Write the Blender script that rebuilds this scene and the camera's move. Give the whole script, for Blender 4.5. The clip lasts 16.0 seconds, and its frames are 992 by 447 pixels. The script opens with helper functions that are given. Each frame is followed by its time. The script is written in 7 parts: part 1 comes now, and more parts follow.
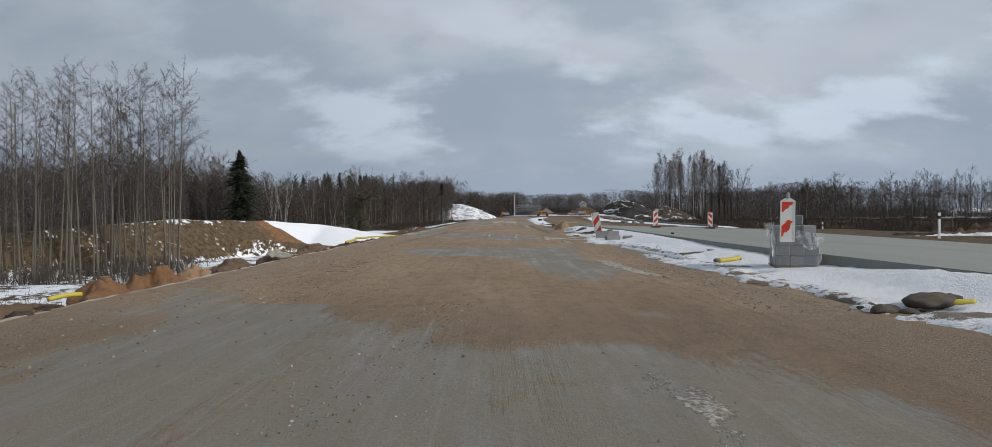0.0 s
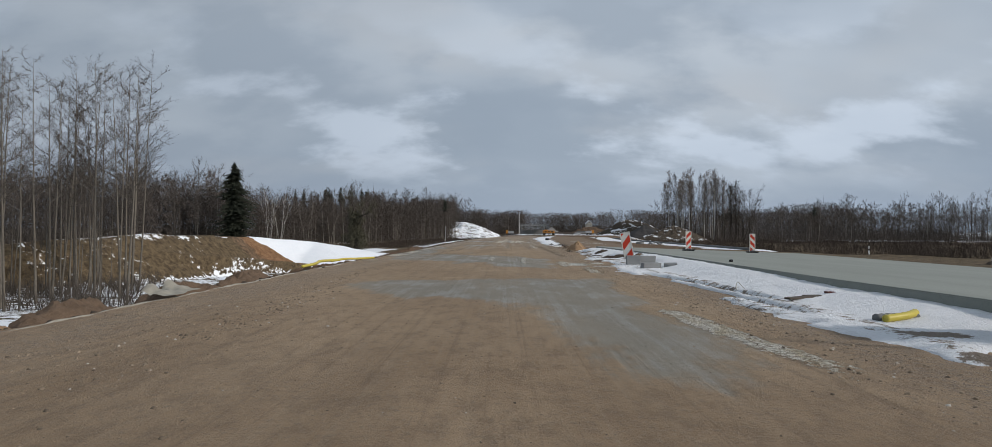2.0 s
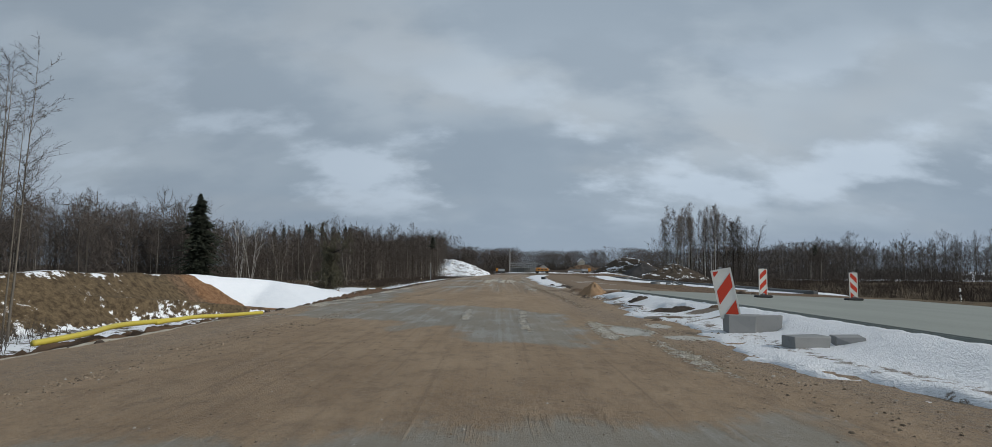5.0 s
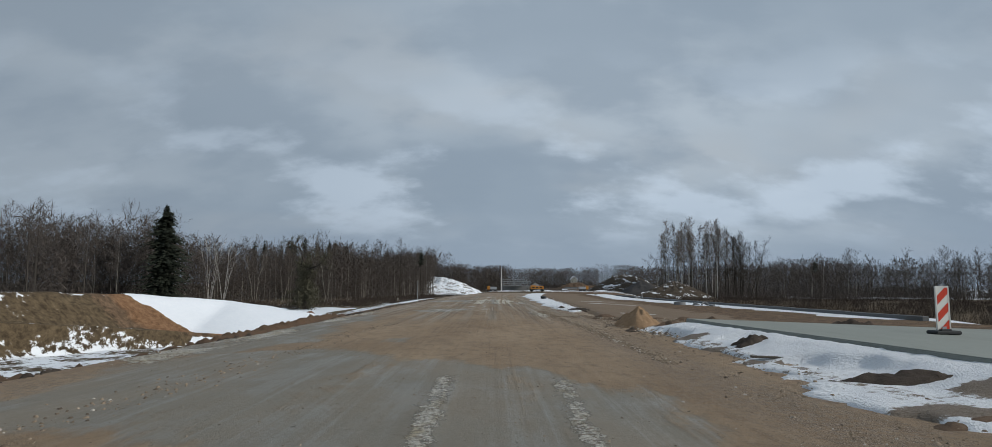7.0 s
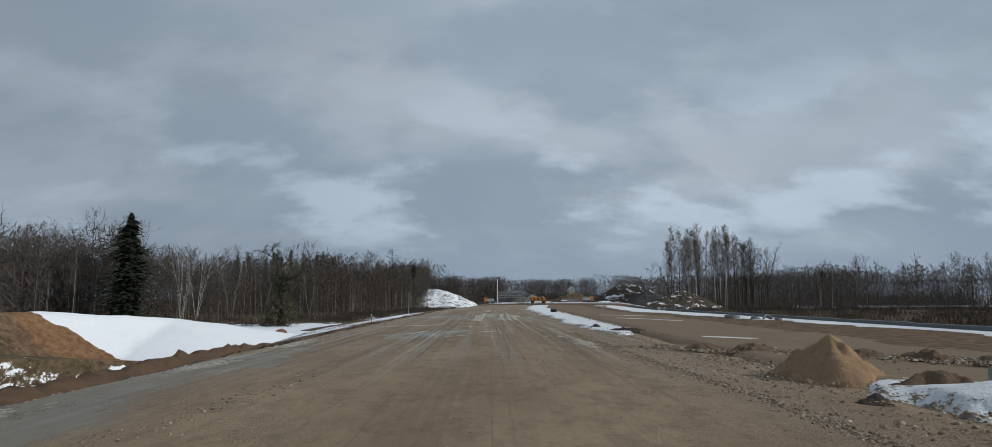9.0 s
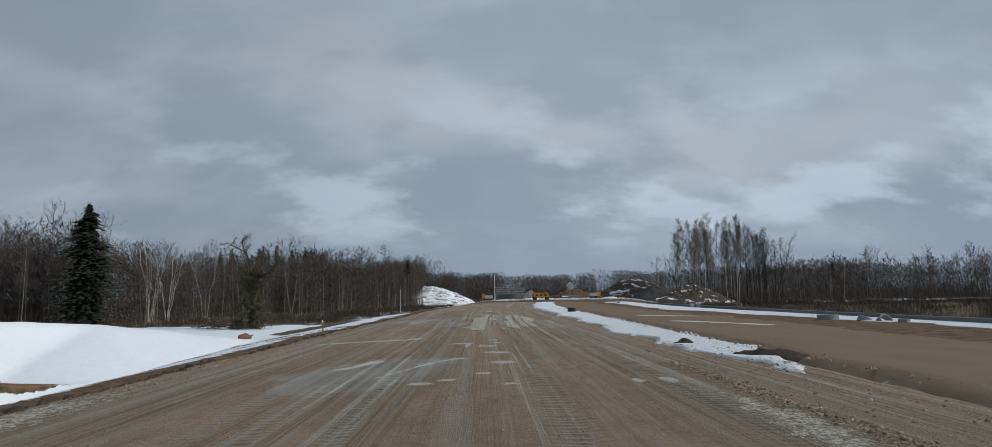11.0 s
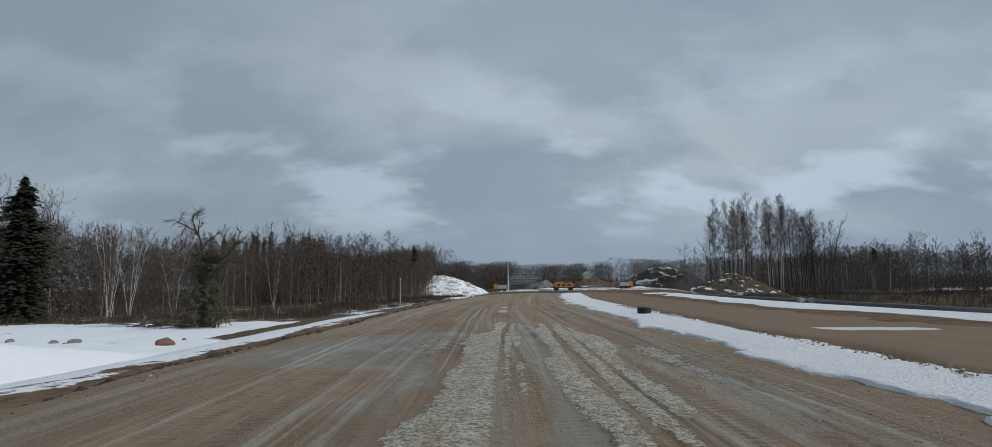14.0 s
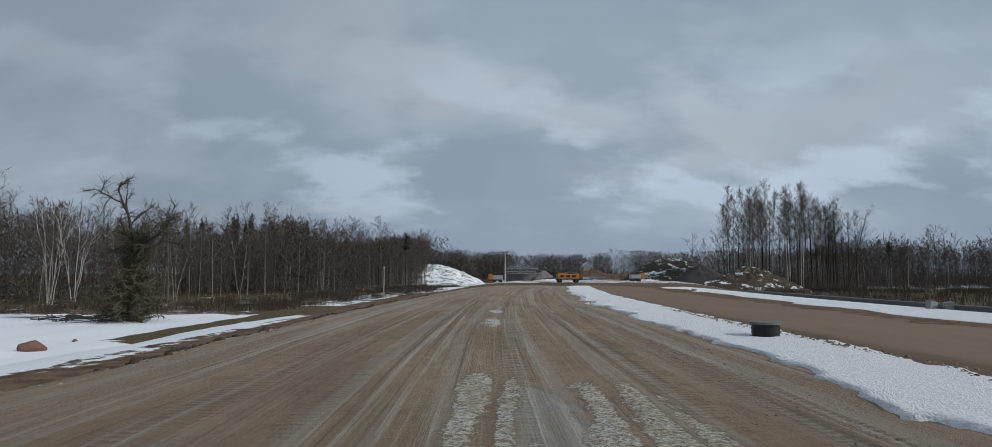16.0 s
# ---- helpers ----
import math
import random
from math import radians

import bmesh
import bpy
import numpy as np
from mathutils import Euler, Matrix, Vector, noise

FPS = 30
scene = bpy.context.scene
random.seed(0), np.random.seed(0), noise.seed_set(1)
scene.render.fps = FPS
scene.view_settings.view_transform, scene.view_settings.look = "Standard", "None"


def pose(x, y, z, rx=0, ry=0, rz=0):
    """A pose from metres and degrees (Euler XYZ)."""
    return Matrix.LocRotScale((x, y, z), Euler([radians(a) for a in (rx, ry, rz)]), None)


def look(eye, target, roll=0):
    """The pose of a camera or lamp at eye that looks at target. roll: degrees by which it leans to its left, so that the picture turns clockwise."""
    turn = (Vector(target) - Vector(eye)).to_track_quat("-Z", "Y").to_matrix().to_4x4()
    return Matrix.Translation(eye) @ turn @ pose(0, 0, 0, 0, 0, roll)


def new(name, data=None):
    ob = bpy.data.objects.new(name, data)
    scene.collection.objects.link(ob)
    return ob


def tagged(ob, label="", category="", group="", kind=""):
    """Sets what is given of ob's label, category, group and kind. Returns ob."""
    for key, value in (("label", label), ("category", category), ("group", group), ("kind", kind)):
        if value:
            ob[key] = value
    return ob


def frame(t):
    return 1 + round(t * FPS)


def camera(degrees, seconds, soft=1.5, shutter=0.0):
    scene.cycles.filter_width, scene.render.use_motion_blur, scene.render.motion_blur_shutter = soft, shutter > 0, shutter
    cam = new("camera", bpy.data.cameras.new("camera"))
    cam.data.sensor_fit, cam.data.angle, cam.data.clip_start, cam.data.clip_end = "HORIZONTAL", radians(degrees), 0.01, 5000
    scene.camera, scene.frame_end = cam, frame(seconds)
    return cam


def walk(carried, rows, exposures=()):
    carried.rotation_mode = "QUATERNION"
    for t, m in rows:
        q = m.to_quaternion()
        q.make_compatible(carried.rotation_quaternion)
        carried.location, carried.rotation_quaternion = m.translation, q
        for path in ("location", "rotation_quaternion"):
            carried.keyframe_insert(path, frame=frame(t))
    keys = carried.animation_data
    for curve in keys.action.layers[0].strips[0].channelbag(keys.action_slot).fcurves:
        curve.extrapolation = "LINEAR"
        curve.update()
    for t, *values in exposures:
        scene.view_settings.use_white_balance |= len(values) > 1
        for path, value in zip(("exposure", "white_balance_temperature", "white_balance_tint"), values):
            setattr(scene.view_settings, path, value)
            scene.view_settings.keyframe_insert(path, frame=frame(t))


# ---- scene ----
cam = camera(76, 16.0, 0.6)
PATH = [
    (0, (0.0, 0.0, 1.229), (-0.02, 2.199, 1.199), -0.4),
    (0.5, (-0.017, 1.548, 1.22), (-0.053, 3.747, 1.202), -0.5),
    (1, (-0.042, 3.186, 1.227), (-0.079, 5.386, 1.216), -0.4),
    (1.5, (-0.014, 4.926, 1.243), (-0.055, 7.125, 1.232), -0.2),
    (2, (-0.003, 6.636, 1.235), (-0.038, 8.835, 1.269), 0.3),
    (2.5, (0.051, 8.35, 1.235), (0.018, 10.548, 1.318), 0.7),
    (3, (0.091, 10.098, 1.223), (0.066, 12.297, 1.319), 0.8),
    (3.5, (0.114, 11.948, 1.227), (0.091, 14.145, 1.333), 0.6),
    (4, (0.128, 13.972, 1.212), (0.112, 16.169, 1.334), 0.6),
    (6.5, (-0.047, 25.874, 1.245), (-0.03, 28.062, 1.465), 0.3),
    (7, (-0.115, 28.497, 1.253), (-0.086, 30.685, 1.48), 0.4),
    (7.5, (-0.199, 31.224, 1.263), (-0.163, 33.41, 1.499), 0),
    (8, (-0.282, 33.956, 1.277), (-0.239, 36.141, 1.531), -0),
    (8.5, (-0.362, 36.699, 1.282), (-0.322, 38.882, 1.544), -0.2),
    (9, (-0.446, 39.466, 1.257), (-0.398, 41.651, 1.525), -0.2),
    (11.5, (-0.658, 53.579, 1.356), (-0.598, 55.764, 1.608), -0.9),
    (12, (-0.657, 56.516, 1.385), (-0.604, 58.701, 1.634), -0.9),
    (12.5, (-0.634, 59.545, 1.396), (-0.596, 61.73, 1.643), -0.8),
    (13, (-0.577, 62.636, 1.405), (-0.556, 64.824, 1.645), -1.1),
    (13.5, (-0.484, 65.754, 1.415), (-0.464, 67.942, 1.646), -1),
    (14, (-0.39, 68.9, 1.431), (-0.373, 71.09, 1.652), -0.8),
    (14.5, (-0.29, 72.023, 1.441), (-0.28, 74.213, 1.647), -0.4),
    (15, (-0.197, 75.173, 1.467), (-0.183, 77.365, 1.663), 0.2),
    (15.5, (-0.109, 78.314, 1.504), (-0.089, 80.506, 1.693), 0.3),
    (16, (0.0, 81.402, 1.504), (0.024, 83.594, 1.691), 0.1),
]
walk(cam, [(t, look(e, g, r)) for t, e, g, r in PATH],
     [(0.0, 0.22, 6680, 14), (1.2, 0.21, 6680, 14), (2.0, 0.19, 6640, 13), (2.6, 0.17, 6600, 12), (4.0, 0.12, 6560, 10), (6.5, 0.05, 6450, 10), (9.0, 0.0, 6440, 10), (12.0, 0.0, 6400, 10), (16.0, 0.0, 6400, 10)])

# ---------------------------------------------------------------- world, sun
SUN_ELEV, SUN_AZ = radians(27), math.atan2(0.93, -0.36)   # azimuth clockwise from +y


def build_world():
    w = bpy.data.worlds.new("overcast_sky")
    scene.world = w
    w.use_nodes = True
    n, l = w.node_tree.nodes, w.node_tree.links
    n.clear()
    out = n.new("ShaderNodeOutputWorld")
    sky = n.new("ShaderNodeTexSky")
    sky.sky_type, sky.sun_disc = "NISHITA", False
    sky.sun_elevation, sky.sun_rotation = SUN_ELEV, SUN_AZ
    sky.altitude, sky.air_density, sky.dust_density = 100, 1.0, 1.5
    bg_sky = n.new("ShaderNodeBackground")
    bg_sky.inputs["Strength"].default_value = 0.10
    l.new(sky.outputs[0], bg_sky.inputs["Color"])
    # flat cloud deck: direction projected on a plane overhead
    tc = n.new("ShaderNodeTexCoord")
    sep = n.new("ShaderNodeSeparateXYZ")
    l.new(tc.outputs["Generated"], sep.inputs[0])

    def m(op, a, b=None, clamp=False):
        q = n.new("ShaderNodeMath")
        q.operation, q.use_clamp = op, clamp
        for i, v in enumerate((a, b)):
            if v is None:
                continue
            if isinstance(v, (int, float)):
                q.inputs[i].default_value = v
            else:
                l.new(v, q.inputs[i])
        return q.outputs[0]
    z = m("ADD", m("MAXIMUM", sep.outputs["Z"], 0.0), 0.5)
    u, v = m("DIVIDE", sep.outputs["X"], z), m("DIVIDE", sep.outputs["Y"], z)
    com = n.new("ShaderNodeCombineXYZ")
    l.new(u, com.inputs[0]), l.new(v, com.inputs[1])

    def cloud(scale, detail, rough, shift, dist=0.0):
        mp = n.new("ShaderNodeMapping")
        mp.inputs["Location"].default_value = shift
        mp.inputs["Scale"].default_value = (scale, scale * 1.6, 1)
        mp.inputs["Rotation"].default_value = (0, 0, 0.1)
        l.new(com.outputs[0], mp.inputs["Vector"])
        t = n.new("ShaderNodeTexNoise")
        t.inputs["Scale"].default_value = 1.0
        t.inputs["Detail"].default_value = detail
        t.inputs["Roughness"].default_value = rough
        t.inputs["Distortion"].default_value = dist
        l.new(mp.outputs[0], t.inputs["Vector"])
        return t.outputs["Fac"]
    def mixc(f, c1, c2):
        q = n.new("ShaderNodeMix")
        q.data_type = "RGBA"
        l.new(f, q.inputs["Factor"])
        for sock, c in ((q.inputs[6], c1), (q.inputs[7], c2)):
            if isinstance(c, tuple):
                sock.default_value = (*c, 1)
            else:
                l.new(c, sock)
        return q.outputs[2]

    def soft(v, lo, hi):
        r = n.new("ShaderNodeMapRange")
        r.interpolation_type = "SMOOTHSTEP"
        l.new(v, r.inputs[0])
        r.inputs[1].default_value, r.inputs[2].default_value = lo, hi
        return r.outputs[0]
    big, mid = cloud(1.1, 4, 0.45, (5.4, 8.7, 0)), cloud(2.5, 7, 0.5, (7.3, 2.2, 0))
    warm, gapn = cloud(2.0, 3, 0.45, (1.2, 4.4, 0)), cloud(3.0, 7, 0.52, (4.1, 7.3, 0))
    col = mixc(soft(big, 0.36, 0.64), (0.270, 0.338, 0.412), (0.415, 0.485, 0.552))
    col = mixc(m("MULTIPLY", soft(warm, 0.50, 0.68), 0.45), col, (0.405, 0.445, 0.480))
    col = mixc(m("MULTIPLY", soft(mid, 0.44, 0.60), 0.7), col, (0.252, 0.318, 0.392))
    band = m("MULTIPLY", soft(sep.outputs["Z"], 0.05, 0.11), soft(sep.outputs["Z"], 0.40, 0.15))
    col = mixc(m("MULTIPLY", m("MULTIPLY", soft(gapn, 0.49, 0.63), band), 0.72), col, (0.52, 0.615, 0.72))
    col = mixc(m("MULTIPLY", soft(big, 0.62, 0.76), 0.5), col, (0.42, 0.525, 0.68))
    low = soft(sep.outputs["Z"], 0.15, 0.02)
    col = mixc(m("MULTIPLY", low, 0.5), col, (0.265, 0.335, 0.425))
    # the side away from the sun is duller
    col = mixc(m("MULTIPLY", soft(sep.outputs["X"], 0.1, -0.75), 0.5), col, (0.19, 0.235, 0.285))
    bg_cloud = n.new("ShaderNodeBackground")
    bg_cloud.inputs["Strength"].default_value = 1.0
    l.new(col, bg_cloud.inputs["Color"])
    gap = soft(big, 0.68, 0.82)
    mix = n.new("ShaderNodeMixShader")
    l.new(m("MULTIPLY", gap, 0.5), mix.inputs[0])
    l.new(bg_cloud.outputs[0], mix.inputs[1]), l.new(bg_sky.outputs[0], mix.inputs[2])
    l.new(mix.outputs[0], out.inputs[0])


build_world()
sun_data = bpy.data.lights.new("sun", "SUN")
sun_data.energy, sun_data.angle, sun_data.color = 2.2, radians(4), (1.0, 0.95, 0.87)
sun = new("sun", sun_data)
sun_dir = Vector((math.sin(SUN_AZ) * math.cos(SUN_ELEV), math.cos(SUN_AZ) * math.cos(SUN_ELEV), math.sin(SUN_ELEV)))
sun.matrix_world = Matrix.Translation((60, -40, 60)) @ sun_dir.to_track_quat("Z", "Y").to_matrix().to_4x4()

# ---------------------------------------------------------------- materials


class Mat:
    """A small builder for node materials in object or world coordinates."""

    def __init__(self, name, rough=0.8, spec=0.3):
        self.m = bpy.data.materials.new(name)
        self.m.use_nodes = True
        self.n, self.l = self.m.node_tree.nodes, self.m.node_tree.links
        self.b = self.n["Principled BSDF"]
        self.b.inputs["Roughness"].default_value = rough
        self.b.inputs["Specular IOR Level"].default_value = spec
        self.geo = self.n.new("ShaderNodeNewGeometry")
        self.tex = self.n.new("ShaderNodeTexCoord")

    def put(self, socket, v):
        if isinstance(v, (int, float)):
            socket.default_value = v
        elif isinstance(v, tuple):
            socket.default_value = (*v, 1) if len(v) == 3 and socket.type == "RGBA" else v
        else:
            self.l.new(v, socket)

    def math(self, op, a, b=0.0, clamp=False):
        q = self.n.new("ShaderNodeMath")
        q.operation, q.use_clamp = op, clamp
        self.put(q.inputs[0], a), self.put(q.inputs[1], b)
        return q.outputs[0]

    def noise(self, scale, detail=4, rough=0.55, stretch=(1, 1, 1), local=False, dist=0.0):
        mp = self.n.new("ShaderNodeMapping")
        mp.inputs["Scale"].default_value = stretch
        self.l.new(self.tex.outputs["Object"] if local else self.geo.outputs["Position"], mp.inputs["Vector"])
        t = self.n.new("ShaderNodeTexNoise")
        t.inputs["Scale"].default_value, t.inputs["Detail"].default_value = scale, detail
        t.inputs["Roughness"].default_value, t.inputs["Distortion"].default_value = rough, dist
        self.l.new(mp.outputs[0], t.inputs["Vector"])
        return t.outputs["Fac"]

    def step(self, v, lo, hi):
        r = self.n.new("ShaderNodeMapRange")
        r.interpolation_type = "SMOOTHSTEP"
        self.put(r.inputs[0], v)
        r.inputs[1].default_value, r.inputs[2].default_value = lo, hi
        return r.outputs[0]

    def mix(self, f, a, b):
        q = self.n.new("ShaderNodeMix")
        q.data_type = "RGBA"
        self.put(q.inputs["Factor"], f)
        self.put(q.inputs[6], a), self.put(q.inputs[7], b)
        return q.outputs[2]

    def attr(self, name):
        a = self.n.new("ShaderNodeAttribute")
        a.attribute_name = name
        return a.outputs["Fac"]

    def rand(self):
        return self.n.new("ShaderNodeObjectInfo").outputs["Random"]

    def island(self):
        return self.geo.outputs["Random Per Island"]

    def color(self, v):
        self.put(self.b.inputs["Base Color"], v)
        return self

    def rough(self, v):
        self.put(self.b.inputs["Roughness"], v)
        return self

    def bump(self, v, strength=0.4, dist=0.02):
        q = self.n.new("ShaderNodeBump")
        q.inputs["Strength"].default_value, q.inputs["Distance"].default_value = strength, dist
        self.put(q.inputs["Height"], v)
        self.l.new(q.outputs[0], self.b.inputs["Normal"])
        return self


def plain(name, c, rough=0.8, var=0.25, scale=6.0, spec=0.3, local=True, bump=0.2):
    """A slightly uneven single-colour surface with grain and larger stains."""
    k = Mat(name, rough, spec)
    dark = tuple(x * (1 - var) for x in c)
    light = tuple(min(1, x * (1 + var * 0.6)) for x in c)
    n1, n2 = k.noise(scale, 5, local=local), k.noise(scale * 9, 3, local=local)
    k.color(k.mix(k.math("ADD", k.math("MULTIPLY", n1, 0.65), k.math("MULTIPLY", n2, 0.35)), dark, light))
    k.bump(n2, bump, 0.01)
    return k.m


def mat_road():
    k = Mat("wet_sand_road", 0.9, 0.3)
    wet, mud, grav, rut, u = k.attr("wet"), k.attr("mud"), k.attr("gravel"), k.attr("rut"), k.attr("u")
    sep = k.n.new("ShaderNodeSeparateXYZ")
    k.l.new(k.geo.outputs["Position"], sep.inputs[0])
    yy = sep.outputs["Y"]

    def along_road(across, lengthwise, detail=5, rough=0.7):
        """Noise drawn out along the driving direction."""
        com = k.n.new("ShaderNodeCombineXYZ")
        k.l.new(k.math("MULTIPLY", u, across), com.inputs[0])
        k.l.new(k.math("MULTIPLY", yy, lengthwise), com.inputs[1])
        t = k.n.new("ShaderNodeTexNoise")
        t.inputs["Scale"].default_value, t.inputs["Detail"].default_value, t.inputs["Roughness"].default_value = 1.0, detail, rough
        k.l.new(com.outputs[0], t.inputs["Vector"])
        return t.outputs["Fac"]
    far = k.step(yy, 46, 60)
    line, group = along_road(6.5, 0.045, 6, 0.78), along_road(1.1, 0.03, 3, 0.5)
    scratch = along_road(30.0, 0.5, 3, 0.6)
    big, fine = k.noise(0.5, 5, 0.6, (1, 0.35, 1)), k.noise(28, 5, 0.7)
    mid = k.noise(4.0, 6, 0.65, (1, 0.5, 1))
    peb, crumb, grit = k.noise(75, 3, 0.65), k.noise(14, 6, 0.75), k.noise(42, 4, 0.7)
    sand = k.mix(k.step(big, 0.3, 0.7), (0.290, 0.200, 0.122), (0.415, 0.300, 0.192))
    sand = k.mix(k.math("MULTIPLY", far, 0.75), sand, k.mix(k.step(big, 0.3, 0.7), (0.212, 0.150, 0.098), (0.335, 0.245, 0.163)))
    sand = k.mix(k.math("MULTIPLY", k.step(line, 0.50, 0.66), 0.30), sand, (0.40, 0.315, 0.225))
    # sand at the start is coloured darker for cloud shade as well as damp
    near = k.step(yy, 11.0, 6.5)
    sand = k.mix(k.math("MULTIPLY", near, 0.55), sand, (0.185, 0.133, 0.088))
    sand = k.mix(k.math("MULTIPLY", k.step(line, 0.48, 0.36), 0.35), sand, (0.150, 0.108, 0.074))
    sand = k.mix(k.math("MULTIPLY", k.step(mid, 0.42, 0.7), 0.5), sand, (0.145, 0.102, 0.068))
    sand = k.mix(k.math("MULTIPLY", k.step(crumb, 0.52, 0.70), 0.5), sand, (0.118, 0.086, 0.060))
    sand = k.mix(k.math("MULTIPLY", k.step(fine, 0.5, 0.72), 0.55), sand, (0.384, 0.300, 0.212))
    gcol = k.mix(k.step(peb, 0.38, 0.62), (0.085, 0.062, 0.045), (0.43, 0.345, 0.26))
    sand = k.mix(k.math("MULTIPLY", grav, k.step(crumb, 0.38, 0.6)), sand, gcol)
    grey = k.mix(mid, (0.142, 0.132, 0.106), (0.228, 0.217, 0.180))
    grey = k.mix(k.math("MULTIPLY", k.step(big, 0.45, 0.65), 0.45), grey, (0.215, 0.172, 0.122))
    grey = k.mix(k.math("MULTIPLY", k.step(line, 0.52, 0.70), 0.16), grey, (0.33, 0.335, 0.31))
    grey = k.mix(k.math("MULTIPLY", k.step(fine, 0.5, 0.7), 0.3), grey, (0.33, 0.33, 0.29))
    grey = k.mix(k.math("MULTIPLY", k.step(grit, 0.60, 0.66), 0.7), grey, (0.06, 0.055, 0.045))
    grey = k.mix(k.math("MULTIPLY", k.step(crumb, 0.60, 0.68), 0.4), grey, (0.10, 0.085, 0.065))
    grey = k.mix(k.math("MULTIPLY", k.step(k.math("ADD", line, k.math("MULTIPLY", mid, 0.4)), 0.74, 0.58), 0.35), grey, (0.19, 0.165, 0.128))
    wn = k.math("ADD", k.math("MULTIPLY", k.math("SUBTRACT", mid, 0.5), 0.6), k.math("MULTIPLY", k.math("SUBTRACT", line, 0.5), 0.4))
    w = k.step(k.math("ADD", wet, wn), 0.33, 0.70)
    c = k.mix(k.math("MULTIPLY", w, 0.84), sand, grey)
    # tyre marks: wide lanes with tread bars, and many thin pale and dark lines
    tread = k.step(k.math("ADD", k.math("SINE", k.math("ADD", k.math("MULTIPLY", yy, 46.0), k.math("MULTIPLY", line, 9.0))), k.math("MULTIPLY", crumb, 1.2)), 0.0, 1.3)
    lane = k.mix(tread, (0.165, 0.142, 0.113), (0.38, 0.35, 0.295))
    c = k.mix(k.math("MULTIPLY", rut, k.math("MULTIPLY", k.step(group, 0.44, 0.60), 0.6)), c, lane)
    marks = k.math("MULTIPLY", far, k.step(group, 0.42, 0.56))
    pale = k.math("MULTIPLY", k.step(line, 0.515, 0.60), k.math("ADD", k.math("MULTIPLY", k.step(scratch, 0.4, 0.6), 0.5), 0.4))
    band = k.math("MULTIPLY", far, k.step(along_road(2.6, 0.035, 4, 0.6), 0.49, 0.60))
    c = k.mix(k.math("MULTIPLY", band, 0.45), c, (0.36, 0.335, 0.285))
    c = k.mix(k.math("MULTIPLY", marks, pale), c, (0.43, 0.405, 0.35))
    c = k.mix(k.math("MULTIPLY", marks, k.math("MULTIPLY", k.step(line, 0.46, 0.38), 0.6)), c, (0.095, 0.076, 0.058))
    tuft = k.noise(8, 7, 0.8, (1, 0.6, 1))
    mm = k.step(k.math("ADD", mud, k.math("ADD", k.math("MULTIPLY", k.math("SUBTRACT", tuft, 0.5), 2.8), k.math("MULTIPLY", k.math("SUBTRACT", line, 0.5), 0.8))), 0.46, 0.62)
    c = k.mix(mm, c, k.mix(k.step(k.math("ADD", k.math("MULTIPLY", fine, 0.4), k.math("MULTIPLY", crumb, 0.6)), 0.40, 0.58), (0.30, 0.25, 0.175), k.mix(k.step(mid, 0.34, 0.56), (0.68, 0.60, 0.44), (0.90, 0.875, 0.80))))
    pud = k.step(k.math("ADD", k.attr("puddle"), k.math("MULTIPLY", k.math("SUBTRACT", k.math("ADD", k.math("MULTIPLY", mid, 0.5), k.math("MULTIPLY", crumb, 0.5)), 0.5), 2.2)), 0.40, 0.66)
    c = k.mix(k.math("MULTIPLY", pud, 0.85), c, k.mix(mid, (0.38, 0.37, 0.325), (0.60, 0.59, 0.53)))
    k.color(c)
    film = k.math("MULTIPLY", w, k.step(k.math("ADD", k.noise(1.3, 5, 0.6, (1, 0.4, 1)), k.math("MULTIPLY", line, 0.5)), 0.66, 0.92))
    k.rough(k.mix(pud, k.mix(film, k.mix(w, (0.92, 0.92, 0.92), (0.68, 0.68, 0.68)), (0.40, 0.40, 0.40)), (0.45, 0.45, 0.45)))
    h = k.math("ADD", k.math("ADD", k.math("MULTIPLY", crumb, 0.8), k.math("MULTIPLY", peb, 0.35)), k.math("MULTIPLY", k.math("MULTIPLY", mm, k.math("ADD", tuft, k.math("MULTIPLY", tread, 0.22))), 3.4))
    h = k.math("ADD", h, k.math("MULTIPLY", k.math("MULTIPLY", tread, rut), 0.5))
    h = k.math("ADD", h, k.math("MULTIPLY", k.math("MULTIPLY", line, far), 1.0))
    h = k.math("MULTIPLY", h, k.math("SUBTRACT", 1.0, k.math("MULTIPLY", k.math("MULTIPLY", w, 0.72), k.math("SUBTRACT", 1.0, mm))))
    k.bump(h, 1.0, 0.06)
    return k.m


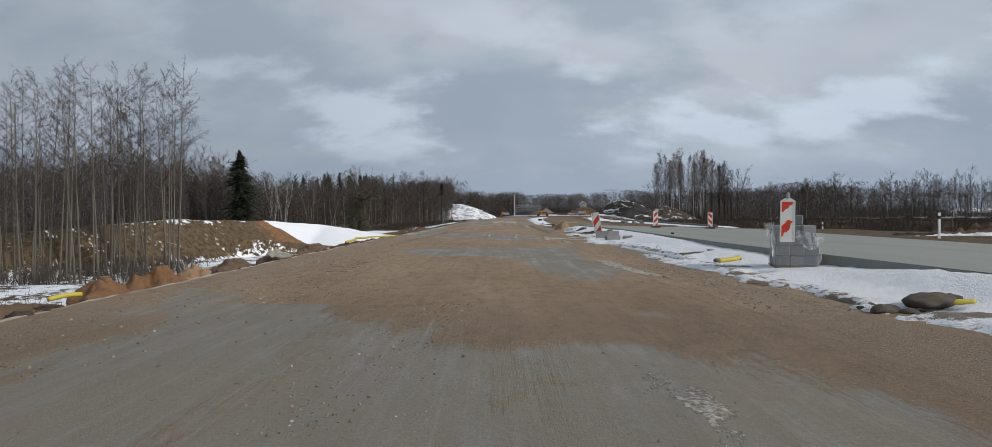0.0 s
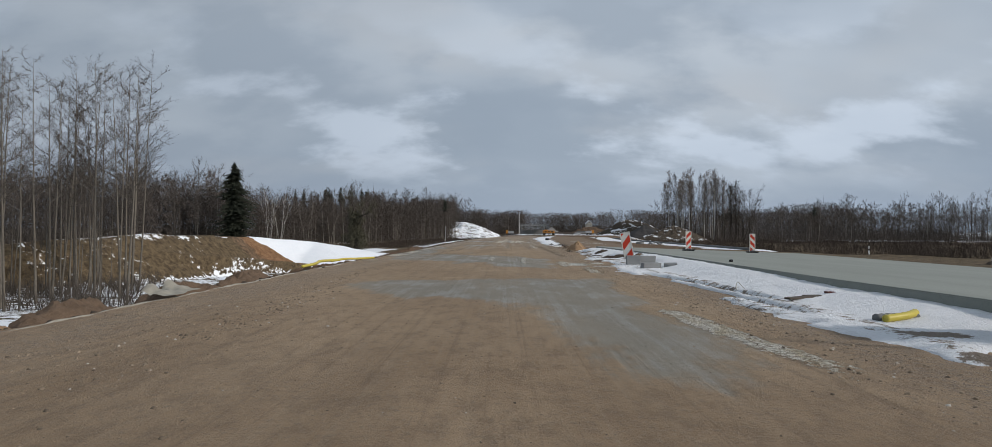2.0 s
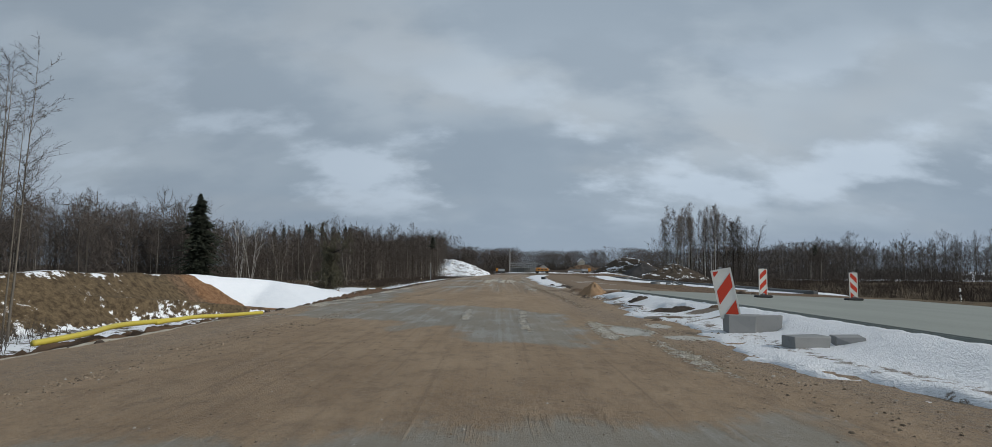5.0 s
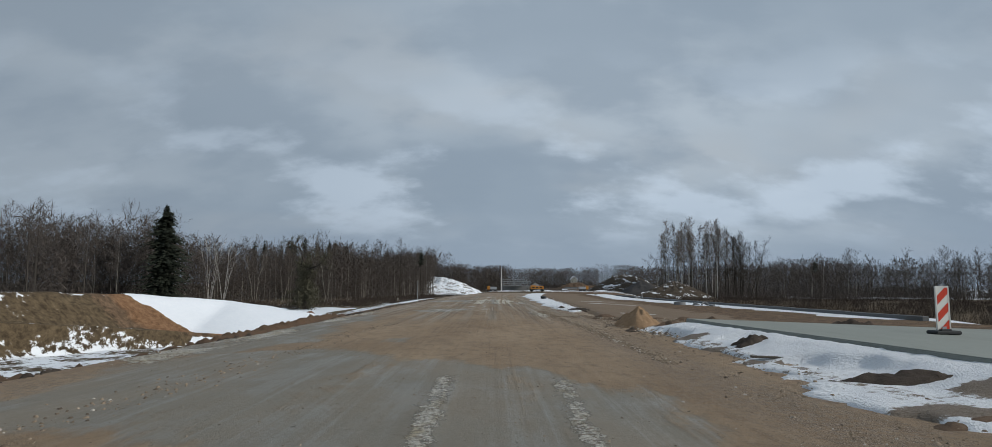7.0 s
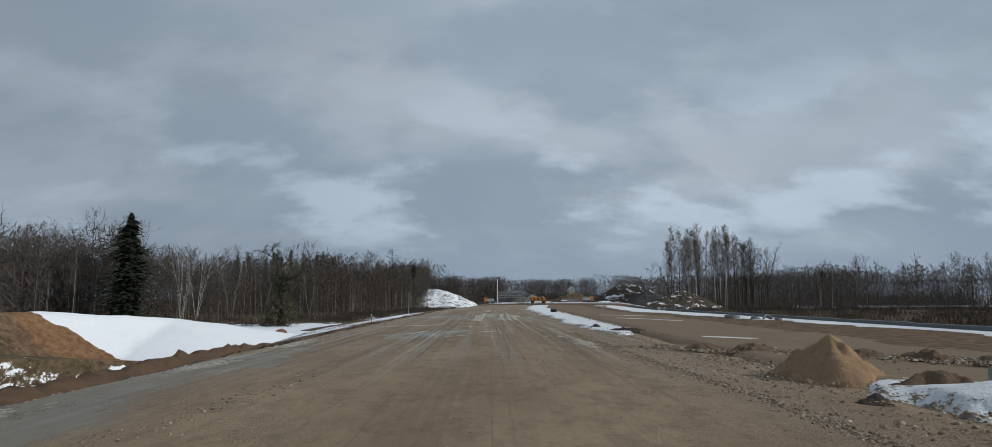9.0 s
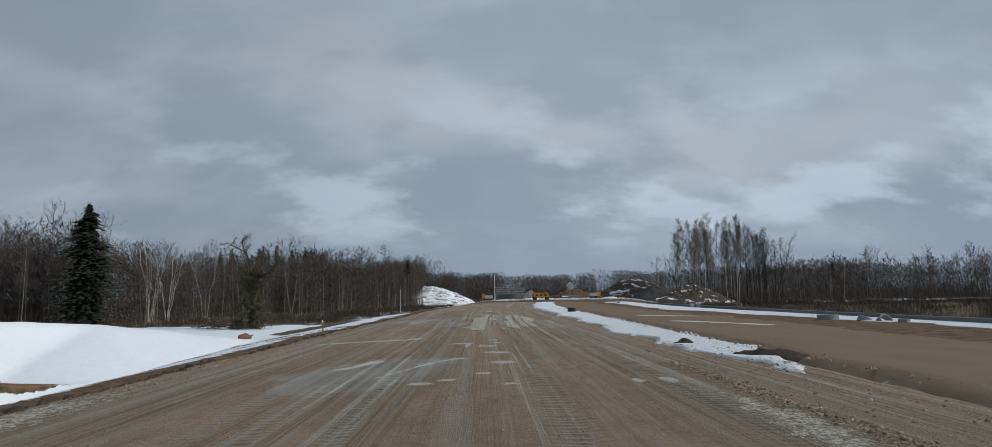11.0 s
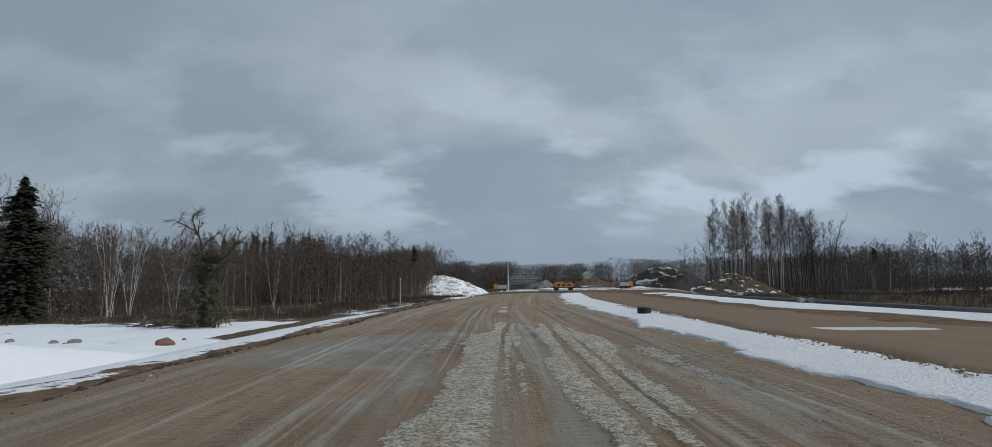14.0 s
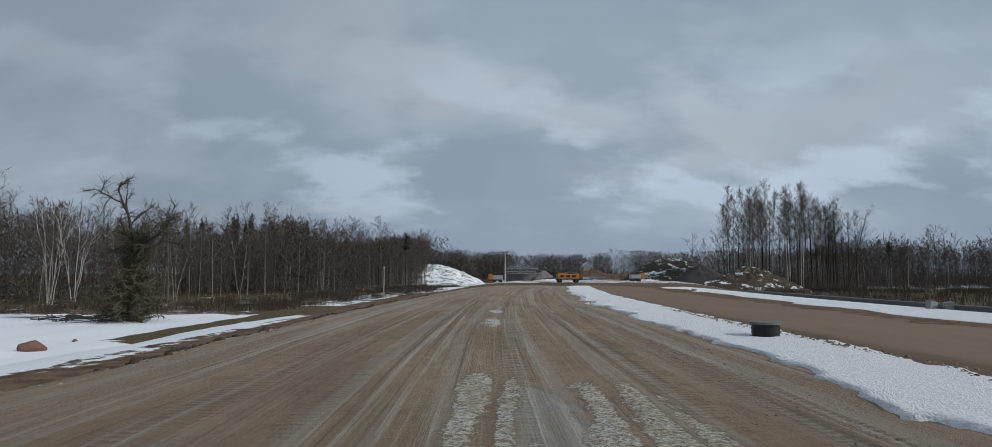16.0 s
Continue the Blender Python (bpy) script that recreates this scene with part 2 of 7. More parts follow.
def mat_ground():
    k = Mat("dead_grass_and_soil", 0.95, 0.15)
    snow, soil = k.attr("snow"), k.attr("soil")
    a, b, f = k.noise(0.35, 6, 0.6), k.noise(2.2, 7, 0.7), k.noise(18, 4, 0.7)
    grass = k.mix(k.step(b, 0.3, 0.7), (0.050, 0.036, 0.022), (0.165, 0.122, 0.072))
    grass = k.mix(k.math("MULTIPLY", k.step(f, 0.5, 0.7), 0.5), grass, (0.055, 0.038, 0.025))
    earth = k.mix(k.step(b, 0.3, 0.7), (0.070, 0.047, 0.030), (0.215, 0.142, 0.088))
    earth = k.mix(k.step(soil, 0.82, 1.0), earth, k.mix(k.step(b, 0.3, 0.7), (0.14, 0.075, 0.038), (0.29, 0.165, 0.09)))
    earth = k.mix(k.math("MULTIPLY", k.step(f, 0.52, 0.66), 0.6), earth, (0.05, 0.036, 0.025))
    c = k.mix(k.step(k.math("ADD", soil, k.math("MULTIPLY", k.math("SUBTRACT", b, 0.5), 0.7)), 0.4, 0.6), grass, earth)
    s = k.math("ADD", snow, k.math("ADD", k.math("MULTIPLY", k.math("SUBTRACT", a, 0.5), 0.9), k.math("MULTIPLY", k.math("SUBTRACT", b, 0.5), 0.9)))
    white = k.mix(b, (0.74, 0.78, 0.83), (0.88, 0.90, 0.92))
    c = k.mix(k.step(s, 0.47, 0.55), c, white)
    k.color(c).bump(k.math("ADD", b, k.math("MULTIPLY", f, 0.4)), 0.6, 0.08)
    return k.m


def mat_snow():
    k = Mat("old_snow", 0.75, 0.3)
    a, b, c = k.noise(1.1, 5, 0.6), k.noise(6, 6, 0.65), k.noise(24, 4, 0.65)
    dirt = k.attr("dirt")
    col = k.mix(b, (0.76, 0.785, 0.82), (0.90, 0.915, 0.93))
    col = k.mix(k.math("MULTIPLY", k.step(a, 0.55, 0.8), 0.2), col, (0.55, 0.57, 0.59))
    col = k.mix(k.math("MULTIPLY", k.step(c, 0.58, 0.70), 0.4), col, (0.42, 0.41, 0.39))
    d = k.step(k.math("ADD", dirt, k.math("MULTIPLY", k.math("SUBTRACT", k.noise(4, 7, 0.75), 0.5), 1.6)), 0.52, 0.68)
    k.color(k.mix(d, col, k.mix(b, (0.13, 0.10, 0.075), (0.27, 0.22, 0.17))))
    k.bump(k.math("ADD", k.math("MULTIPLY", b, 0.9), k.math("MULTIPLY", c, 0.7)), 0.9, 0.07)
    return k.m


def mat_concrete(name, lo, hi, rough=0.85):
    k = Mat(name, rough, 0.3)
    a, b, c = k.noise(0.6, 6, 0.6, (1, 0.25, 1)), k.noise(9, 5, 0.65), k.noise(70, 3, 0.6)
    col = k.mix(a, lo, hi)
    col = k.mix(k.math("MULTIPLY", k.step(b, 0.52, 0.75), 0.35), col, tuple(x * 0.7 for x in lo))
    k.color(col).bump(c, 0.25, 0.004)
    return k.m


def mat_gravel2():
    k = Mat("packed_gravel", 0.95, 0.2)
    a, b, c = k.noise(0.5, 5, 0.6, (1, 0.3, 1)), k.noise(5, 6, 0.7), k.noise(40, 4, 0.7)
    col = k.mix(a, (0.155, 0.110, 0.074), (0.225, 0.163, 0.110))
    col = k.mix(k.math("MULTIPLY", k.step(c, 0.5, 0.7), 0.5), col, (0.27, 0.22, 0.165))
    col = k.mix(k.math("MULTIPLY", k.step(b, 0.55, 0.75), 0.4), col, (0.11, 0.085, 0.06))
    ice = k.step(k.math("ADD", k.attr("ice"), k.math("MULTIPLY", k.math("SUBTRACT", k.noise(2.2, 6, 0.7), 0.5), 0.9)), 0.45, 0.6)
    col = k.mix(ice, col, (0.58, 0.58, 0.56))
    k.color(col).bump(c, 0.5, 0.02)
    return k.m


def mat_soil(name, lo, hi, crumb=12.0):
    k = Mat(name, 0.95, 0.12)
    a, b, c = k.noise(2.5, 5, 0.6), k.noise(crumb, 6, 0.7), k.noise(70, 3, 0.6)
    col = k.mix(b, lo, hi)
    col = k.mix(k.math("MULTIPLY", k.step(a, 0.5, 0.75), 0.4), col, tuple(x * 0.65 for x in lo))
    k.color(col).bump(k.math("ADD", b, k.math("MULTIPLY", c, 0.4)), 0.8, 0.03)
    return k.m


def mat_bark(name, lo, hi, scale=14, marks=None):
    k = Mat(name, 0.95, 0.1)
    a = k.noise(scale, 4, 0.6, (1, 1, 0.25))
    col = k.mix(a, lo, hi)
    if marks:
        col = k.mix(k.step(k.noise(5, 4, 0.7, (1, 1, 3)), 0.56, 0.64), col, marks)
    k.color(col)
    return k.m


ROAD, GROUND, SNOW, GRAVEL2 = mat_road(), mat_ground(), mat_snow(), mat_gravel2()
SLABMAT = mat_concrete("new_concrete_pavement", (0.20, 0.215, 0.19), (0.30, 0.315, 0.285))
BLOCKMAT = mat_concrete("grey_concrete_block", (0.20, 0.205, 0.205), (0.27, 0.275, 0.272))
DARKCON = mat_concrete("damp_concrete", (0.10, 0.105, 0.105), (0.18, 0.185, 0.185))
SANDPILE = mat_soil("yellow_sand", (0.22, 0.138, 0.078), (0.38, 0.258, 0.160))
ORANGESOIL = mat_soil("orange_sandy_soil", (0.15, 0.08, 0.042), (0.27, 0.155, 0.085))
RUSTBRUSH = mat_bark("dull_brown_brush", (0.038, 0.031, 0.027), (0.085, 0.067, 0.055), 0.8)
BANKSOIL = mat_soil("brown_bank_soil", (0.055, 0.038, 0.027), (0.19, 0.122, 0.078), 5.0)
DARKSOIL = mat_soil("dark_soil", (0.045, 0.036, 0.03), (0.10, 0.08, 0.065))
BROWNSOIL = mat_soil("brown_soil", (0.085, 0.058, 0.040), (0.20, 0.140, 0.098))
ASPHALTPILE = mat_soil("dark_milled_asphalt", (0.045, 0.043, 0.042), (0.085, 0.08, 0.078))
BARK = mat_bark("grey_brown_bark", (0.075, 0.066, 0.055), (0.20, 0.178, 0.148))
BARKPALE = mat_bark("pale_alder_bark", (0.16, 0.145, 0.12), (0.34, 0.31, 0.26))
BIRCH = mat_bark("white_birch_bark", (0.36, 0.345, 0.32), (0.58, 0.56, 0.53), 9, (0.06, 0.055, 0.05))
TWIG = mat_bark("bare_twigs", (0.05, 0.043, 0.037), (0.105, 0.09, 0.077))
WOODTWIG = mat_bark("woodland_twigs", (0.058, 0.049, 0.043), (0.125, 0.106, 0.094), 0.3)
PALETWIG = mat_bark("alder_wood_twigs", (0.058, 0.049, 0.043), (0.13, 0.11, 0.096), 0.3)
WOODBARK = mat_bark("woodland_bark", (0.036, 0.031, 0.028), (0.115, 0.102, 0.09), 0.9)
TWIGPALE = mat_bark("bare_birch_twigs", (0.13, 0.105, 0.09), (0.25, 0.21, 0.18))
LICHENTWIG = mat_bark("lichen_grown_twigs", (0.055, 0.053, 0.036), (0.125, 0.116, 0.08), 1.5)
BRUSHMAT = mat_bark("reddish_brush", (0.065, 0.047, 0.034), (0.14, 0.10, 0.07), 0.8)
NEEDLE = mat_bark("spruce_needles", (0.020, 0.025, 0.018), (0.052, 0.058, 0.042), 3)
BARKDARK = mat_bark("dark_wet_bark", (0.035, 0.03, 0.026), (0.085, 0.072, 0.06))
WHITE = plain("weathered_white_paint", (0.72, 0.71, 0.66), 0.5, 0.15, 8)
POSTWHITE = plain("white_post_plastic", (0.80, 0.82, 0.83), 0.45, 0.08, 6)
RED = plain("red_reflective_paint", (0.60, 0.055, 0.025), 0.45, 0.2, 8)
RUBBER = plain("black_rubber", (0.035, 0.037, 0.038), 0.7, 0.3, 10)
YELLOW = plain("yellow_pipe_plastic", (0.52, 0.43, 0.07), 0.45, 0.2, 5)
BLACK = plain("black_plastic", (0.02, 0.021, 0.023), 0.5, 0.2, 9)
CLOTH = plain("pale_geotextile", (0.33, 0.31, 0.26), 0.9, 0.65, 4)
STEEL = plain("galvanised_steel", (0.32, 0.33, 0.34), 0.5, 0.2, 6)
ORANGE = plain("orange_machine_paint", (0.45, 0.19, 0.035), 0.5, 0.2, 3)
WOOD = plain("weathered_timber", (0.22, 0.16, 0.10), 0.85, 0.35, 6)
DARKRED = plain("dark_red_boards", (0.10, 0.035, 0.03), 0.8, 0.3, 7)
SACK = plain("wet_sack_cloth", (0.10, 0.083, 0.066), 0.85, 0.55, 7, bump=0.9)
GLASS = plain("dark_window_glass", (0.03, 0.035, 0.04), 0.1, 0.1, 3)
REDSTONE = plain("reddish_granite", (0.18, 0.10, 0.07), 0.85, 0.3, 6)
GREYSTONE = plain("grey_field_stone", (0.20, 0.19, 0.175), 0.85, 0.3, 6)


def mat_film(name, thin, creased, lo, hi):
    k = Mat(name, 0.18, 0.6)
    wr = k.noise(7, 6, 0.6, (1.4, 1.4, 0.6), True, 0.8)
    k.color((0.66, 0.68, 0.69))
    k.put(k.b.inputs["Alpha"], k.math("ADD", k.math("MULTIPLY", k.step(wr, lo, hi), creased), thin))
    k.bump(wr, 0.7, 0.03)
    return k.m


FILM = mat_film("stretch_film", 0.07, 0.22, 0.52, 0.66)
LOOSEFILM = mat_film("loose_stretch_film", 0.20, 0.55, 0.46, 0.60)


def mat_snowy_soil():
    k = Mat("soil_with_snow_streaks", 0.95, 0.12)
    b, c = k.noise(1.2, 6, 0.7), k.noise(0.35, 7, 0.75, (1, 1, 2.5))
    col = k.mix(b, (0.036, 0.030, 0.024), (0.115, 0.092, 0.07))
    k.color(k.mix(k.step(c, 0.545, 0.60), col, (0.72, 0.75, 0.78))).bump(b, 0.8, 0.2)
    return k.m


SNOWYSOIL = mat_snowy_soil()

# ---------------------------------------------------------------- mesh helpers


def vnoise(x, y, seed=0):
    """Smooth value noise on arrays, 0..1."""
    xi, yi = np.floor(x).astype(np.int64), np.floor(y).astype(np.int64)
    xf, yf = x - xi, y - yi
    xf, yf = xf * xf * (3 - 2 * xf), yf * yf * (3 - 2 * yf)

    def h(i, j):
        v = (i * 374761393 + j * 668265263 + seed * 1442695041) & 0x7FFFFFFF
        v = ((v ^ (v >> 13)) * 1274126177) & 0x7FFFFFFF
        return ((v ^ (v >> 16)) & 0xFFFF) / 65535.0
    return (h(xi, yi) * (1 - xf) + h(xi + 1, yi) * xf) * (1 - yf) + (h(xi, yi + 1) * (1 - xf) + h(xi + 1, yi + 1) * xf) * yf


def fbm(x, y, octaves=4, seed=0):
    s, a, t = 0, 1.0, 0
    for k in range(octaves):
        s, t = s + a * vnoise(x * 2 ** k + 17.3 * k, y * 2 ** k - 9.1 * k, seed + k), t + a
        a *= 0.5
    return s / t


def sstep(v, lo, hi):
    t = np.clip((v - lo) / (hi - lo), 0, 1)
    return t * t * (3 - 2 * t)


def mesh_from(name, verts, faces, mats, smooth=True, attrs=None, index=None):
    me = bpy.data.meshes.new(name)
    verts = np.asarray(verts, dtype=np.float32)
    if isinstance(faces, list):
        me.from_pydata(verts.tolist(), [], faces)
    else:
        n, k = faces.shape
        me.vertices.add(len(verts)), me.loops.add(n * k), me.polygons.add(n)
        me.vertices.foreach_set("co", verts.ravel())
        me.loops.foreach_set("vertex_index", faces.astype(np.int32).ravel())
        me.polygons.foreach_set("loop_start", np.arange(0, n * k, k, dtype=np.int32))
        me.update(calc_edges=True)
    for m in mats:
        me.materials.append(m)
    if len(me.polygons):
        me.polygons.foreach_set("use_smooth", np.full(len(me.polygons), bool(smooth)))
    if index is not None:
        me.polygons.foreach_set("material_index", np.asarray(index, dtype=np.int32))
    for k, v in (attrs or {}).items():
        a = me.attributes.new(k, "FLOAT", "POINT")
        a.data.foreach_set("value", np.asarray(v, dtype=np.float32))
    me.update()
    return me


def sheet(name, xs, ys, zf, mat, attrs=None, keep=None):
    """A height field over the grid xs by ys; zf and attrs work on arrays. keep drops unwanted faces."""
    X, Y = np.meshgrid(xs, ys)
    Z = zf(X, Y)
    nx, ny = len(xs), len(ys)
    i = np.arange(nx * ny).reshape(ny, nx)
    f = np.stack([i[:-1, :-1], i[:-1, 1:], i[1:, 1:], i[1:, :-1]], -1).reshape(-1, 4)
    if keep is not None:
        f = f[keep(X, Y, Z).ravel()[f].any(axis=1)]
    at = {k: g(X, Y).ravel() for k, g in (attrs or {}).items()}
    return new(name, mesh_from(name, np.stack([X, Y, Z], -1).reshape(-1, 3), f, [mat], True, at))


def part(name, bm, material, parent=None, label=""):
    """Links a bmesh as one mesh object under a thing or a part."""
    me = bpy.data.meshes.new(name)
    bm.to_mesh(me)
    bm.free()
    me.materials.append(material)
    ob = new(name, me)
    if parent:
        ob.parent = parent
    if label:
        ob["label"] = label
    return ob


def empty(name, m, label, category, group="", kind=""):
    ob = new(name)
    ob.matrix_world = m
    return tagged(ob, label, category, group, kind)


def box(bm, cx, cy, cz, sx, sy, sz, rot=0.0, bevel=0.0):
    """A box into bm, centred, turned about z in degrees."""
    r = bmesh.ops.create_cube(bm, size=1.0, matrix=pose(cx, cy, cz, 0, 0, rot) @ Matrix.Diagonal((sx, sy, sz, 1)))
    if bevel:
        ed = list({e for v in r["verts"] for e in v.link_edges})
        bmesh.ops.bevel(bm, geom=ed, offset=bevel, segments=1, affect="EDGES")
    return bm


def boxbm(*a, **k):
    return box(bmesh.new(), *a, **k)


def cyl(bm, p, q, r1, r2=None, n=12):
    """A tapered tube from p to q."""
    p, q = Vector(p), Vector(q)
    d = q - p
    m = Matrix.Translation((p + q) / 2) @ d.to_track_quat("Z", "Y").to_matrix().to_4x4()
    bmesh.ops.create_cone(bm, cap_ends=True, segments=n, radius1=r1, radius2=r1 if r2 is None else r2, depth=d.length, matrix=m)
    return bm


# ---------------------------------------------------------------- the lie of the land


def rz(y):
    return 0.004 * np.clip(np.asarray(y, float) - 9, 0, 141)


def bend(y):
    return 0.00105 * np.clip(np.asarray(y, float) - 85, 0, 110) ** 2 + 0.231 * np.clip(np.asarray(y, float) - 195, 0, None)


def xl(y):
    return np.interp(y, [-20, 30, 45, 75, 90, 400], [-6.55, -6.75, -6.2, -6.0, -5.5, -5.5]) + bend(y)


def xr(y):
    return np.interp(y, [-20, 12, 24, 36, 66, 88, 400], [4.75, 4.75, 4.8, 3.5, 3.5, 3.9, 3.9]) + bend(y)


def slab_z(x, y):
    return 0.29 - 0.030 * (np.asarray(x, float) - 6.8) + rz(y) * 0.8


# crest of the earth bank: x, y, height, then how it falls on the road side and on the far side
RIDGE = [(-50, 38, -2.2, 0.8, 0.1), (-44, 47, -1.0, 0.9, 0.1), (-38, 57, 0.35, 0.95, 0.1), (-35, 67, 0.95, 0.95, 0.12), (-32.5, 85.8, 0.62, 0.65, 0.17),
         (-27, 95, -0.1, 0.30, 0.17), (-20, 104, -1.75, 0.17, 0.17), (-17, 108, -2.4, 0.17, 0.17)]


def ridge_height(X, Y):
    """The long bank of soil beside the carriageway: a crest with a steep face towards the road."""
    best = np.full(np.shape(X), -9.0)
    for (ax, ay, az, near, away), (bx, by, bz, _, _) in zip(RIDGE, RIDGE[1:]):
        dx, dy = bx - ax, by - ay
        t = np.clip(((X - ax) * dx + (Y - ay) * dy) / (dx * dx + dy * dy), 0, 1)
        d = np.hypot(X - ax - t * dx, Y - ay - t * dy)
        fall = np.where(dx * (Y - ay) - dy * (X - ax) < 0, near, away)
        best = np.maximum(best, az + t * (bz - az) - fall * np.clip(d - 0.7, 0, None))
    return best


def bank_face(X, Y):
    """How far a spot of the bank lies before the line where its snow-covered end begins; negative beyond it."""
    return 86.0 - 0.1 * (X + 32.5) - Y


def hill(X, Y, cx, cy, rx, ry, h, p=1.0):
    d = np.sqrt(((X - cx) / rx) ** 2 + ((Y - cy) / ry) ** 2)
    return h * np.clip(1 - d, 0, 1) ** p


def ground_z(X, Y):
    X, Y = np.asarray(X, float), np.asarray(Y, float)
    left, right = xl(Y), xr(Y)
    base = rz(Y) - 0.25 + 0.08 * sstep(Y, 50, 54)
    # left: fill slope down to the field
    w = np.interp(Y, [0, 40, 62, 80, 130], [5.0, 6.0, 8.0, 14.0, 16.0])
    foot = -2.35 - 0.95 * sstep(-X, 13, 24) * sstep(Y, 30, 45) * (1 - sstep(Y, 88, 104))
    zl = base + (foot - base) * sstep(left - X, 0.3, w)
    zl = np.maximum(zl, np.minimum(ridge_height(X, Y), zl + sstep(left - X, 1.0, 7.0) * 9))
    # right: falls behind the second carriageway
    zr = base + (-1.6 - base) * sstep(X - 28.0 + 8.8 * sstep(Y, 44, 56) - bend(Y), 0.0, 14.0)
    z = np.where(X < left, zl, np.where(X > right + 14, zr, base))
    z = z + (fbm(X * 0.35, Y * 0.35, 4, 3) - 0.5) * 0.35 * sstep(np.maximum(left - X, X - 20 - bend(Y)), 0, 6)
    z = z + (fbm(X * 0.02, Y * 0.02, 3, 8) - 0.5) * 2.0 * sstep(np.hypot(X, Y - 60), 90, 220)
    # far snowy cutting, gentle rise under the far woods
    z = z + hill(X, Y, -28, 432, 25, 45, 10.5, 0.6) * (0.55 + 0.9 * fbm(X * 0.12, Y * 0.06, 4, 15)) + hill(X, Y, -44, 480, 30, 60, 8, 0.8)
    z = z + 7 * sstep(Y, 420, 900) + hill(X, Y, 12, 184, 34, 24, 0.62, 0.4)
    return z


def build_ground():
    xs = np.unique(np.concatenate([np.linspace(-52, -5, 112), np.linspace(-5, 22, 10), np.linspace(22, 60, 26),
                                   np.linspace(-140, -52, 44), np.linspace(60, 180, 30), np.linspace(-1800, -140, 26), np.linspace(180, 1800, 26)]))
    ys = np.unique(np.concatenate([np.linspace(-12, 120, 200), np.linspace(120, 240, 50), np.linspace(240, 600, 60),
                                   np.linspace(600, 3500, 40), np.linspace(-700, -12, 30)]))

    def snow(X, Y):
        a = 0.16 + 0.0 * X
        a = np.where(X < xl(Y) - 0.8, 0.54, a)
        # the end of the bank and the field beyond lie under snow, its face is bare but for drifts
        ragged = (fbm(X * 0.25, Y * 0.9, 4, 91) - 0.5) * 4.5
        on_bank = ridge_height(X, Y) > -3.0
        before = np.where(on_bank, bank_face(X, Y), 79 - Y)
        white = sstep(ragged - before, -1.6, 1.6) * sstep(xl(Y) - X, 0.9, 2.2) * sstep(Y, 58, 64)
        face = on_bank & (X < -22 + ragged) & (Y > 37 + 1.5 * ragged) & (white < 0.5)
        a = np.where(X < xl(Y), np.maximum(a, 1.25 * white), a)
        a = np.where(face, np.where(ridge_height(X, Y) > 0.45, 0.46, 0.33 - 0.4 * np.exp(-((before - 2) / 4.0) ** 2)), a)
        # beyond a line across the field only dead grass shows
        a = np.where((X < xl(Y)) & (X > -24) & (Y > 103 + 0.95 * (xl(Y) - X) + ragged * 0.4), 0.0, a)
        a = np.where((X < -24) & (Y > 112), 0.75, a)
        a = np.where((X < -24) & (Y > 147), 0.35, a)
        a = np.where(X > 24, 0.08, a)
        a = np.where((X > 60) & (Y > 296 - 0.25 * (X - 84).clip(-40, 0)), 0.62, a)
        a = np.where((X < 3) & (X > -80) & (Y > 378) & (Y < 500), 0.57, a)
        a = np.where((Y > 168) & (X > -25) & (X < 42) & ((Y < 378) | (X > 3)), 0.5, a)
        return a

    def soil(X, Y):
        s = np.where(np.abs(X - xl(Y) + 0.8) < 2.5, 0.7, 0.1)
        s = np.where((X > xr(Y)) & (X < 22 + bend(Y)), 0.7, s)
        on_bank = (ridge_height(X, Y) > -3.2) & (X < -22) & (Y > 36)
        return np.where(on_bank & (Y < 92), np.maximum(0.34, 1.1 * np.exp(-((bank_face(X, Y) - 1.0) / 4.5) ** 2)), s)
    ob = sheet("ground", xs, ys, ground_z, GROUND, {"snow": snow, "soil": soil})
    tagged(ob, "rough open ground of dead grass, soil and old snow", "ground", kind="structure")


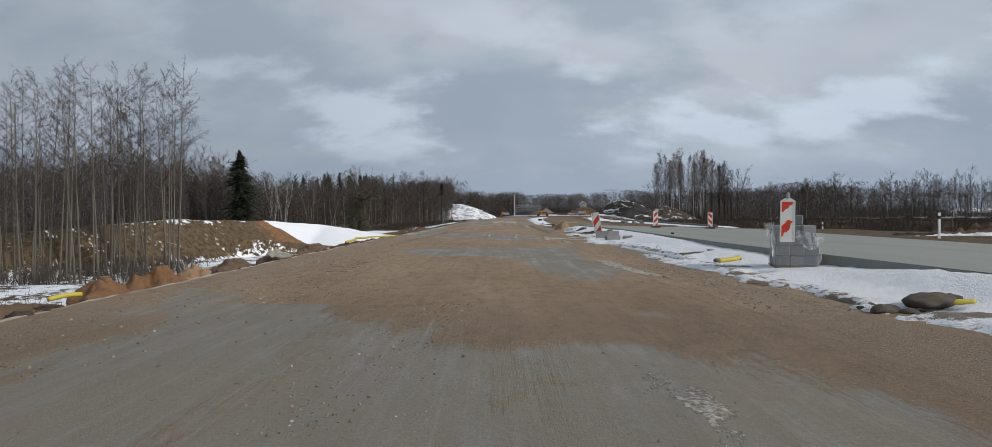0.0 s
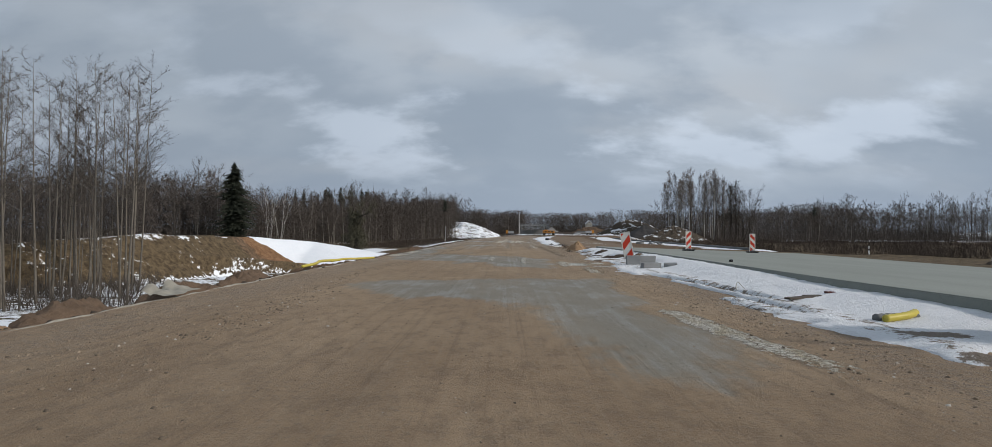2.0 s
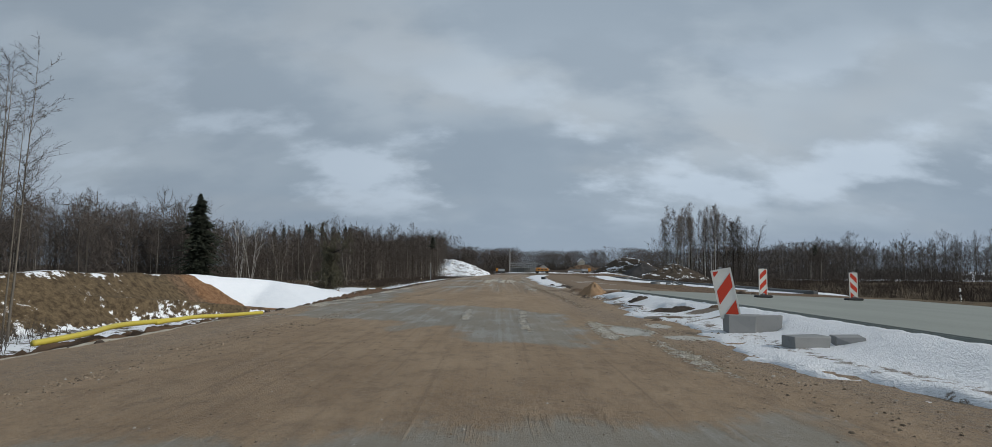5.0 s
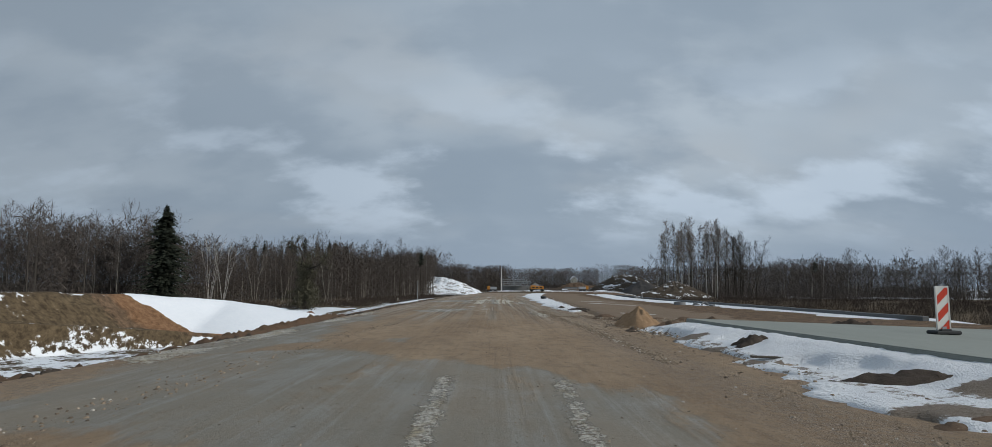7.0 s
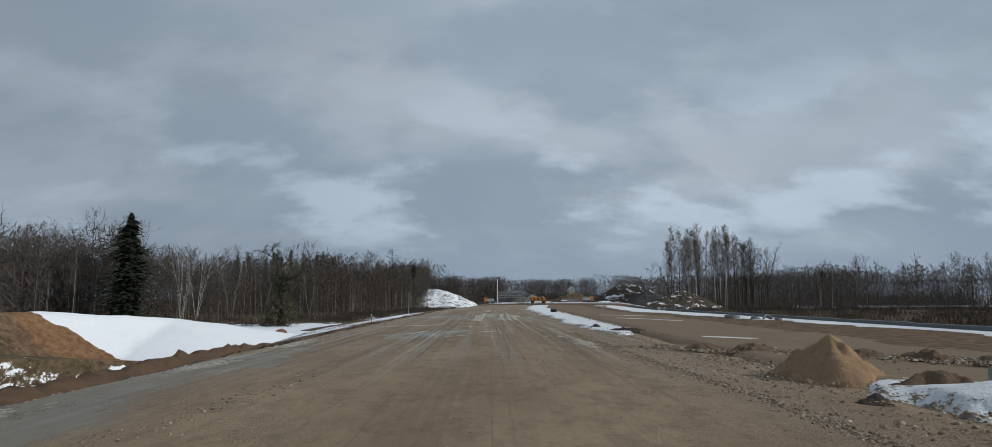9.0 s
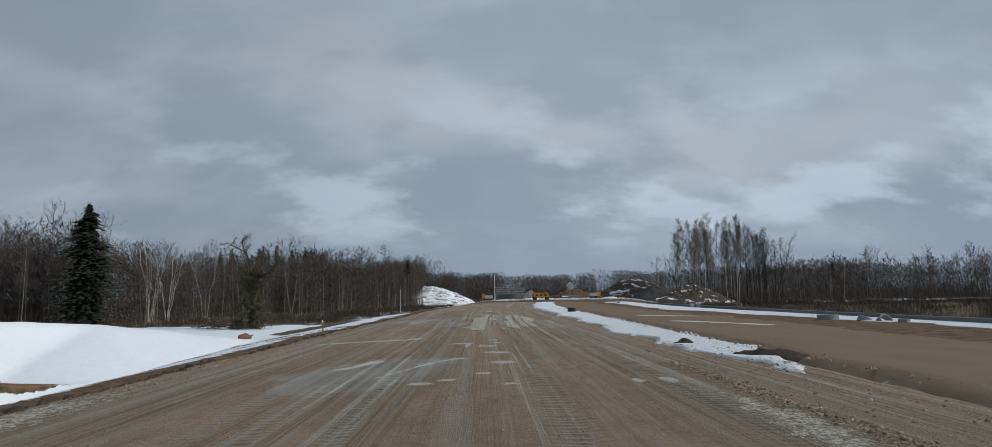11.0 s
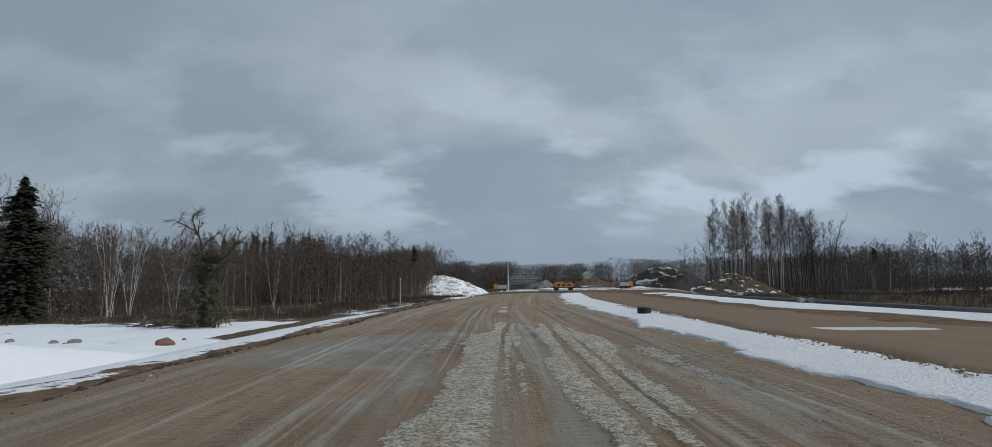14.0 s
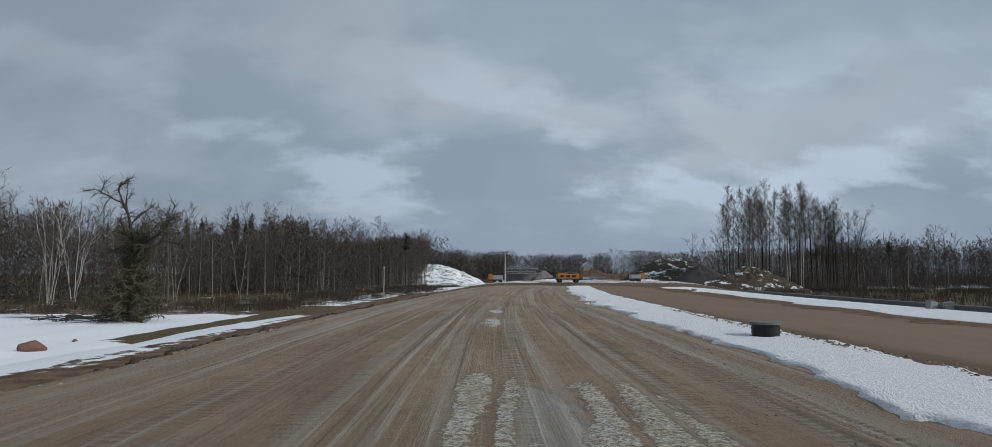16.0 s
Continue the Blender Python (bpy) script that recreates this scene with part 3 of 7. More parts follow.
# outlines of the damp grey silt patches, walked round on the ground
SILT = (
    ((-5.2, 3.0), (-4.5, 5.6), (-4.9, 7.4), (-6.2, 11.4), (-4.9, 11.8), (-3.6, 9.6), (-2.2, 9.5), (-0.7, 7.5), (-0.35, 6.1), (1.0, 6.25), (2.5, 5.9), (2.6, 4.8), (2.9, 3.9), (3.0, -3), (-4.6, -3)),
    ((-4.2, 21.6), (-3.4, 23.2), (-0.9, 23.5), (2.7, 24.2), (2.75, 20.0), (2.8, 17.0), (2.9, 13.9), (1.9, 11.4), (0.8, 12.0), (0.3, 16.0), (0.1, 17.4), (-0.9, 17.9), (-2.4, 18.6), (-3.6, 20.2)),
    ((-5.4, 34.4), (-5.9, 38.2), (-5.2, 40.6), (-3.4, 41.6), (-1.0, 39.2), (0.8, 37.9), (2.1, 35.6), (2.3, 33.7), (2.2, 32.2), (2.1, 28.0), (-0.9, 28.6), (-1.1, 31.9), (-1.6, 32.8), (-3.5, 33.7)),
    ((-7.2, 40.0), (-7.0, 46.0), (-6.6, 50.0), (-5.6, 56.0), (-4.2, 55.0), (-4.1, 51.0), (-4.6, 48.9), (-4.1, 45.0), (-3.9, 42.6), (-4.6, 39.6)),
    ((1.3, 8.1), (2.1, 8.5), (2.9, 7.2), (2.6, 6.9), (1.9, 7.5)),
    ((-2.6, 43.8), (-1.7, 43.6), (-1.6, 42.0), (-2.1, 41.8)),
    ((-2.4, 35.7), (1.8, 36.6), (1.6, 32.6), (-1.9, 30.6)),
    ((-5.2, 79.5), (-4.6, 83.5), (-2.4, 86.0), (-0.9, 85.0), (-0.9, 80.0), (-1.0, 74.0), (-1.5, 70.5), (-2.6, 73.0), (-2.3, 78.0), (-3.6, 79.0)),
    ((-3.6, 60.8), (-2.6, 63.2), (-0.9, 63.0), (-1.0, 60.6), (-2.0, 58.6), (-3.0, 59.0)),
    ((0.0, 74.0), (0.12, 80.0), (0.3, 88.0), (0.8, 88.0), (0.55, 80.0), (0.42, 74.0)),
    ((2.0, 74.0), (2.1, 82.0), (2.9, 82.0), (2.7, 74.0)))


def inside(X, Y, ring_pts):
    """Distance to the outline of a patch, positive inside it."""
    d, odd = np.full(np.shape(X), 1e9), np.zeros(np.shape(X), bool)
    for (ax, ay), (bx, by) in zip(ring_pts, ring_pts[1:] + ring_pts[:1]):
        dx, dy = bx - ax, by - ay
        t = np.clip(((X - ax) * dx + (Y - ay) * dy) / (dx * dx + dy * dy), 0, 1)
        d = np.minimum(d, np.hypot(X - ax - t * dx, Y - ay - t * dy))
        odd ^= ((ay > Y) != (by > Y)) & (X < ax + dx * (Y - ay) / (dy if dy else 1e-9))
    return np.where(odd, d, -d)


def wet_mask(X, Y):
    """Above one half on damp silt."""
    n, fine = fbm(X * 0.33, Y * 0.16, 4, 21), fbm(X * 1.6, Y * 0.7, 4, 22)
    best = np.full(np.shape(X), -9.0)
    for ring_pts in SILT:
        best = np.maximum(best, inside(X, Y, ring_pts))
    best = best + (fine - 0.5) * 1.2 + (n - 0.5) * 0.9 - 0.22
    m = np.clip(0.5 + best * 0.62, 0.0, 0.86)
    # sandy wheel lanes drawn over the silt
    lanes = np.exp(-((X + 1.9) / 0.45) ** 2) + np.exp(-((X - 0.25) / 0.4) ** 2) + 0.7 * np.exp(-((X + 3.4) / 0.3) ** 2)
    m = m - 0.22 * lanes * sstep(fbm(X * 0.8, Y * 0.22, 3, 24), 0.40, 0.66)
    m = m + 0.55 * np.exp(-((X - bend(Y) - 0.38) / 0.24) ** 2) * sstep(Y, 62, 70) * (1 - sstep(Y, 92, 102)) + 0.45 * np.exp(-(((X + 2.6) / 1.1) ** 2 + ((Y - 84.5) / 2.6) ** 2))
    return m + 0.30 * np.exp(-(((X + 3.0) / 1.6) ** 2 + ((Y - 61) / 3.0) ** 2)) + 0.25 * np.exp(-(((X + 4.2) / 1.0) ** 2 + ((Y - 80) / 8.0) ** 2)) * n - 0.05


def track(X, Y, x0, wid, y0, y1, drift=0.0):
    c = x0 + drift * (Y - y0) + 0.12 * np.sin(Y * 0.21 + x0) + bend(Y)
    return np.exp(-((X - c) / wid) ** 4) * sstep(Y, y0, y0 + 4) * (1 - sstep(Y, y1 - 4, y1))


TRACKS = [(-3.4, 0.13, 46, 170, 0.010), (-2.75, 0.13, 50, 170, 0.004), (-1.9, 0.10, 50, 170, 0.010),
          (0.22, 0.22, 50, 170, 0.0), (1.85, 0.22, 54, 170, 0.0), (2.4, 0.16, 50, 170, 0.006), (2.95, 0.10, 58, 170, 0.004)]


def rut_mask(X, Y):
    r = 0 * X
    for x0, w, a, b, d in TRACKS:
        r = np.maximum(r, track(X, Y, x0, w, a, b, d))
    return r


def mud_mask(X, Y):
    u = X - bend(Y)

    def span(ys, a, b, soft=0.16):
        """One between two edges that wander along the road, fading out across them."""
        lo, hi = np.interp(Y, ys, a), np.interp(Y, ys, b)
        wob = (fbm(u * 1.6, Y * 0.7, 4, 84) - 0.5) * 0.5
        return sstep(u - lo + wob, -soft, soft) * sstep(hi - u + wob, -soft, soft)

    def ends(y0, y1):
        wob = (fbm(u * 1.5, Y * 0.6, 4, 85) - 0.5) * 3.0
        return sstep(Y + wob, y0, y0 + 2.5) * (1 - sstep(Y + wob, y1 - 3, y1))
    n, clump = fbm(u * 2.0, Y * 0.5, 4, 75), fbm(u * 5.0, Y * 3.0, 3, 86)
    m = span([72, 77.5, 83, 86, 90], [-1.25, -0.95, -1.05, -0.40, -0.28], [-0.28, -0.08, 0.16, 0.28, 0.32]) * ends(71.5, 91)
    m = m + span([73, 78, 83, 86.5, 90], [0.55, 0.48, 0.66, 0.85, 0.95], [1.25, 1.65, 2.1, 1.9, 1.8]) * ends(72, 90)
    m = m * (0.40 + 0.95 * n + 0.75 * clump)
    m = m + 0.55 * span([79, 85], [-2.2, -1.9], [-1.0, -0.8], 0.4) * ends(79, 86) * (n + clump) + 0.6 * span([76, 82], [2.1, 2.2], [2.9, 2.9], 0.3) * ends(75.5, 84) * (n + clump)
    bow = X - np.interp(Y, [30, 31, 33, 36.7, 38], [0.78, 0.73, 0.70, 0.86, 0.9])
    m = m + 0.85 * (np.exp(-((X + 0.65) / 0.13) ** 2) * sstep(Y, 32.6, 33.6) + np.exp(-(bow / 0.13) ** 2) * sstep(Y, 30.0, 31.4)) * (1 - sstep(Y, 36.6, 37.6)) * (0.5 + 0.9 * fbm(X * 5, Y * 2.5, 3, 76))
    m = m + 0.75 * np.exp(-((X - 1.3 + 0.1 * (Y - 4)) / 0.24) ** 2) * np.exp(-((Y - 4.3) / 0.75) ** 2) * (0.4 + 0.8 * np.cos((X + 0.1 * Y) * 19) ** 2)
    m = m + 1.0 * np.exp(-((X - np.interp(Y, [12.5, 13.4, 15.0, 16.8, 18], [3.2, 3.05, 2.78, 2.68, 2.5])) / 0.24) ** 4) * sstep(Y, 12, 13.5) * (1 - sstep(Y, 16.6, 17.6)) * (0.25 + fbm(X * 4, Y * 1.2, 3, 77) + 0.35 * np.sin(Y * 16 + X * 3) ** 2)
    m = m + 0.7 * np.exp(-((X - 2.85) / 0.3) ** 2) * sstep(Y, 25, 26.5) * (1 - sstep(Y, 29, 30.5)) * (0.4 + fbm(X * 4, Y * 2, 3, 78))
    m = m + 0.9 * np.exp(-((X - np.interp(Y, [29, 30.8, 33.6], [2.15, 2.23, 2.35])) / 0.16) ** 2) * sstep(Y, 29, 30) * (1 - sstep(Y, 33.3, 34.0)) * (0.45 + 0.6 * np.sin(Y * 21 + X * 9) ** 2)
    ring_d = np.hypot((X - 2.3) / 0.9, (Y - 31.4) / 1.15)
    m = m + 0.85 * np.exp(-((ring_d - 1.0) / 0.14) ** 2) * sstep(X, 2.3, 2.6) + 0.5 * np.exp(-((X - 2.2) / 0.22) ** 2) * sstep(Y, 29.5, 30.2) * (1 - sstep(Y, 32.6, 33.4))
    for cx, cy, rx, ry in ((-0.1, 97.5, 0.22, 1.1), (2.3, 56.5, 0.35, 2.2)):
        m = m + 0.8 * np.exp(-(((X - cx) / rx) ** 2 + ((Y - cy) / ry) ** 2) ** 2) * (0.4 + 1.0 * fbm(X * 2.5, Y * 1.6, 3, 79))
    side = X - xl(Y)
    m = m + 0.95 * np.exp(-((side - 0.6) / 0.5) ** 2) * sstep(Y, 30, 38) * (1 - sstep(Y, 56, 64)) * sstep(fbm(X * 0.9, Y * 0.35, 4, 83), 0.38, 0.6)
    r = 0 * X
    for x0, wid, drift in ((-0.72, 0.09, 0.044), (-0.50, 0.05, 0.046), (0.95, 0.10, 0.012), (1.30, 0.05, 0.012)):
        r = np.maximum(r, track(X, Y, x0, wid, 68, 96, drift))
    return m * (1 - 0.85 * r)


def puddle_mask(X, Y):
    m = 0 * X
    for cx, cy, rx, ry in ((-0.3, 64.0, 0.36, 0.22), (-0.23, 62.0, 0.28, 0.26), (-1.1, 66.4, 0.3, 0.24), (-0.48, 65.6, 0.28, 0.18), (-0.28, 67.5, 0.2, 0.18), (-0.2, 66.6, 0.15, 0.14),
                           (-0.6, 60.4, 0.16, 0.12), (-1.45, 59.45, 0.22, 0.14), (-1.1, 59.75, 0.16, 0.12), (-0.25, 59.3, 0.22, 0.10), (1.55, 59.6, 0.10, 0.28), (2.0, 59.7, 0.14, 0.4),
                           (0.1, 98.0, 0.25, 1.6), (0.25, 103.0, 0.25, 1.0), (3.72, 32.8, 0.30, 0.75), (2.75, 31.3, 0.42, 1.2), (3.6, 30.2, 0.5, 0.5)):
        m = np.maximum(m, np.exp(-(((X - cx) / rx) ** 2 + ((Y - cy) / ry) ** 2) ** 1.5))
    # thin smears of frozen silt, each along a line
    for ax, ay, bx, by, wid in ((-4.8, 67.6, -2.5, 68.9, 0.34), (-3.0, 61.4, -2.55, 62.7, 0.20), (-2.2, 60.1, -1.5, 62.0, 0.07), (-1.7, 61.9, -0.95, 62.9, 0.10), (-1.0, 64.2, -0.92, 66.2, 0.06)):
        t = np.clip(((X - ax) * (bx - ax) + (Y - ay) * (by - ay)) / ((bx - ax) ** 2 + (by - ay) ** 2), 0, 1)
        m = np.maximum(m, 1.0 * np.exp(-(np.hypot(X - ax - t * (bx - ax), Y - ay - t * (by - ay)) / (wid * (0.45 + 0.55 * t))) ** 2))
    return m


def gravel_mask(X, Y):
    g = 0.35 * fbm(X * 0.5, Y * 0.25, 3, 31)
    g = g + np.exp(-((X - xr(Y) + 0.5) / 0.7) ** 2) + np.exp(-((X - xl(Y) - 1.2) / 0.8) ** 2) * 0.8
    return np.clip(g, 0, 1)


def road_z(X, Y):
    crown = -0.015 * np.abs(X - bend(Y) + 0.8)
    z = rz(Y) + crown + (fbm(X * 0.8, Y * 0.3, 4, 5) - 0.5) * 0.05 + (fbm(X * 4, Y * 4, 3, 6) - 0.5) * 0.014
    r = rut_mask(X, Y)
    z = z - 0.010 * r + 0.007 * r * np.sin(Y * 14 + X * 5) + 0.03 * np.clip(mud_mask(X, Y), 0, 1) * fbm(X * 9, Y * 6, 3, 9)
    edge = np.minimum(X - xl(Y), xr(Y) + 1.0 + 1.2 * sstep(Y, 26, 31) * (1 - sstep(Y, 50, 55)) + 0.6 * sstep(Y, 55, 60) - X) + (fbm(X * 1.3, Y * 0.9, 4, 44) - 0.5) * 0.5
    return z - 0.32 * sstep(-edge, -0.25, 0.55)


def build_road():
    ys = np.concatenate([np.arange(-4, 110, 0.17), np.linspace(110, 215, 170)])
    u = np.linspace(-0.9, 13.2, 114)
    X = xl(ys)[:, None] + u[None, :] * ((xr(ys) - xl(ys)) / 11.1)[:, None]
    Y = np.repeat(ys[:, None], len(u), 1)
    Z = road_z(X, Y)
    i = np.arange(X.size).reshape(X.shape)
    f = np.stack([i[:-1, :-1], i[:-1, 1:], i[1:, 1:], i[1:, :-1]], -1).reshape(-1, 4)
    at = {"wet": wet_mask(X, Y).ravel(), "mud": mud_mask(X, Y).ravel(), "gravel": gravel_mask(X, Y).ravel(), "rut": rut_mask(X, Y).ravel(), "puddle": puddle_mask(X, Y).ravel(), "u": (X - bend(Y) + 0.2 * np.sin(Y * 0.06)).ravel()}
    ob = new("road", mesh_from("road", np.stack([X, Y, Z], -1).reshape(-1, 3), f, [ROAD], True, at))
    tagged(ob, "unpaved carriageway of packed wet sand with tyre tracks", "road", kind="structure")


SLAB_END = 47.3


def slab_edge(y):
    y = np.asarray(y, float)
    return 6.75 + 1.5 * sstep(22.0 - y, 0, 22) - 1.0 * sstep(y, 34, 47)


def build_median_snow():
    """Snow lying between the two carriageways, thinning out at ragged edges."""
    def rag(X, Y):
        return (fbm(X * 0.5, Y * 0.4, 4, 51) - 0.5) * 1.2 + (fbm(X * 2.5, Y * 2.0, 4, 54) - 0.5) * 0.8

    def outer(X, Y):
        wid = np.interp(Y, [-10, 46, 49, 52, 58, 61, 66, 88, 110, 150], [9, 9, 1.6, -0.5, -0.5, 1.2, 2.0, 2.5, 3.0, 3.2])
        return wid - (X - xr(Y)) + rag(X, Y) * 0.6

    def bare(X, Y):
        """Patches of soil that show through the snow."""
        m = 0 * X
        for cx, cy, rx, ry in ((4.5, 34.8, 1.0, 0.4), (4.0, 33.4, 0.5, 0.5), (5.7, 35.7, 0.7, 0.55), (5.4, 34.0, 0.7, 0.2), (5.6, 32.8, 0.5, 0.3), (4.6, 39.2, 0.6, 0.3), (4.3, 41.4, 0.5, 0.4), (4.7, 43.6, 0.6, 0.4), (4.1, 46.0, 0.5, 0.5), (4.75, 10.4, 0.22, 0.8), (4.85, 9.3, 0.22, 0.7), (4.6, 11.4, 0.2, 0.6), (5.1, 13.2, 0.5, 0.4), (5.3, 14.6, 0.5, 0.35), (5.6, 7.6, 0.7, 0.3)):
            m = np.maximum(m, np.exp(-(((X - cx) / rx) ** 2 + ((Y - cy) / ry) ** 2) ** 1.5))
        return m

    def ruts(X, Y):
        """Two wheel ruts pressed through the snow to the soil."""
        m = 0 * X
        for ys_, xs_ in (((16.5, 20.5, 21.6, 23.0, 24.2), (4.85, 4.53, 4.38, 4.30, 4.05)), ((18.5, 22.4, 23.3, 24.7, 25.5), (5.2, 4.9, 4.8, 4.52, 4.4))):
            m = np.maximum(m, np.exp(-((X - np.interp(Y, ys_, xs_)) / 0.12) ** 2) * sstep(Y, ys_[0], ys_[0] + 1) * (1 - sstep(Y, ys_[-1] - 0.7, ys_[-1])))
        return m * sstep(fbm(X * 1.5, Y * 1.5, 3, 59), 0.15, 0.32)

    def zf(X, Y):
        far = sstep(Y, 54, 60)
        s1 = np.interp(Y, [-10, 14, 19, 26, 30, 34, 37, 41, 48, 55, 66, 74], [0.0, 0.0, -0.75, -0.65, -0.3, 0.3, 0.2, 0.7, 0.9, 1.0, 0.45, 0.15])
        soft = 0.5 - 0.36 * far
        body = np.minimum(np.clip((X - xr(Y) + rag(X, Y) - s1) / soft, 0, 1), np.clip(outer(X, Y) / (0.45 - 0.3 * far), 0, 1))
        body = np.sqrt(body * (2 - body) + 1e-9)
        fine = (fbm(X * 3.6, Y * 3.4, 4, 52) - 0.5) * (0.055 - 0.02 * far) + (fbm(X * 0.5, Y * 0.4, 3, 53) - 0.5) * (0.05 - 0.03 * far)
        patches = sstep(fbm(X * 0.7, Y * 0.6, 3, 57) + 0.5 * sstep(Y, 56, 60) + 0.12 * sstep(X, 5.0, 6.2), 0.27, 0.37)
        patches = np.maximum(patches, sstep(Y, 16, 19) * (1 - sstep(Y, 28, 31)))
        low = rz(Y) - 0.06 + (0.15 + 0.08 * sstep(Y, 19, 25) + 0.10 * (1 - sstep(Y, 10.5, 12.5)) - 0.1 * np.exp(-((Y - 14.5) / 1.8) ** 2)) * sstep(X - slab_edge(Y), -1.7, -0.1) * (1 - sstep(Y, 46.4, 48))
        body = body * (1 - 0.55 * ruts(X, Y))
        # no snow is left outside the first rut
        line = np.interp(Y, (16.5, 20.5, 21.6, 23.0, 24.2, 26), (4.85, 4.53, 4.38, 4.30, 4.05, 3.9))
        body = body * (1 - sstep(line - X + rag(X, Y) * 0.3, -0.2, 0.0) * sstep(Y, 19.0, 20.2) * (1 - sstep(Y, 24.5, 26)))
        thick = 0.16 - 0.015 * far
        z = low - 0.27 + (0.16 + (thick + fine) * (0.25 + 0.75 * patches)) * body
        on_slab = (X > slab_edge(Y) - 0.03) & (Y < SLAB_END + 0.3)
        return np.where(on_slab, np.minimum(z, slab_z(X, Y) - 0.08), z)

    def dirt(X, Y):
        d = 0.5 * np.exp(-((X - xr(Y) - np.interp(Y, [28, 34], [0.3, 1.1])) / 0.5) ** 2) + 0.06
        rim = 0.55 * sstep(np.interp(Y, (16.5, 20.5, 21.6, 23.0, 24.2), (4.85, 4.53, 4.38, 4.30, 4.05)) - X, -0.1, 0.1) * sstep(Y, 15.5, 17) * (1 - sstep(Y, 25, 27))
        return np.maximum(np.maximum(d, rim), np.maximum(1.0 * bare(X, Y), 1.0 * ruts(X, Y)))
    xs = np.arange(2.6, 8.2, 0.09)
    ys = np.arange(-3, 62, 0.12)
    ob = sheet("snow_bed", xs, ys, zf, SNOW, {"dirt": dirt})
    tagged(ob, "trampled old snow lying between the two carriageways", "snow", kind="stuff")
    ys = np.concatenate([np.arange(58, 110, 0.17), np.linspace(110, 175, 130)])
    u = np.linspace(-1.0, 5.0, 100)
    X, Y = xr(ys)[:, None] + u[None, :], np.repeat(ys[:, None], len(u), 1)
    Z = zf(X, Y)
    i = np.arange(X.size).reshape(X.shape)
    f = np.stack([i[:-1, :-1], i[:-1, 1:], i[1:, 1:], i[1:, :-1]], -1).reshape(-1, 4)
    d = 0.3 * np.exp(-((u[None, :] - 0.4) / 0.3) ** 2) + 0.8 * (1 - sstep(outer(X, Y), 0.02, 0.22))
    ob = new("snow_strip", mesh_from("snow_strip", np.stack([X, Y, Z], -1).reshape(-1, 3), f, [SNOW], True, {"dirt": d.ravel()}))
    tagged(ob, "long strip of clean snow along the gravel carriageway", "snow", kind="stuff")


def ice_mask(X, Y):
    m = 0 * X
    for ax, ay, bx, by, w in ((8.0, 78.2, 10.5, 75.4, 0.5), (8.4, 85.4, 11.0, 86.0, 0.7), (6.5, 59.0, 7.6, 58.8, 0.35), (3.6, 59.3, 4.4, 59.6, 0.7)):
        dx, dy = bx - ax, by - ay
        t = np.clip(((X - ax) * dx + (Y - ay) * dy) / (dx * dx + dy * dy), 0, 1)
        m = np.maximum(m, np.exp(-(np.hypot(X - ax - t * dx, Y - ay - t * dy) / w) ** 2))
    return m



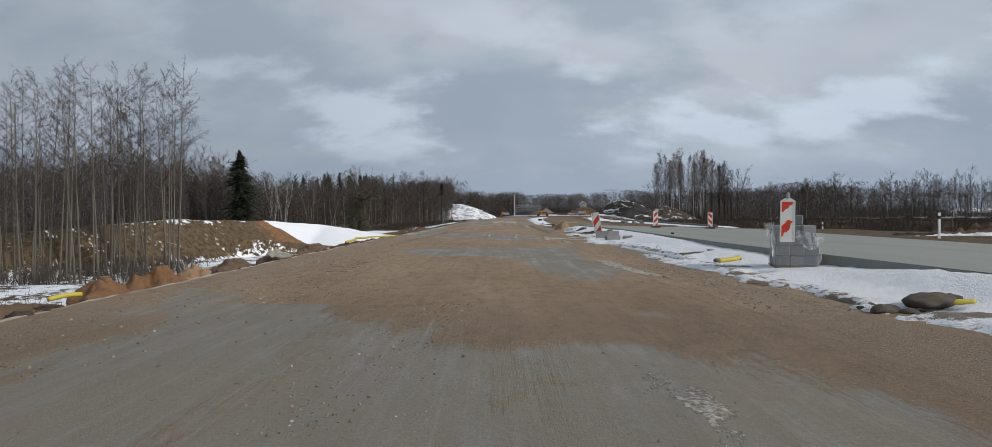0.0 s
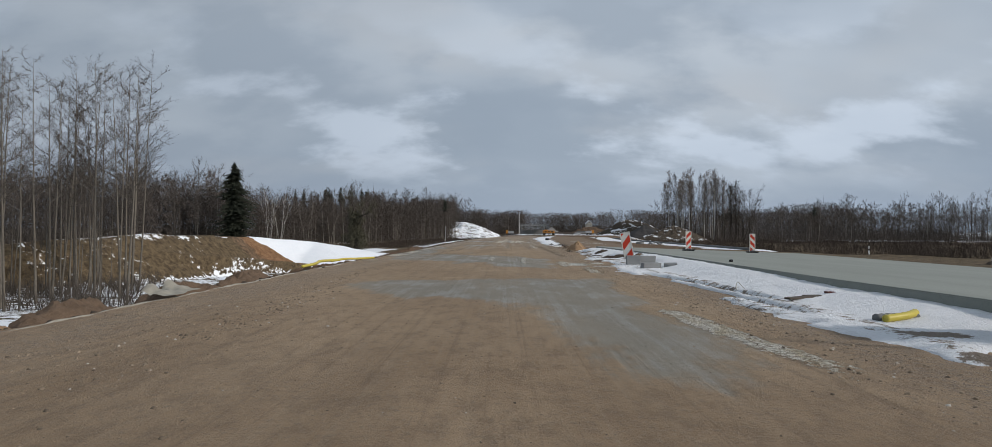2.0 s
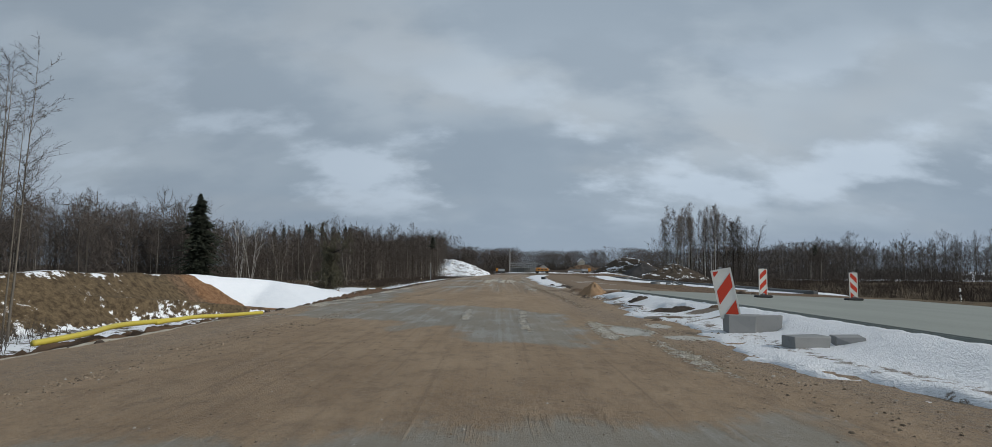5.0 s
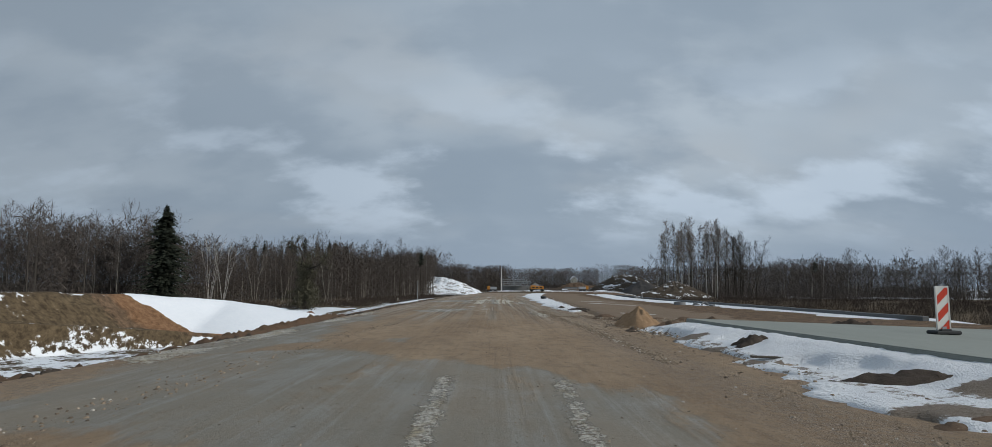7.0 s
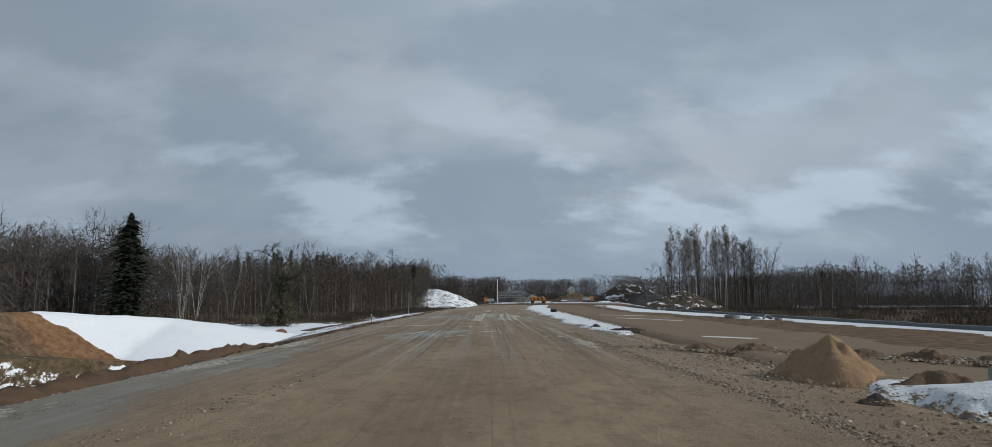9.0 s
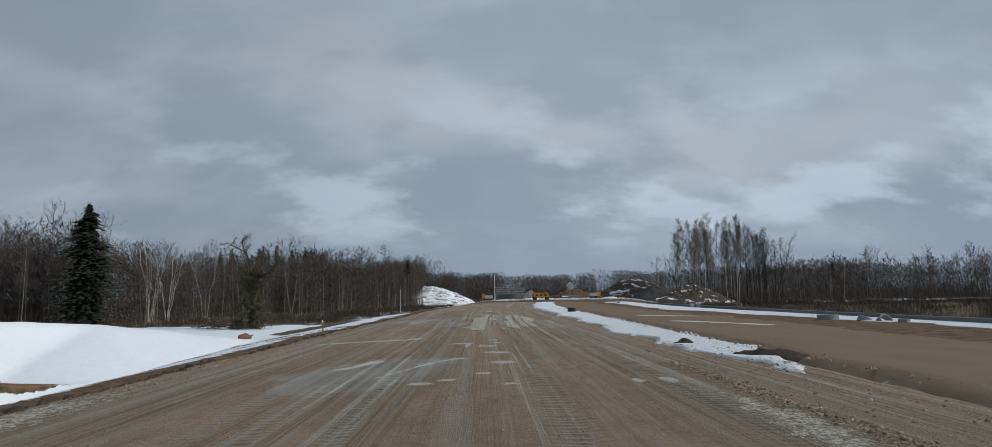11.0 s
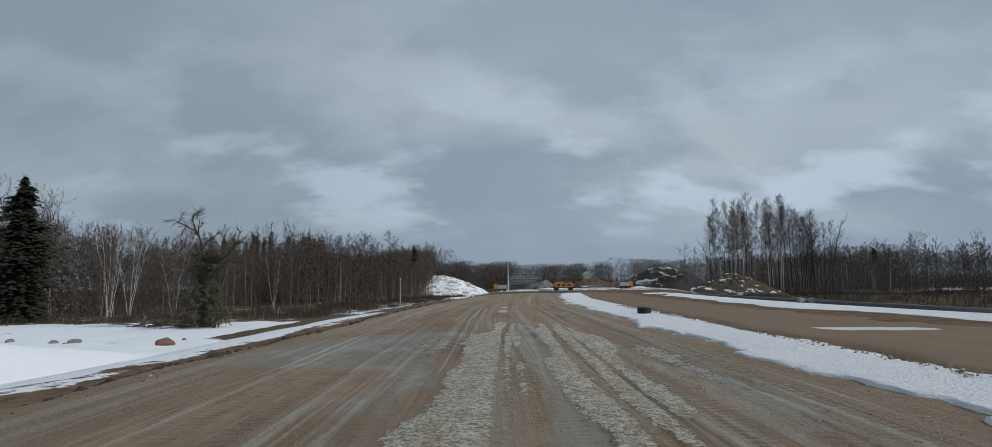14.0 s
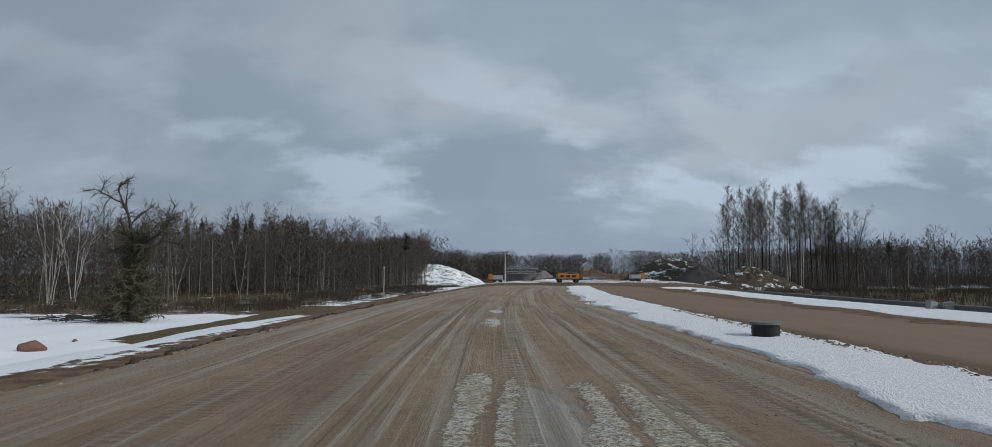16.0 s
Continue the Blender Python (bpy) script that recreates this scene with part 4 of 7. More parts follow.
def build_slab():
    bm = bmesh.new()
    xs, ys = [6.75, 9.5, 12.5, 15.5, 18.6], list(np.arange(-30, SLAB_END, 5.0)) + [SLAB_END]
    def edge(y):
        return float(slab_edge(y))
    grid = [[bm.verts.new((x if j else edge(y), y, float(slab_z(x if j else edge(y), y)))) for j, x in enumerate(xs)] for y in ys]
    for r, q in zip(grid, grid[1:]):
        for j in range(len(xs) - 1):
            bm.faces.new((r[j], r[j + 1], q[j + 1], q[j]))
    top = list(bm.faces)
    ext = bmesh.ops.extrude_face_region(bm, geom=top)
    bmesh.ops.translate(bm, vec=(0, 0, -0.34), verts=[v for v in ext["geom"] if isinstance(v, bmesh.types.BMVert)])
    bmesh.ops.recalc_face_normals(bm, faces=bm.faces)
    sharp = [e for e in bm.edges if len(e.link_faces) == 2 and e.calc_face_angle() > 1.0]
    bmesh.ops.bevel(bm, geom=sharp, offset=0.02, segments=2, affect="EDGES")
    ob = part("pavement_slab", bm, SLABMAT)
    tagged(ob, "freshly cast grey-green concrete carriageway with a square edge", "pavement", kind="structure")
    # gravel base that carries on past the end of the concrete
    ys = np.concatenate([np.arange(SLAB_END - 0.5, 110, 0.4), np.linspace(110, 215, 120)])
    u = np.linspace(0, 12.6, 50)
    X, Y = (np.interp(ys, [40, 56, 66, 90, 300], [4.3, 4.6, 5.2, 6.2, 6.2]) + bend(ys))[:, None] + u[None, :], np.repeat(ys[:, None], len(u), 1)
    Z = rz(Y) + 0.02 - 0.028 * u[None, :] + (fbm(X * 0.8, Y * 0.5, 4, 61) - 0.5) * 0.07 - 0.25 * sstep(0.5 - u[None, :] + (fbm(X, Y, 3, 62) - 0.5) * 0.7, 0, 0.5)
    i = np.arange(X.size).reshape(X.shape)
    f = np.stack([i[:-1, :-1], i[:-1, 1:], i[1:, 1:], i[1:, :-1]], -1).reshape(-1, 4)
    ob = new("gravel_carriageway", mesh_from("gravel_carriageway", np.stack([X, Y, Z], -1).reshape(-1, 3), f, [GRAVEL2], True, {"ice": ice_mask(X, Y).ravel()}))
    tagged(ob, "second carriageway of packed brown gravel, not yet paved", "road", kind="structure")
    # snow along its outer edge
    v = np.linspace(-1.0, 5.5, 60)
    X2, Y2 = (14.4 + np.interp(ys, [46, 60, 78, 98], [3.0, 2.2, 1.0, 0.0]) + bend(ys) + 0.3 * np.sin(ys * 0.1))[:, None] + v[None, :], np.repeat(ys[:, None], len(v), 1)
    Zg = rz(Y2) - 0.25
    Z2 = Zg - 0.12 + 0.22 * sstep(v[None, :] + (fbm(X2 * 0.4, Y2 * 0.25, 4, 66) - 0.5) * 2.6, 0, 0.8) * sstep(4.6 - v[None, :] + 0 * Y2, 0, 0.5) * sstep(Y2, 53, 58)
    f = np.arange(X2.size).reshape(X2.shape)
    f = np.stack([f[:-1, :-1], f[:-1, 1:], f[1:, 1:], f[1:, :-1]], -1).reshape(-1, 4)
    ob = new("snow_verge", mesh_from("snow_verge", np.stack([X2, Y2, Z2], -1).reshape(-1, 3), f, [SNOW], True, {"dirt": 0 * X2.ravel() + 0.1}))
    tagged(ob, "band of snow on the outer verge of the gravel carriageway", "snow", kind="stuff")
    # low concrete channel along the verge
    bm = bmesh.new()
    yk = list(np.arange(56, 140, 6.0))
    for a, b in zip(yk, yk[1:]):
        m = (a + b) / 2
        ang = -math.degrees(math.atan2(float(bend(b) - bend(a)), b - a))
        box(bm, 18.9 + float(bend(m)), m, float(rz(m)) - 0.18, 0.3, b - a - 0.03, 0.4, ang, 0.02)
    tagged(part("kerb", bm, DARKCON), "low grey concrete kerb along the snowy verge", "kerb", kind="structure")


def build_bank():
    """Rough bank of soil pushed up along the left road edge."""
    ys = np.arange(24, 100, 0.14)
    u = np.linspace(-2.3, 0.35, 34)
    X, Y = xl(ys)[:, None] + u[None, :], np.repeat(ys[:, None], len(u), 1)
    c = -0.85 + 0.35 * (fbm(0 * Y + 3.3, Y * 0.3, 3, 95) - 0.5) * 2
    prof = np.exp(-((u[None, :] - c) / 0.42) ** 2)
    top = (0.13 + 0.12 * np.exp(-((Y - 53) / 9.0) ** 2)) * sstep(Y, 24, 30) * (1 - 0.8 * sstep(Y, 52, 64)) * (0.25 + 1.3 * fbm(X * 1.1, Y * 0.23, 5, 96))
    Z = np.minimum(ground_z(X, Y), rz(Y) - 0.24) - 0.10 - 0.06 * sstep(Y, 55, 66) + top * prof + prof * (fbm(X * 6.0, Y * 6.5, 5, 97) - 0.42) * (0.42 - 0.22 * sstep(Y, 55, 65))
    i = np.arange(X.size).reshape(X.shape)
    f = np.stack([i[:-1, :-1], i[:-1, 1:], i[1:, 1:], i[1:, :-1]], -1).reshape(-1, 4)
    ob = new("soil_bank", mesh_from("soil_bank", np.stack([X, Y, Z], -1).reshape(-1, 3), f, [BANKSOIL]))
    tagged(ob, "rough low bank of brown soil along the road edge", "soil bank", kind="structure")


build_ground()
build_bank()
build_road()
build_median_snow()
build_slab()

# ---------------------------------------------------------------- trees


def seg_mesh(segs, sides):
    """Prisms for segments (p, q, r1, r2): verts and faces."""
    P, Q = np.array([s[0] for s in segs], float), np.array([s[1] for s in segs], float)
    R1, R2 = np.array([s[2] for s in segs]), np.array([s[3] for s in segs])
    d = Q - P
    d /= np.linalg.norm(d, axis=1)[:, None] + 1e-9
    ref = np.where(np.abs(d[:, 2:3]) > 0.9, np.array([[1.0, 0, 0]]), np.array([[0, 0, 1.0]]))
    a = np.cross(d, ref)
    a /= np.linalg.norm(a, axis=1)[:, None] + 1e-9
    b = np.cross(d, a)
    V, F = [], []
    for k in range(sides):
        t = 2 * math.pi * k / sides
        o = a * math.cos(t) + b * math.sin(t)
        V.append(P + o * R1[:, None])
    for k in range(sides):
        t = 2 * math.pi * k / sides
        o = a * math.cos(t) + b * math.sin(t)
        V.append(Q + o * R2[:, None])
    V = np.stack(V, 1).reshape(-1, 3)
    base = np.arange(len(segs))[:, None] * (2 * sides)
    for k in range(sides):
        k2 = (k + 1) % sides
        F.append(base + np.array([[k, k2, sides + k2, sides + k]]))
    return V, np.concatenate(F, 0)


def grow(rng, h, r, kind):
    """Bare tree as lists of thick segments (trunk and limbs) and thin ones (twigs)."""
    thick, thin = [], []
    lean = rng.normal(0, 0.025, 2) if kind != "leaning" else np.array([0.32, 0.05])
    n = 9
    pts = [np.array([0.0, 0.0, -0.3])]
    wob = rng.normal(0, 0.012 * h / 10, (n, 2)).cumsum(0)
    for k in range(1, n + 1):
        z = h * k / n
        pts.append(np.array([lean[0] * z + wob[k - 1, 0], lean[1] * z + wob[k - 1, 1], z]))
    rad = [r * (1 - 0.93 * (k / n) ** 0.9) for k in range(n + 1)]
    for k in range(n):
        thick.append((pts[k], pts[k + 1], rad[k], rad[k + 1]))

    def at(t):
        k = min(int(t * n), n - 1)
        return pts[k] + (pts[k + 1] - pts[k]) * (t * n - k), rad[k] * 0.6
    first, count, spread, up = {"slender": (0.42, 27, 0.15, 0.9), "birch": (0.35, 34, 0.16, 1.5), "broad": (0.28, 26, 0.32, 0.9),
                                "leaning": (0.4, 26, 0.25, 1.0), "scrub": (0.12, 22, 0.3, 1.1)}[kind]
    for j in range(count):
        t = first + (0.99 - first) * (j + rng.random()) / count
        p, rr = at(t)
        a = rng.random() * 2 * math.pi
        length = h * spread * (1.15 - 0.75 * (t - first) / (1 - first)) * (0.55 + 0.7 * rng.random())
        el = up * (0.45 + 0.5 * rng.random())
        dirv = np.array([math.cos(a), math.sin(a), el])
        dirv /= np.linalg.norm(dirv)
        q, m = p, 4
        r0 = max(0.006, min(rr, r * 0.38) * (0.5 + 0.3 * rng.random()))
        for i in range(m):
            dirv = dirv + rng.normal(0, 0.13, 3) + np.array([0, 0, 0.06])
            dirv /= np.linalg.norm(dirv)
            q2 = q + dirv * length / m
            (thick if i < 2 and r0 > 0.02 else thin).append((q, q2, r0 * (1 - i / m * 0.8), r0 * (1 - (i + 1) / m * 0.8)))
            for _ in range(4):
                s = q + (q2 - q) * rng.random()
                e = dirv + rng.normal(0, 0.55, 3) + np.array([0, 0, 0.15])
                e /= np.linalg.norm(e)
                ln = length * (0.18 + 0.25 * rng.random())
                e1 = s + e * ln
                thin.append((s, e1, 0.006 + h * 0.0002, 0.003))
                for _ in range(2):
                    e2 = e + rng.normal(0, 0.5, 3)
                    e2 /= np.linalg.norm(e2)
                    s2 = s + (e1 - s) * (0.3 + 0.6 * rng.random())
                    thin.append((s2, s2 + e2 * ln * 0.55, 0.004 + h * 0.00015, 0.002))
            q = q2
    # stubs and dead twigs on the lower stem
    for j in range(26):
        p, rr = at(0.06 + first * 0.9 * rng.random())
        a = rng.random() * 2 * math.pi
        e = np.array([math.cos(a), math.sin(a), rng.normal(0.1, 0.35)])
        thin.append((p, p + e * (0.4 + 1.5 * rng.random()), 0.009, 0.003))
    return thick, thin


def tree_meshes(seed, h, r, kind, bark, twig):
    rng = np.random.default_rng(seed)
    thick, thin = grow(rng, h, r, kind)
    v, f = seg_mesh(thick, 6)
    trunk = mesh_from("trunk", v, f, [bark])
    stout = [s for s in thin if s[2] > 0.012]
    v, f = seg_mesh(stout, 3)
    f = np.concatenate([f[:, [0, 1, 2]], f[:, [0, 2, 3]]])
    fine = [s for s in thin if s[2] <= 0.012]
    w, g = blades(rng, np.array([s[0] for s in fine]), np.array([s[1] for s in fine]), np.array([s[2] * 2.4 for s in fine]))
    crown = mesh_from("crown", np.concatenate([v, w]), np.concatenate([f, g + len(v)]), [twig], False)
    return trunk, crown


def plant(name, meshes, x, y, z, rot, s, label, category, group):
    ob = empty(name, pose(x, y, z, 0, 0, rot) @ Matrix.Diagonal((s, s, s, 1)), label, category, group)
    for n, me in zip(("trunk", "crown"), meshes):
        p = new(n, me)
        p.parent = ob
    return ob


def gz(x, y):
    return float(ground_z(np.array([float(x)]), np.array([float(y)]))[0])


def fan_birch(seed, h, stems, bark):
    """Several white stems fanning out of one stool, with thin upswept limbs."""
    rng = np.random.default_rng(seed)
    thick, P, Q, W = [], [], [], []
    for k in range(stems):
        a = 2 * math.pi * (k + rng.random() * 0.6) / stems
        d = np.array([math.cos(a), math.sin(a), 0])
        hh, out = h * rng.uniform(0.8, 1.0), rng.uniform(0.06, 0.17)
        pts = [d * (0.15 + out * hh * t ** 0.9 + 0.05 * hh * t * t) + np.array([rng.normal(0, 0.12), rng.normal(0, 0.12), hh * t - 0.3 * (t == 0)]) for t in np.linspace(0, 1, 7)]
        rad = np.linspace(0.068, 0.012, 7)
        for p, q, r1, r2 in zip(pts, pts[1:], rad, rad[1:]):
            thick.append((p, q, r1, r2))
        for j in range(11):
            t = rng.uniform(2.0, 5.9)
            p = pts[int(t)] + (pts[int(t) + 1] - pts[int(t)]) * (t % 1)
            e = d * rng.uniform(0.1, 0.6) + rng.normal(0, 0.4, 3) * np.array([1, 1, 0.2]) + np.array([0, 0, 0.9])
            q = p + e * hh * rng.uniform(0.07, 0.15)
            thick.append((p, q, 0.035, 0.012))
            for _ in range(16):
                b = p + (q - p) * rng.uniform(0.4, 1.0)
                f = e * 0.4 + rng.normal(0, 0.4, 3) + np.array([0, 0, 0.1])
                P.append(b), Q.append(b + f * rng.uniform(0.6, 1.5)), W.append(0.03)
    v, f = seg_mesh(thick, 5)
    w, g = blades(rng, np.array(P), np.array(Q), np.array(W))
    return mesh_from("trunk", v, f, [bark]), mesh_from("crown", w, g, [PALETWIG], False)


def old_tree(seed):
    """Old tree: crooked stem, broken limbs on top, a dense skirt of twigs below."""
    rng = np.random.default_rng(seed)
    thick, P, Q, W = [], [], [], []

    def limb(p, d, length, r, depth):
        n = 5
        for i in range(n):
            d = d + rng.normal(0, 0.24, 3) + np.array([0, 0, 0.05])
            d /= np.linalg.norm(d)
            q = p + d * length / n
            thick.append((p, q, r * (1 - 0.13 * i), r * (1 - 0.13 * (i + 1))))
            if depth and rng.random() < 0.8:
                e = d + rng.normal(0, 0.6, 3)
                limb(q, e / np.linalg.norm(e), length * rng.uniform(0.35, 0.6), r * 0.5, depth - 1)
            for _ in range(3 if depth else 5):
                f = d + rng.normal(0, 0.7, 3)
                P.append(q), Q.append(q + f * rng.uniform(0.25, 0.8)), W.append(0.04)
            p = q
    base = [np.array([0, 0, -0.3]), np.array([0.15, 0, 2.2]), np.array([-0.1, 0.1, 4.4]), np.array([0.1, 0, 6.4])]
    for p, q, r1, r2 in zip(base, base[1:], (0.42, 0.36, 0.30), (0.36, 0.30, 0.24)):
        thick.append((p, q, r1, r2))
    limb(base[3], np.array([-0.18, 0, 1.0]), 5.4, 0.17, 2)
    limb(base[3], np.array([0.15, 0.3, 1.0]), 4.2, 0.13, 2)
    limb(base[3], np.array([0.65, 0.2, 0.8]), 4.4, 0.16, 2)
    limb(base[2], np.array([0.5, -0.4, 1.0]), 4.5, 0.15, 2)
    limb(base[2], np.array([-0.55, 0.3, 0.9]), 3.8, 0.14, 1)
    for _ in range(400):
        a, z = rng.uniform(0, 6.283), rng.uniform(0.3, 8.0)
        w = 3.3 * (0.75 + 0.35 * math.sin(z * 0.8)) * (1 - 0.35 * (z / 8.0) ** 3)
        p = np.array([rng.normal(0, 0.2), rng.normal(0, 0.2), z])
        q = p + np.array([math.cos(a) * w, math.sin(a) * w, rng.normal(0.0, 0.6)]) * math.sqrt(rng.uniform(0.2, 1.0))
        P.append(p), Q.append(q), W.append(0.07)
        for _ in range(22):
            b = p + (q - p) * rng.uniform(0.3, 1.0)
            P.append(b), Q.append(b + rng.normal(0, 0.33, 3) + np.array([0, 0, -0.1])), W.append(rng.uniform(0.06, 0.13))
    v, f = seg_mesh(thick, 6)
    w, g = blades(rng, np.array(P), np.array(Q), np.array(W))
    return mesh_from("trunk", v, f, [BARKDARK]), mesh_from("crown", w, g, [LICHENTWIG], False)


def light_tree(seed, h, r, kind, bark, twig, limbs, twigs, wide):
    t, c = far_tree(np.random.default_rng(seed), h, r, kind, limbs, twigs, wide)
    return mesh_from("trunk", t[0], t[1], [bark], False), mesh_from("crown", c[0], c[1], [twig], False)


def build_near_trees():
    rng = np.random.default_rng(11)
    alder = [tree_meshes(100 + k, 16.0, 0.078 + 0.012 * (k % 3), "slender", BARK, TWIG) for k in range(7)]
    spots = [(-29.3, 57.0, 1.0), (-30.3, 56.8, 0.97)]
    while len(spots) < 56:
        k = len(spots)
        px = rng.uniform(-0.82, -0.52) if k > 7 else rng.uniform(-0.62, -0.53)
        y = rng.uniform(39, 52) if px < -0.64 else rng.uniform(44, 60)
        x = px * y + rng.normal(0, 0.5)
        if all(math.hypot(x - a, y - b) > 0.7 for a, b, _ in spots):
            spots.append((x, y, rng.uniform(0.86, 1.03) if k % 3 else rng.uniform(0.35, 0.7)))
    for k, (x, y, s) in enumerate(spots):
        tall = (1.2 + 0.24 * y - gz(x, y)) / 16.0 * s
        ob = plant("alder_tree", alder[k % 7], x, y, gz(x, y) - 0.1, rng.uniform(0, 360), tall,
                   "tall slender bare alder with a thin grey trunk" if s > 0.8 else "young slim alder under taller ones", "tree", "bare alders beside the bank")
        ob.matrix_world = ob.matrix_world @ pose(0, 0, 0, rng.normal(0, 1.2), rng.normal(0, 1.2), 0)
    # clump on the far right, birches and dark alders together
    birches = [light_tree(200 + k, 24.5, 0.12, "slender", (BARK, BARKDARK, BARKPALE, BARK, BIRCH)[k], TWIGPALE if k != 2 else PALETWIG, 46, 7, 0.8) for k in range(5)]
    darks = [light_tree(220 + k, 21.0, 0.15, "birch", BARKDARK, TWIG, 46, 7, 0.8) for k in range(3)]
    for k in range(54):
        x, y = 55.5 + 28.0 * (k + rng.uniform(0, 0.9)) / 54, 228 + rng.uniform(-7, 9)
        dark = k > 36 or k % 5 == 3
        me = darks[k % 3] if dark else birches[k % 5]
        s = rng.uniform(0.84, 1.06) * float(np.interp(x, [55, 57.5, 72, 78, 84], [0.75, 1.0, 1.02, 1.06, 0.85]))
        plant("clump_tree", me, x, y, gz(x, y) - 0.3, rng.uniform(0, 360), s,
              "bare dark alder with upswept limbs" if dark else "tall bare birch with pale trunk and fine twigs", "tree", "tree clump by the heap")
    lean = [tree_meshes(240 + k, 19.0, 0.2, "leaning", BARKDARK, TWIG) for k in range(2)]
    for k, (x, a, s) in enumerate(((81.5, 0, 1.0), (83.0, 20, 0.85), (56.0, 175, 0.7))):
        plant("leaning_tree", lean[k % 2], x, 226, gz(x, 226) - 0.3, a, s, "dark bare tree leaning out of the clump", "tree", "tree clump by the heap")
    # white birches in front of the woods
    for k, (x, y, h, n) in enumerate([(-62.6, 173, 15.2, 6), (-59.8, 174, 14.2, 5), (-53.5, 176, 12.0, 2), (-48.2, 180, 9.5, 2), (-37.5, 178, 10.5, 2)]):
        plant("birch_tree", fan_birch(260 + k, h, n, BIRCH if k < 2 else BARKPALE), x, y, gz(x, y) - 0.1, 70 * k, 1.0, "white-stemmed bare birch fanning out at the wood edge", "tree", "birches at the wood edge")
    stem = [light_tree(280 + k, 13.5, 0.06, "pole", BARKPALE, PALETWIG, 18, 4, 0.8) for k in range(3)]
    edge = along(LEFT_EDGE[2:8], 9, 34, np.random.default_rng(5), 0.75, 1.05)
    for k, (x, y, z, s) in enumerate(edge):
        plant("birch_sapling", stem[k % 3], x + 0.5, y - 1.5, z, 40 * k, s, "thin pale young birch at the wood edge", "tree", "young birches")
    plant("gnarled_tree", old_tree(300), -31.3, 137.8, gz(-31.3, 137.8) - 0.2, 0, 1.0, "old gnarled tree with broken limbs and tangled twigs", "tree", "")
    tall = [light_tree(310 + k, 22.5, 0.2, "sparse", BARKDARK, TWIG, 30, 6, 1.3) for k in range(3)]
    for k, (x, y, s) in enumerate([(-35.0, 284, 1.05), (-43.0, 282, 1.03), (-62, 275, 0.95), (-77.0, 138, 0.84), (-80.5, 141, 0.8), (-88, 138, 0.86), (-72.5, 144, 0.76)]):
        plant("tall_tree", tall[k % 3], x, y, gz(x, y), 50 * k, s, "tall bare tree rising over the woods", "tree", "tall trees")


def conifer_mesh(seed, h, rad, ragged=0.25, boughs=15, bare=0.04, point=0.5, tiers=1.9, spray=1.0):
    """Conifer: trunk, and drooping boughs of many small needle sprays above the bare stem."""
    rng = np.random.default_rng(seed)
    tv, tf = seg_mesh([((0, 0, -0.3), (0, 0, h * 0.6), 0.24, 0.14), ((0, 0, h * 0.6), (0, 0, h), 0.14, 0.02)], 6)
    trunk = mesh_from("trunk", tv, tf, [BARKDARK])
    V, F = [], []
    levels = int(h * (1 - bare) * tiers)
    for k in range(levels):
        t = (k + 0.5) / levels
        z0 = h * (bare + (1 - bare) * t)
        side = rng.uniform(0, 6.283)
        for j in range(boughs):
            a, z = rng.random() * 2 * math.pi, z0 + rng.normal(0, 0.35)
            R = rad * min(1.0, (1 - t) * 2.1) ** point * (1 - ragged * rng.random()) * (0.8 + 0.4 * math.cos(a - side)) + 0.2
            d = np.array([math.cos(a), math.sin(a), 0])
            s = np.array([-d[1], d[0], 0])
            L = R * (0.75 + 0.35 * rng.random())
            for m in range(7):
                u = (m + 0.7) / 7
                c = d * L * u + s * rng.normal(0, 0.15) + np.array([0, 0, z - 0.32 * L * u ** 1.5 + rng.normal(0, 0.12)])
                w = spray * (0.20 + 0.22 * rng.random()) * (1.25 - 0.5 * u) * (0.4 + min(R, 2.5) * 0.25) * (1.0 if t < 0.95 else 0.6)
                b = len(V)
                tip = c + d * w * 1.5 + np.array([0, 0, -0.45 * w])
                V += [c + s * w + np.array([0, 0, -0.5 * w]), tip, c - s * w + np.array([0, 0, -0.5 * w]), c - d * w * 0.8 + np.array([0, 0, 0.25 * w])]
                F += [[b, b + 1, b + 3], [b + 1, b + 2, b + 3]]
    return trunk, mesh_from("crown", np.array(V), np.array(F), [NEEDLE], False)


def scatter(variants, spots, rng):
    """Copies of (verts, faces) variants joined into one array pair. spots: x, y, z, scale."""
    V, F, off = [], [], 0
    for x, y, z, s in spots:
        v, f = variants[rng.integers(len(variants))]
        a = rng.uniform(0, 2 * math.pi)
        c, si = math.cos(a), math.sin(a)
        w = np.stack([(v[:, 0] * c - v[:, 1] * si) * s + x, (v[:, 0] * si + v[:, 1] * c) * s + y, v[:, 2] * s + z], -1)
        V.append(w), F.append(f + off)
        off += len(v)
    return np.concatenate(V), np.concatenate(F)


def blades(rng, P, Q, W):
    """Slim tapering strips from P to Q, W wide at the foot, turned at random."""
    d = Q - P
    o = np.cross(d, rng.normal(0, 1, d.shape))
    o /= np.linalg.norm(o, axis=1)[:, None] + 1e-9
    V = np.stack([P - o * W[:, None] / 2, P + o * W[:, None] / 2, Q], 1).reshape(-1, 3)
    return V, np.arange(len(V)).reshape(-1, 3)


# crown: where it begins, half width, steepness of the limbs, both against the height
CROWNS = {"slender": (0.45, 0.10, 1.5), "birch": (0.34, 0.14, 1.25), "broad": (0.30, 0.22, 0.75), "round": (0.36, 0.19, 0.95),
          "pole": (0.5, 0.06, 1.4), "sparse": (0.48, 0.15, 0.7)}


def unit(v):
    return v / (np.linalg.norm(v) + 1e-9)


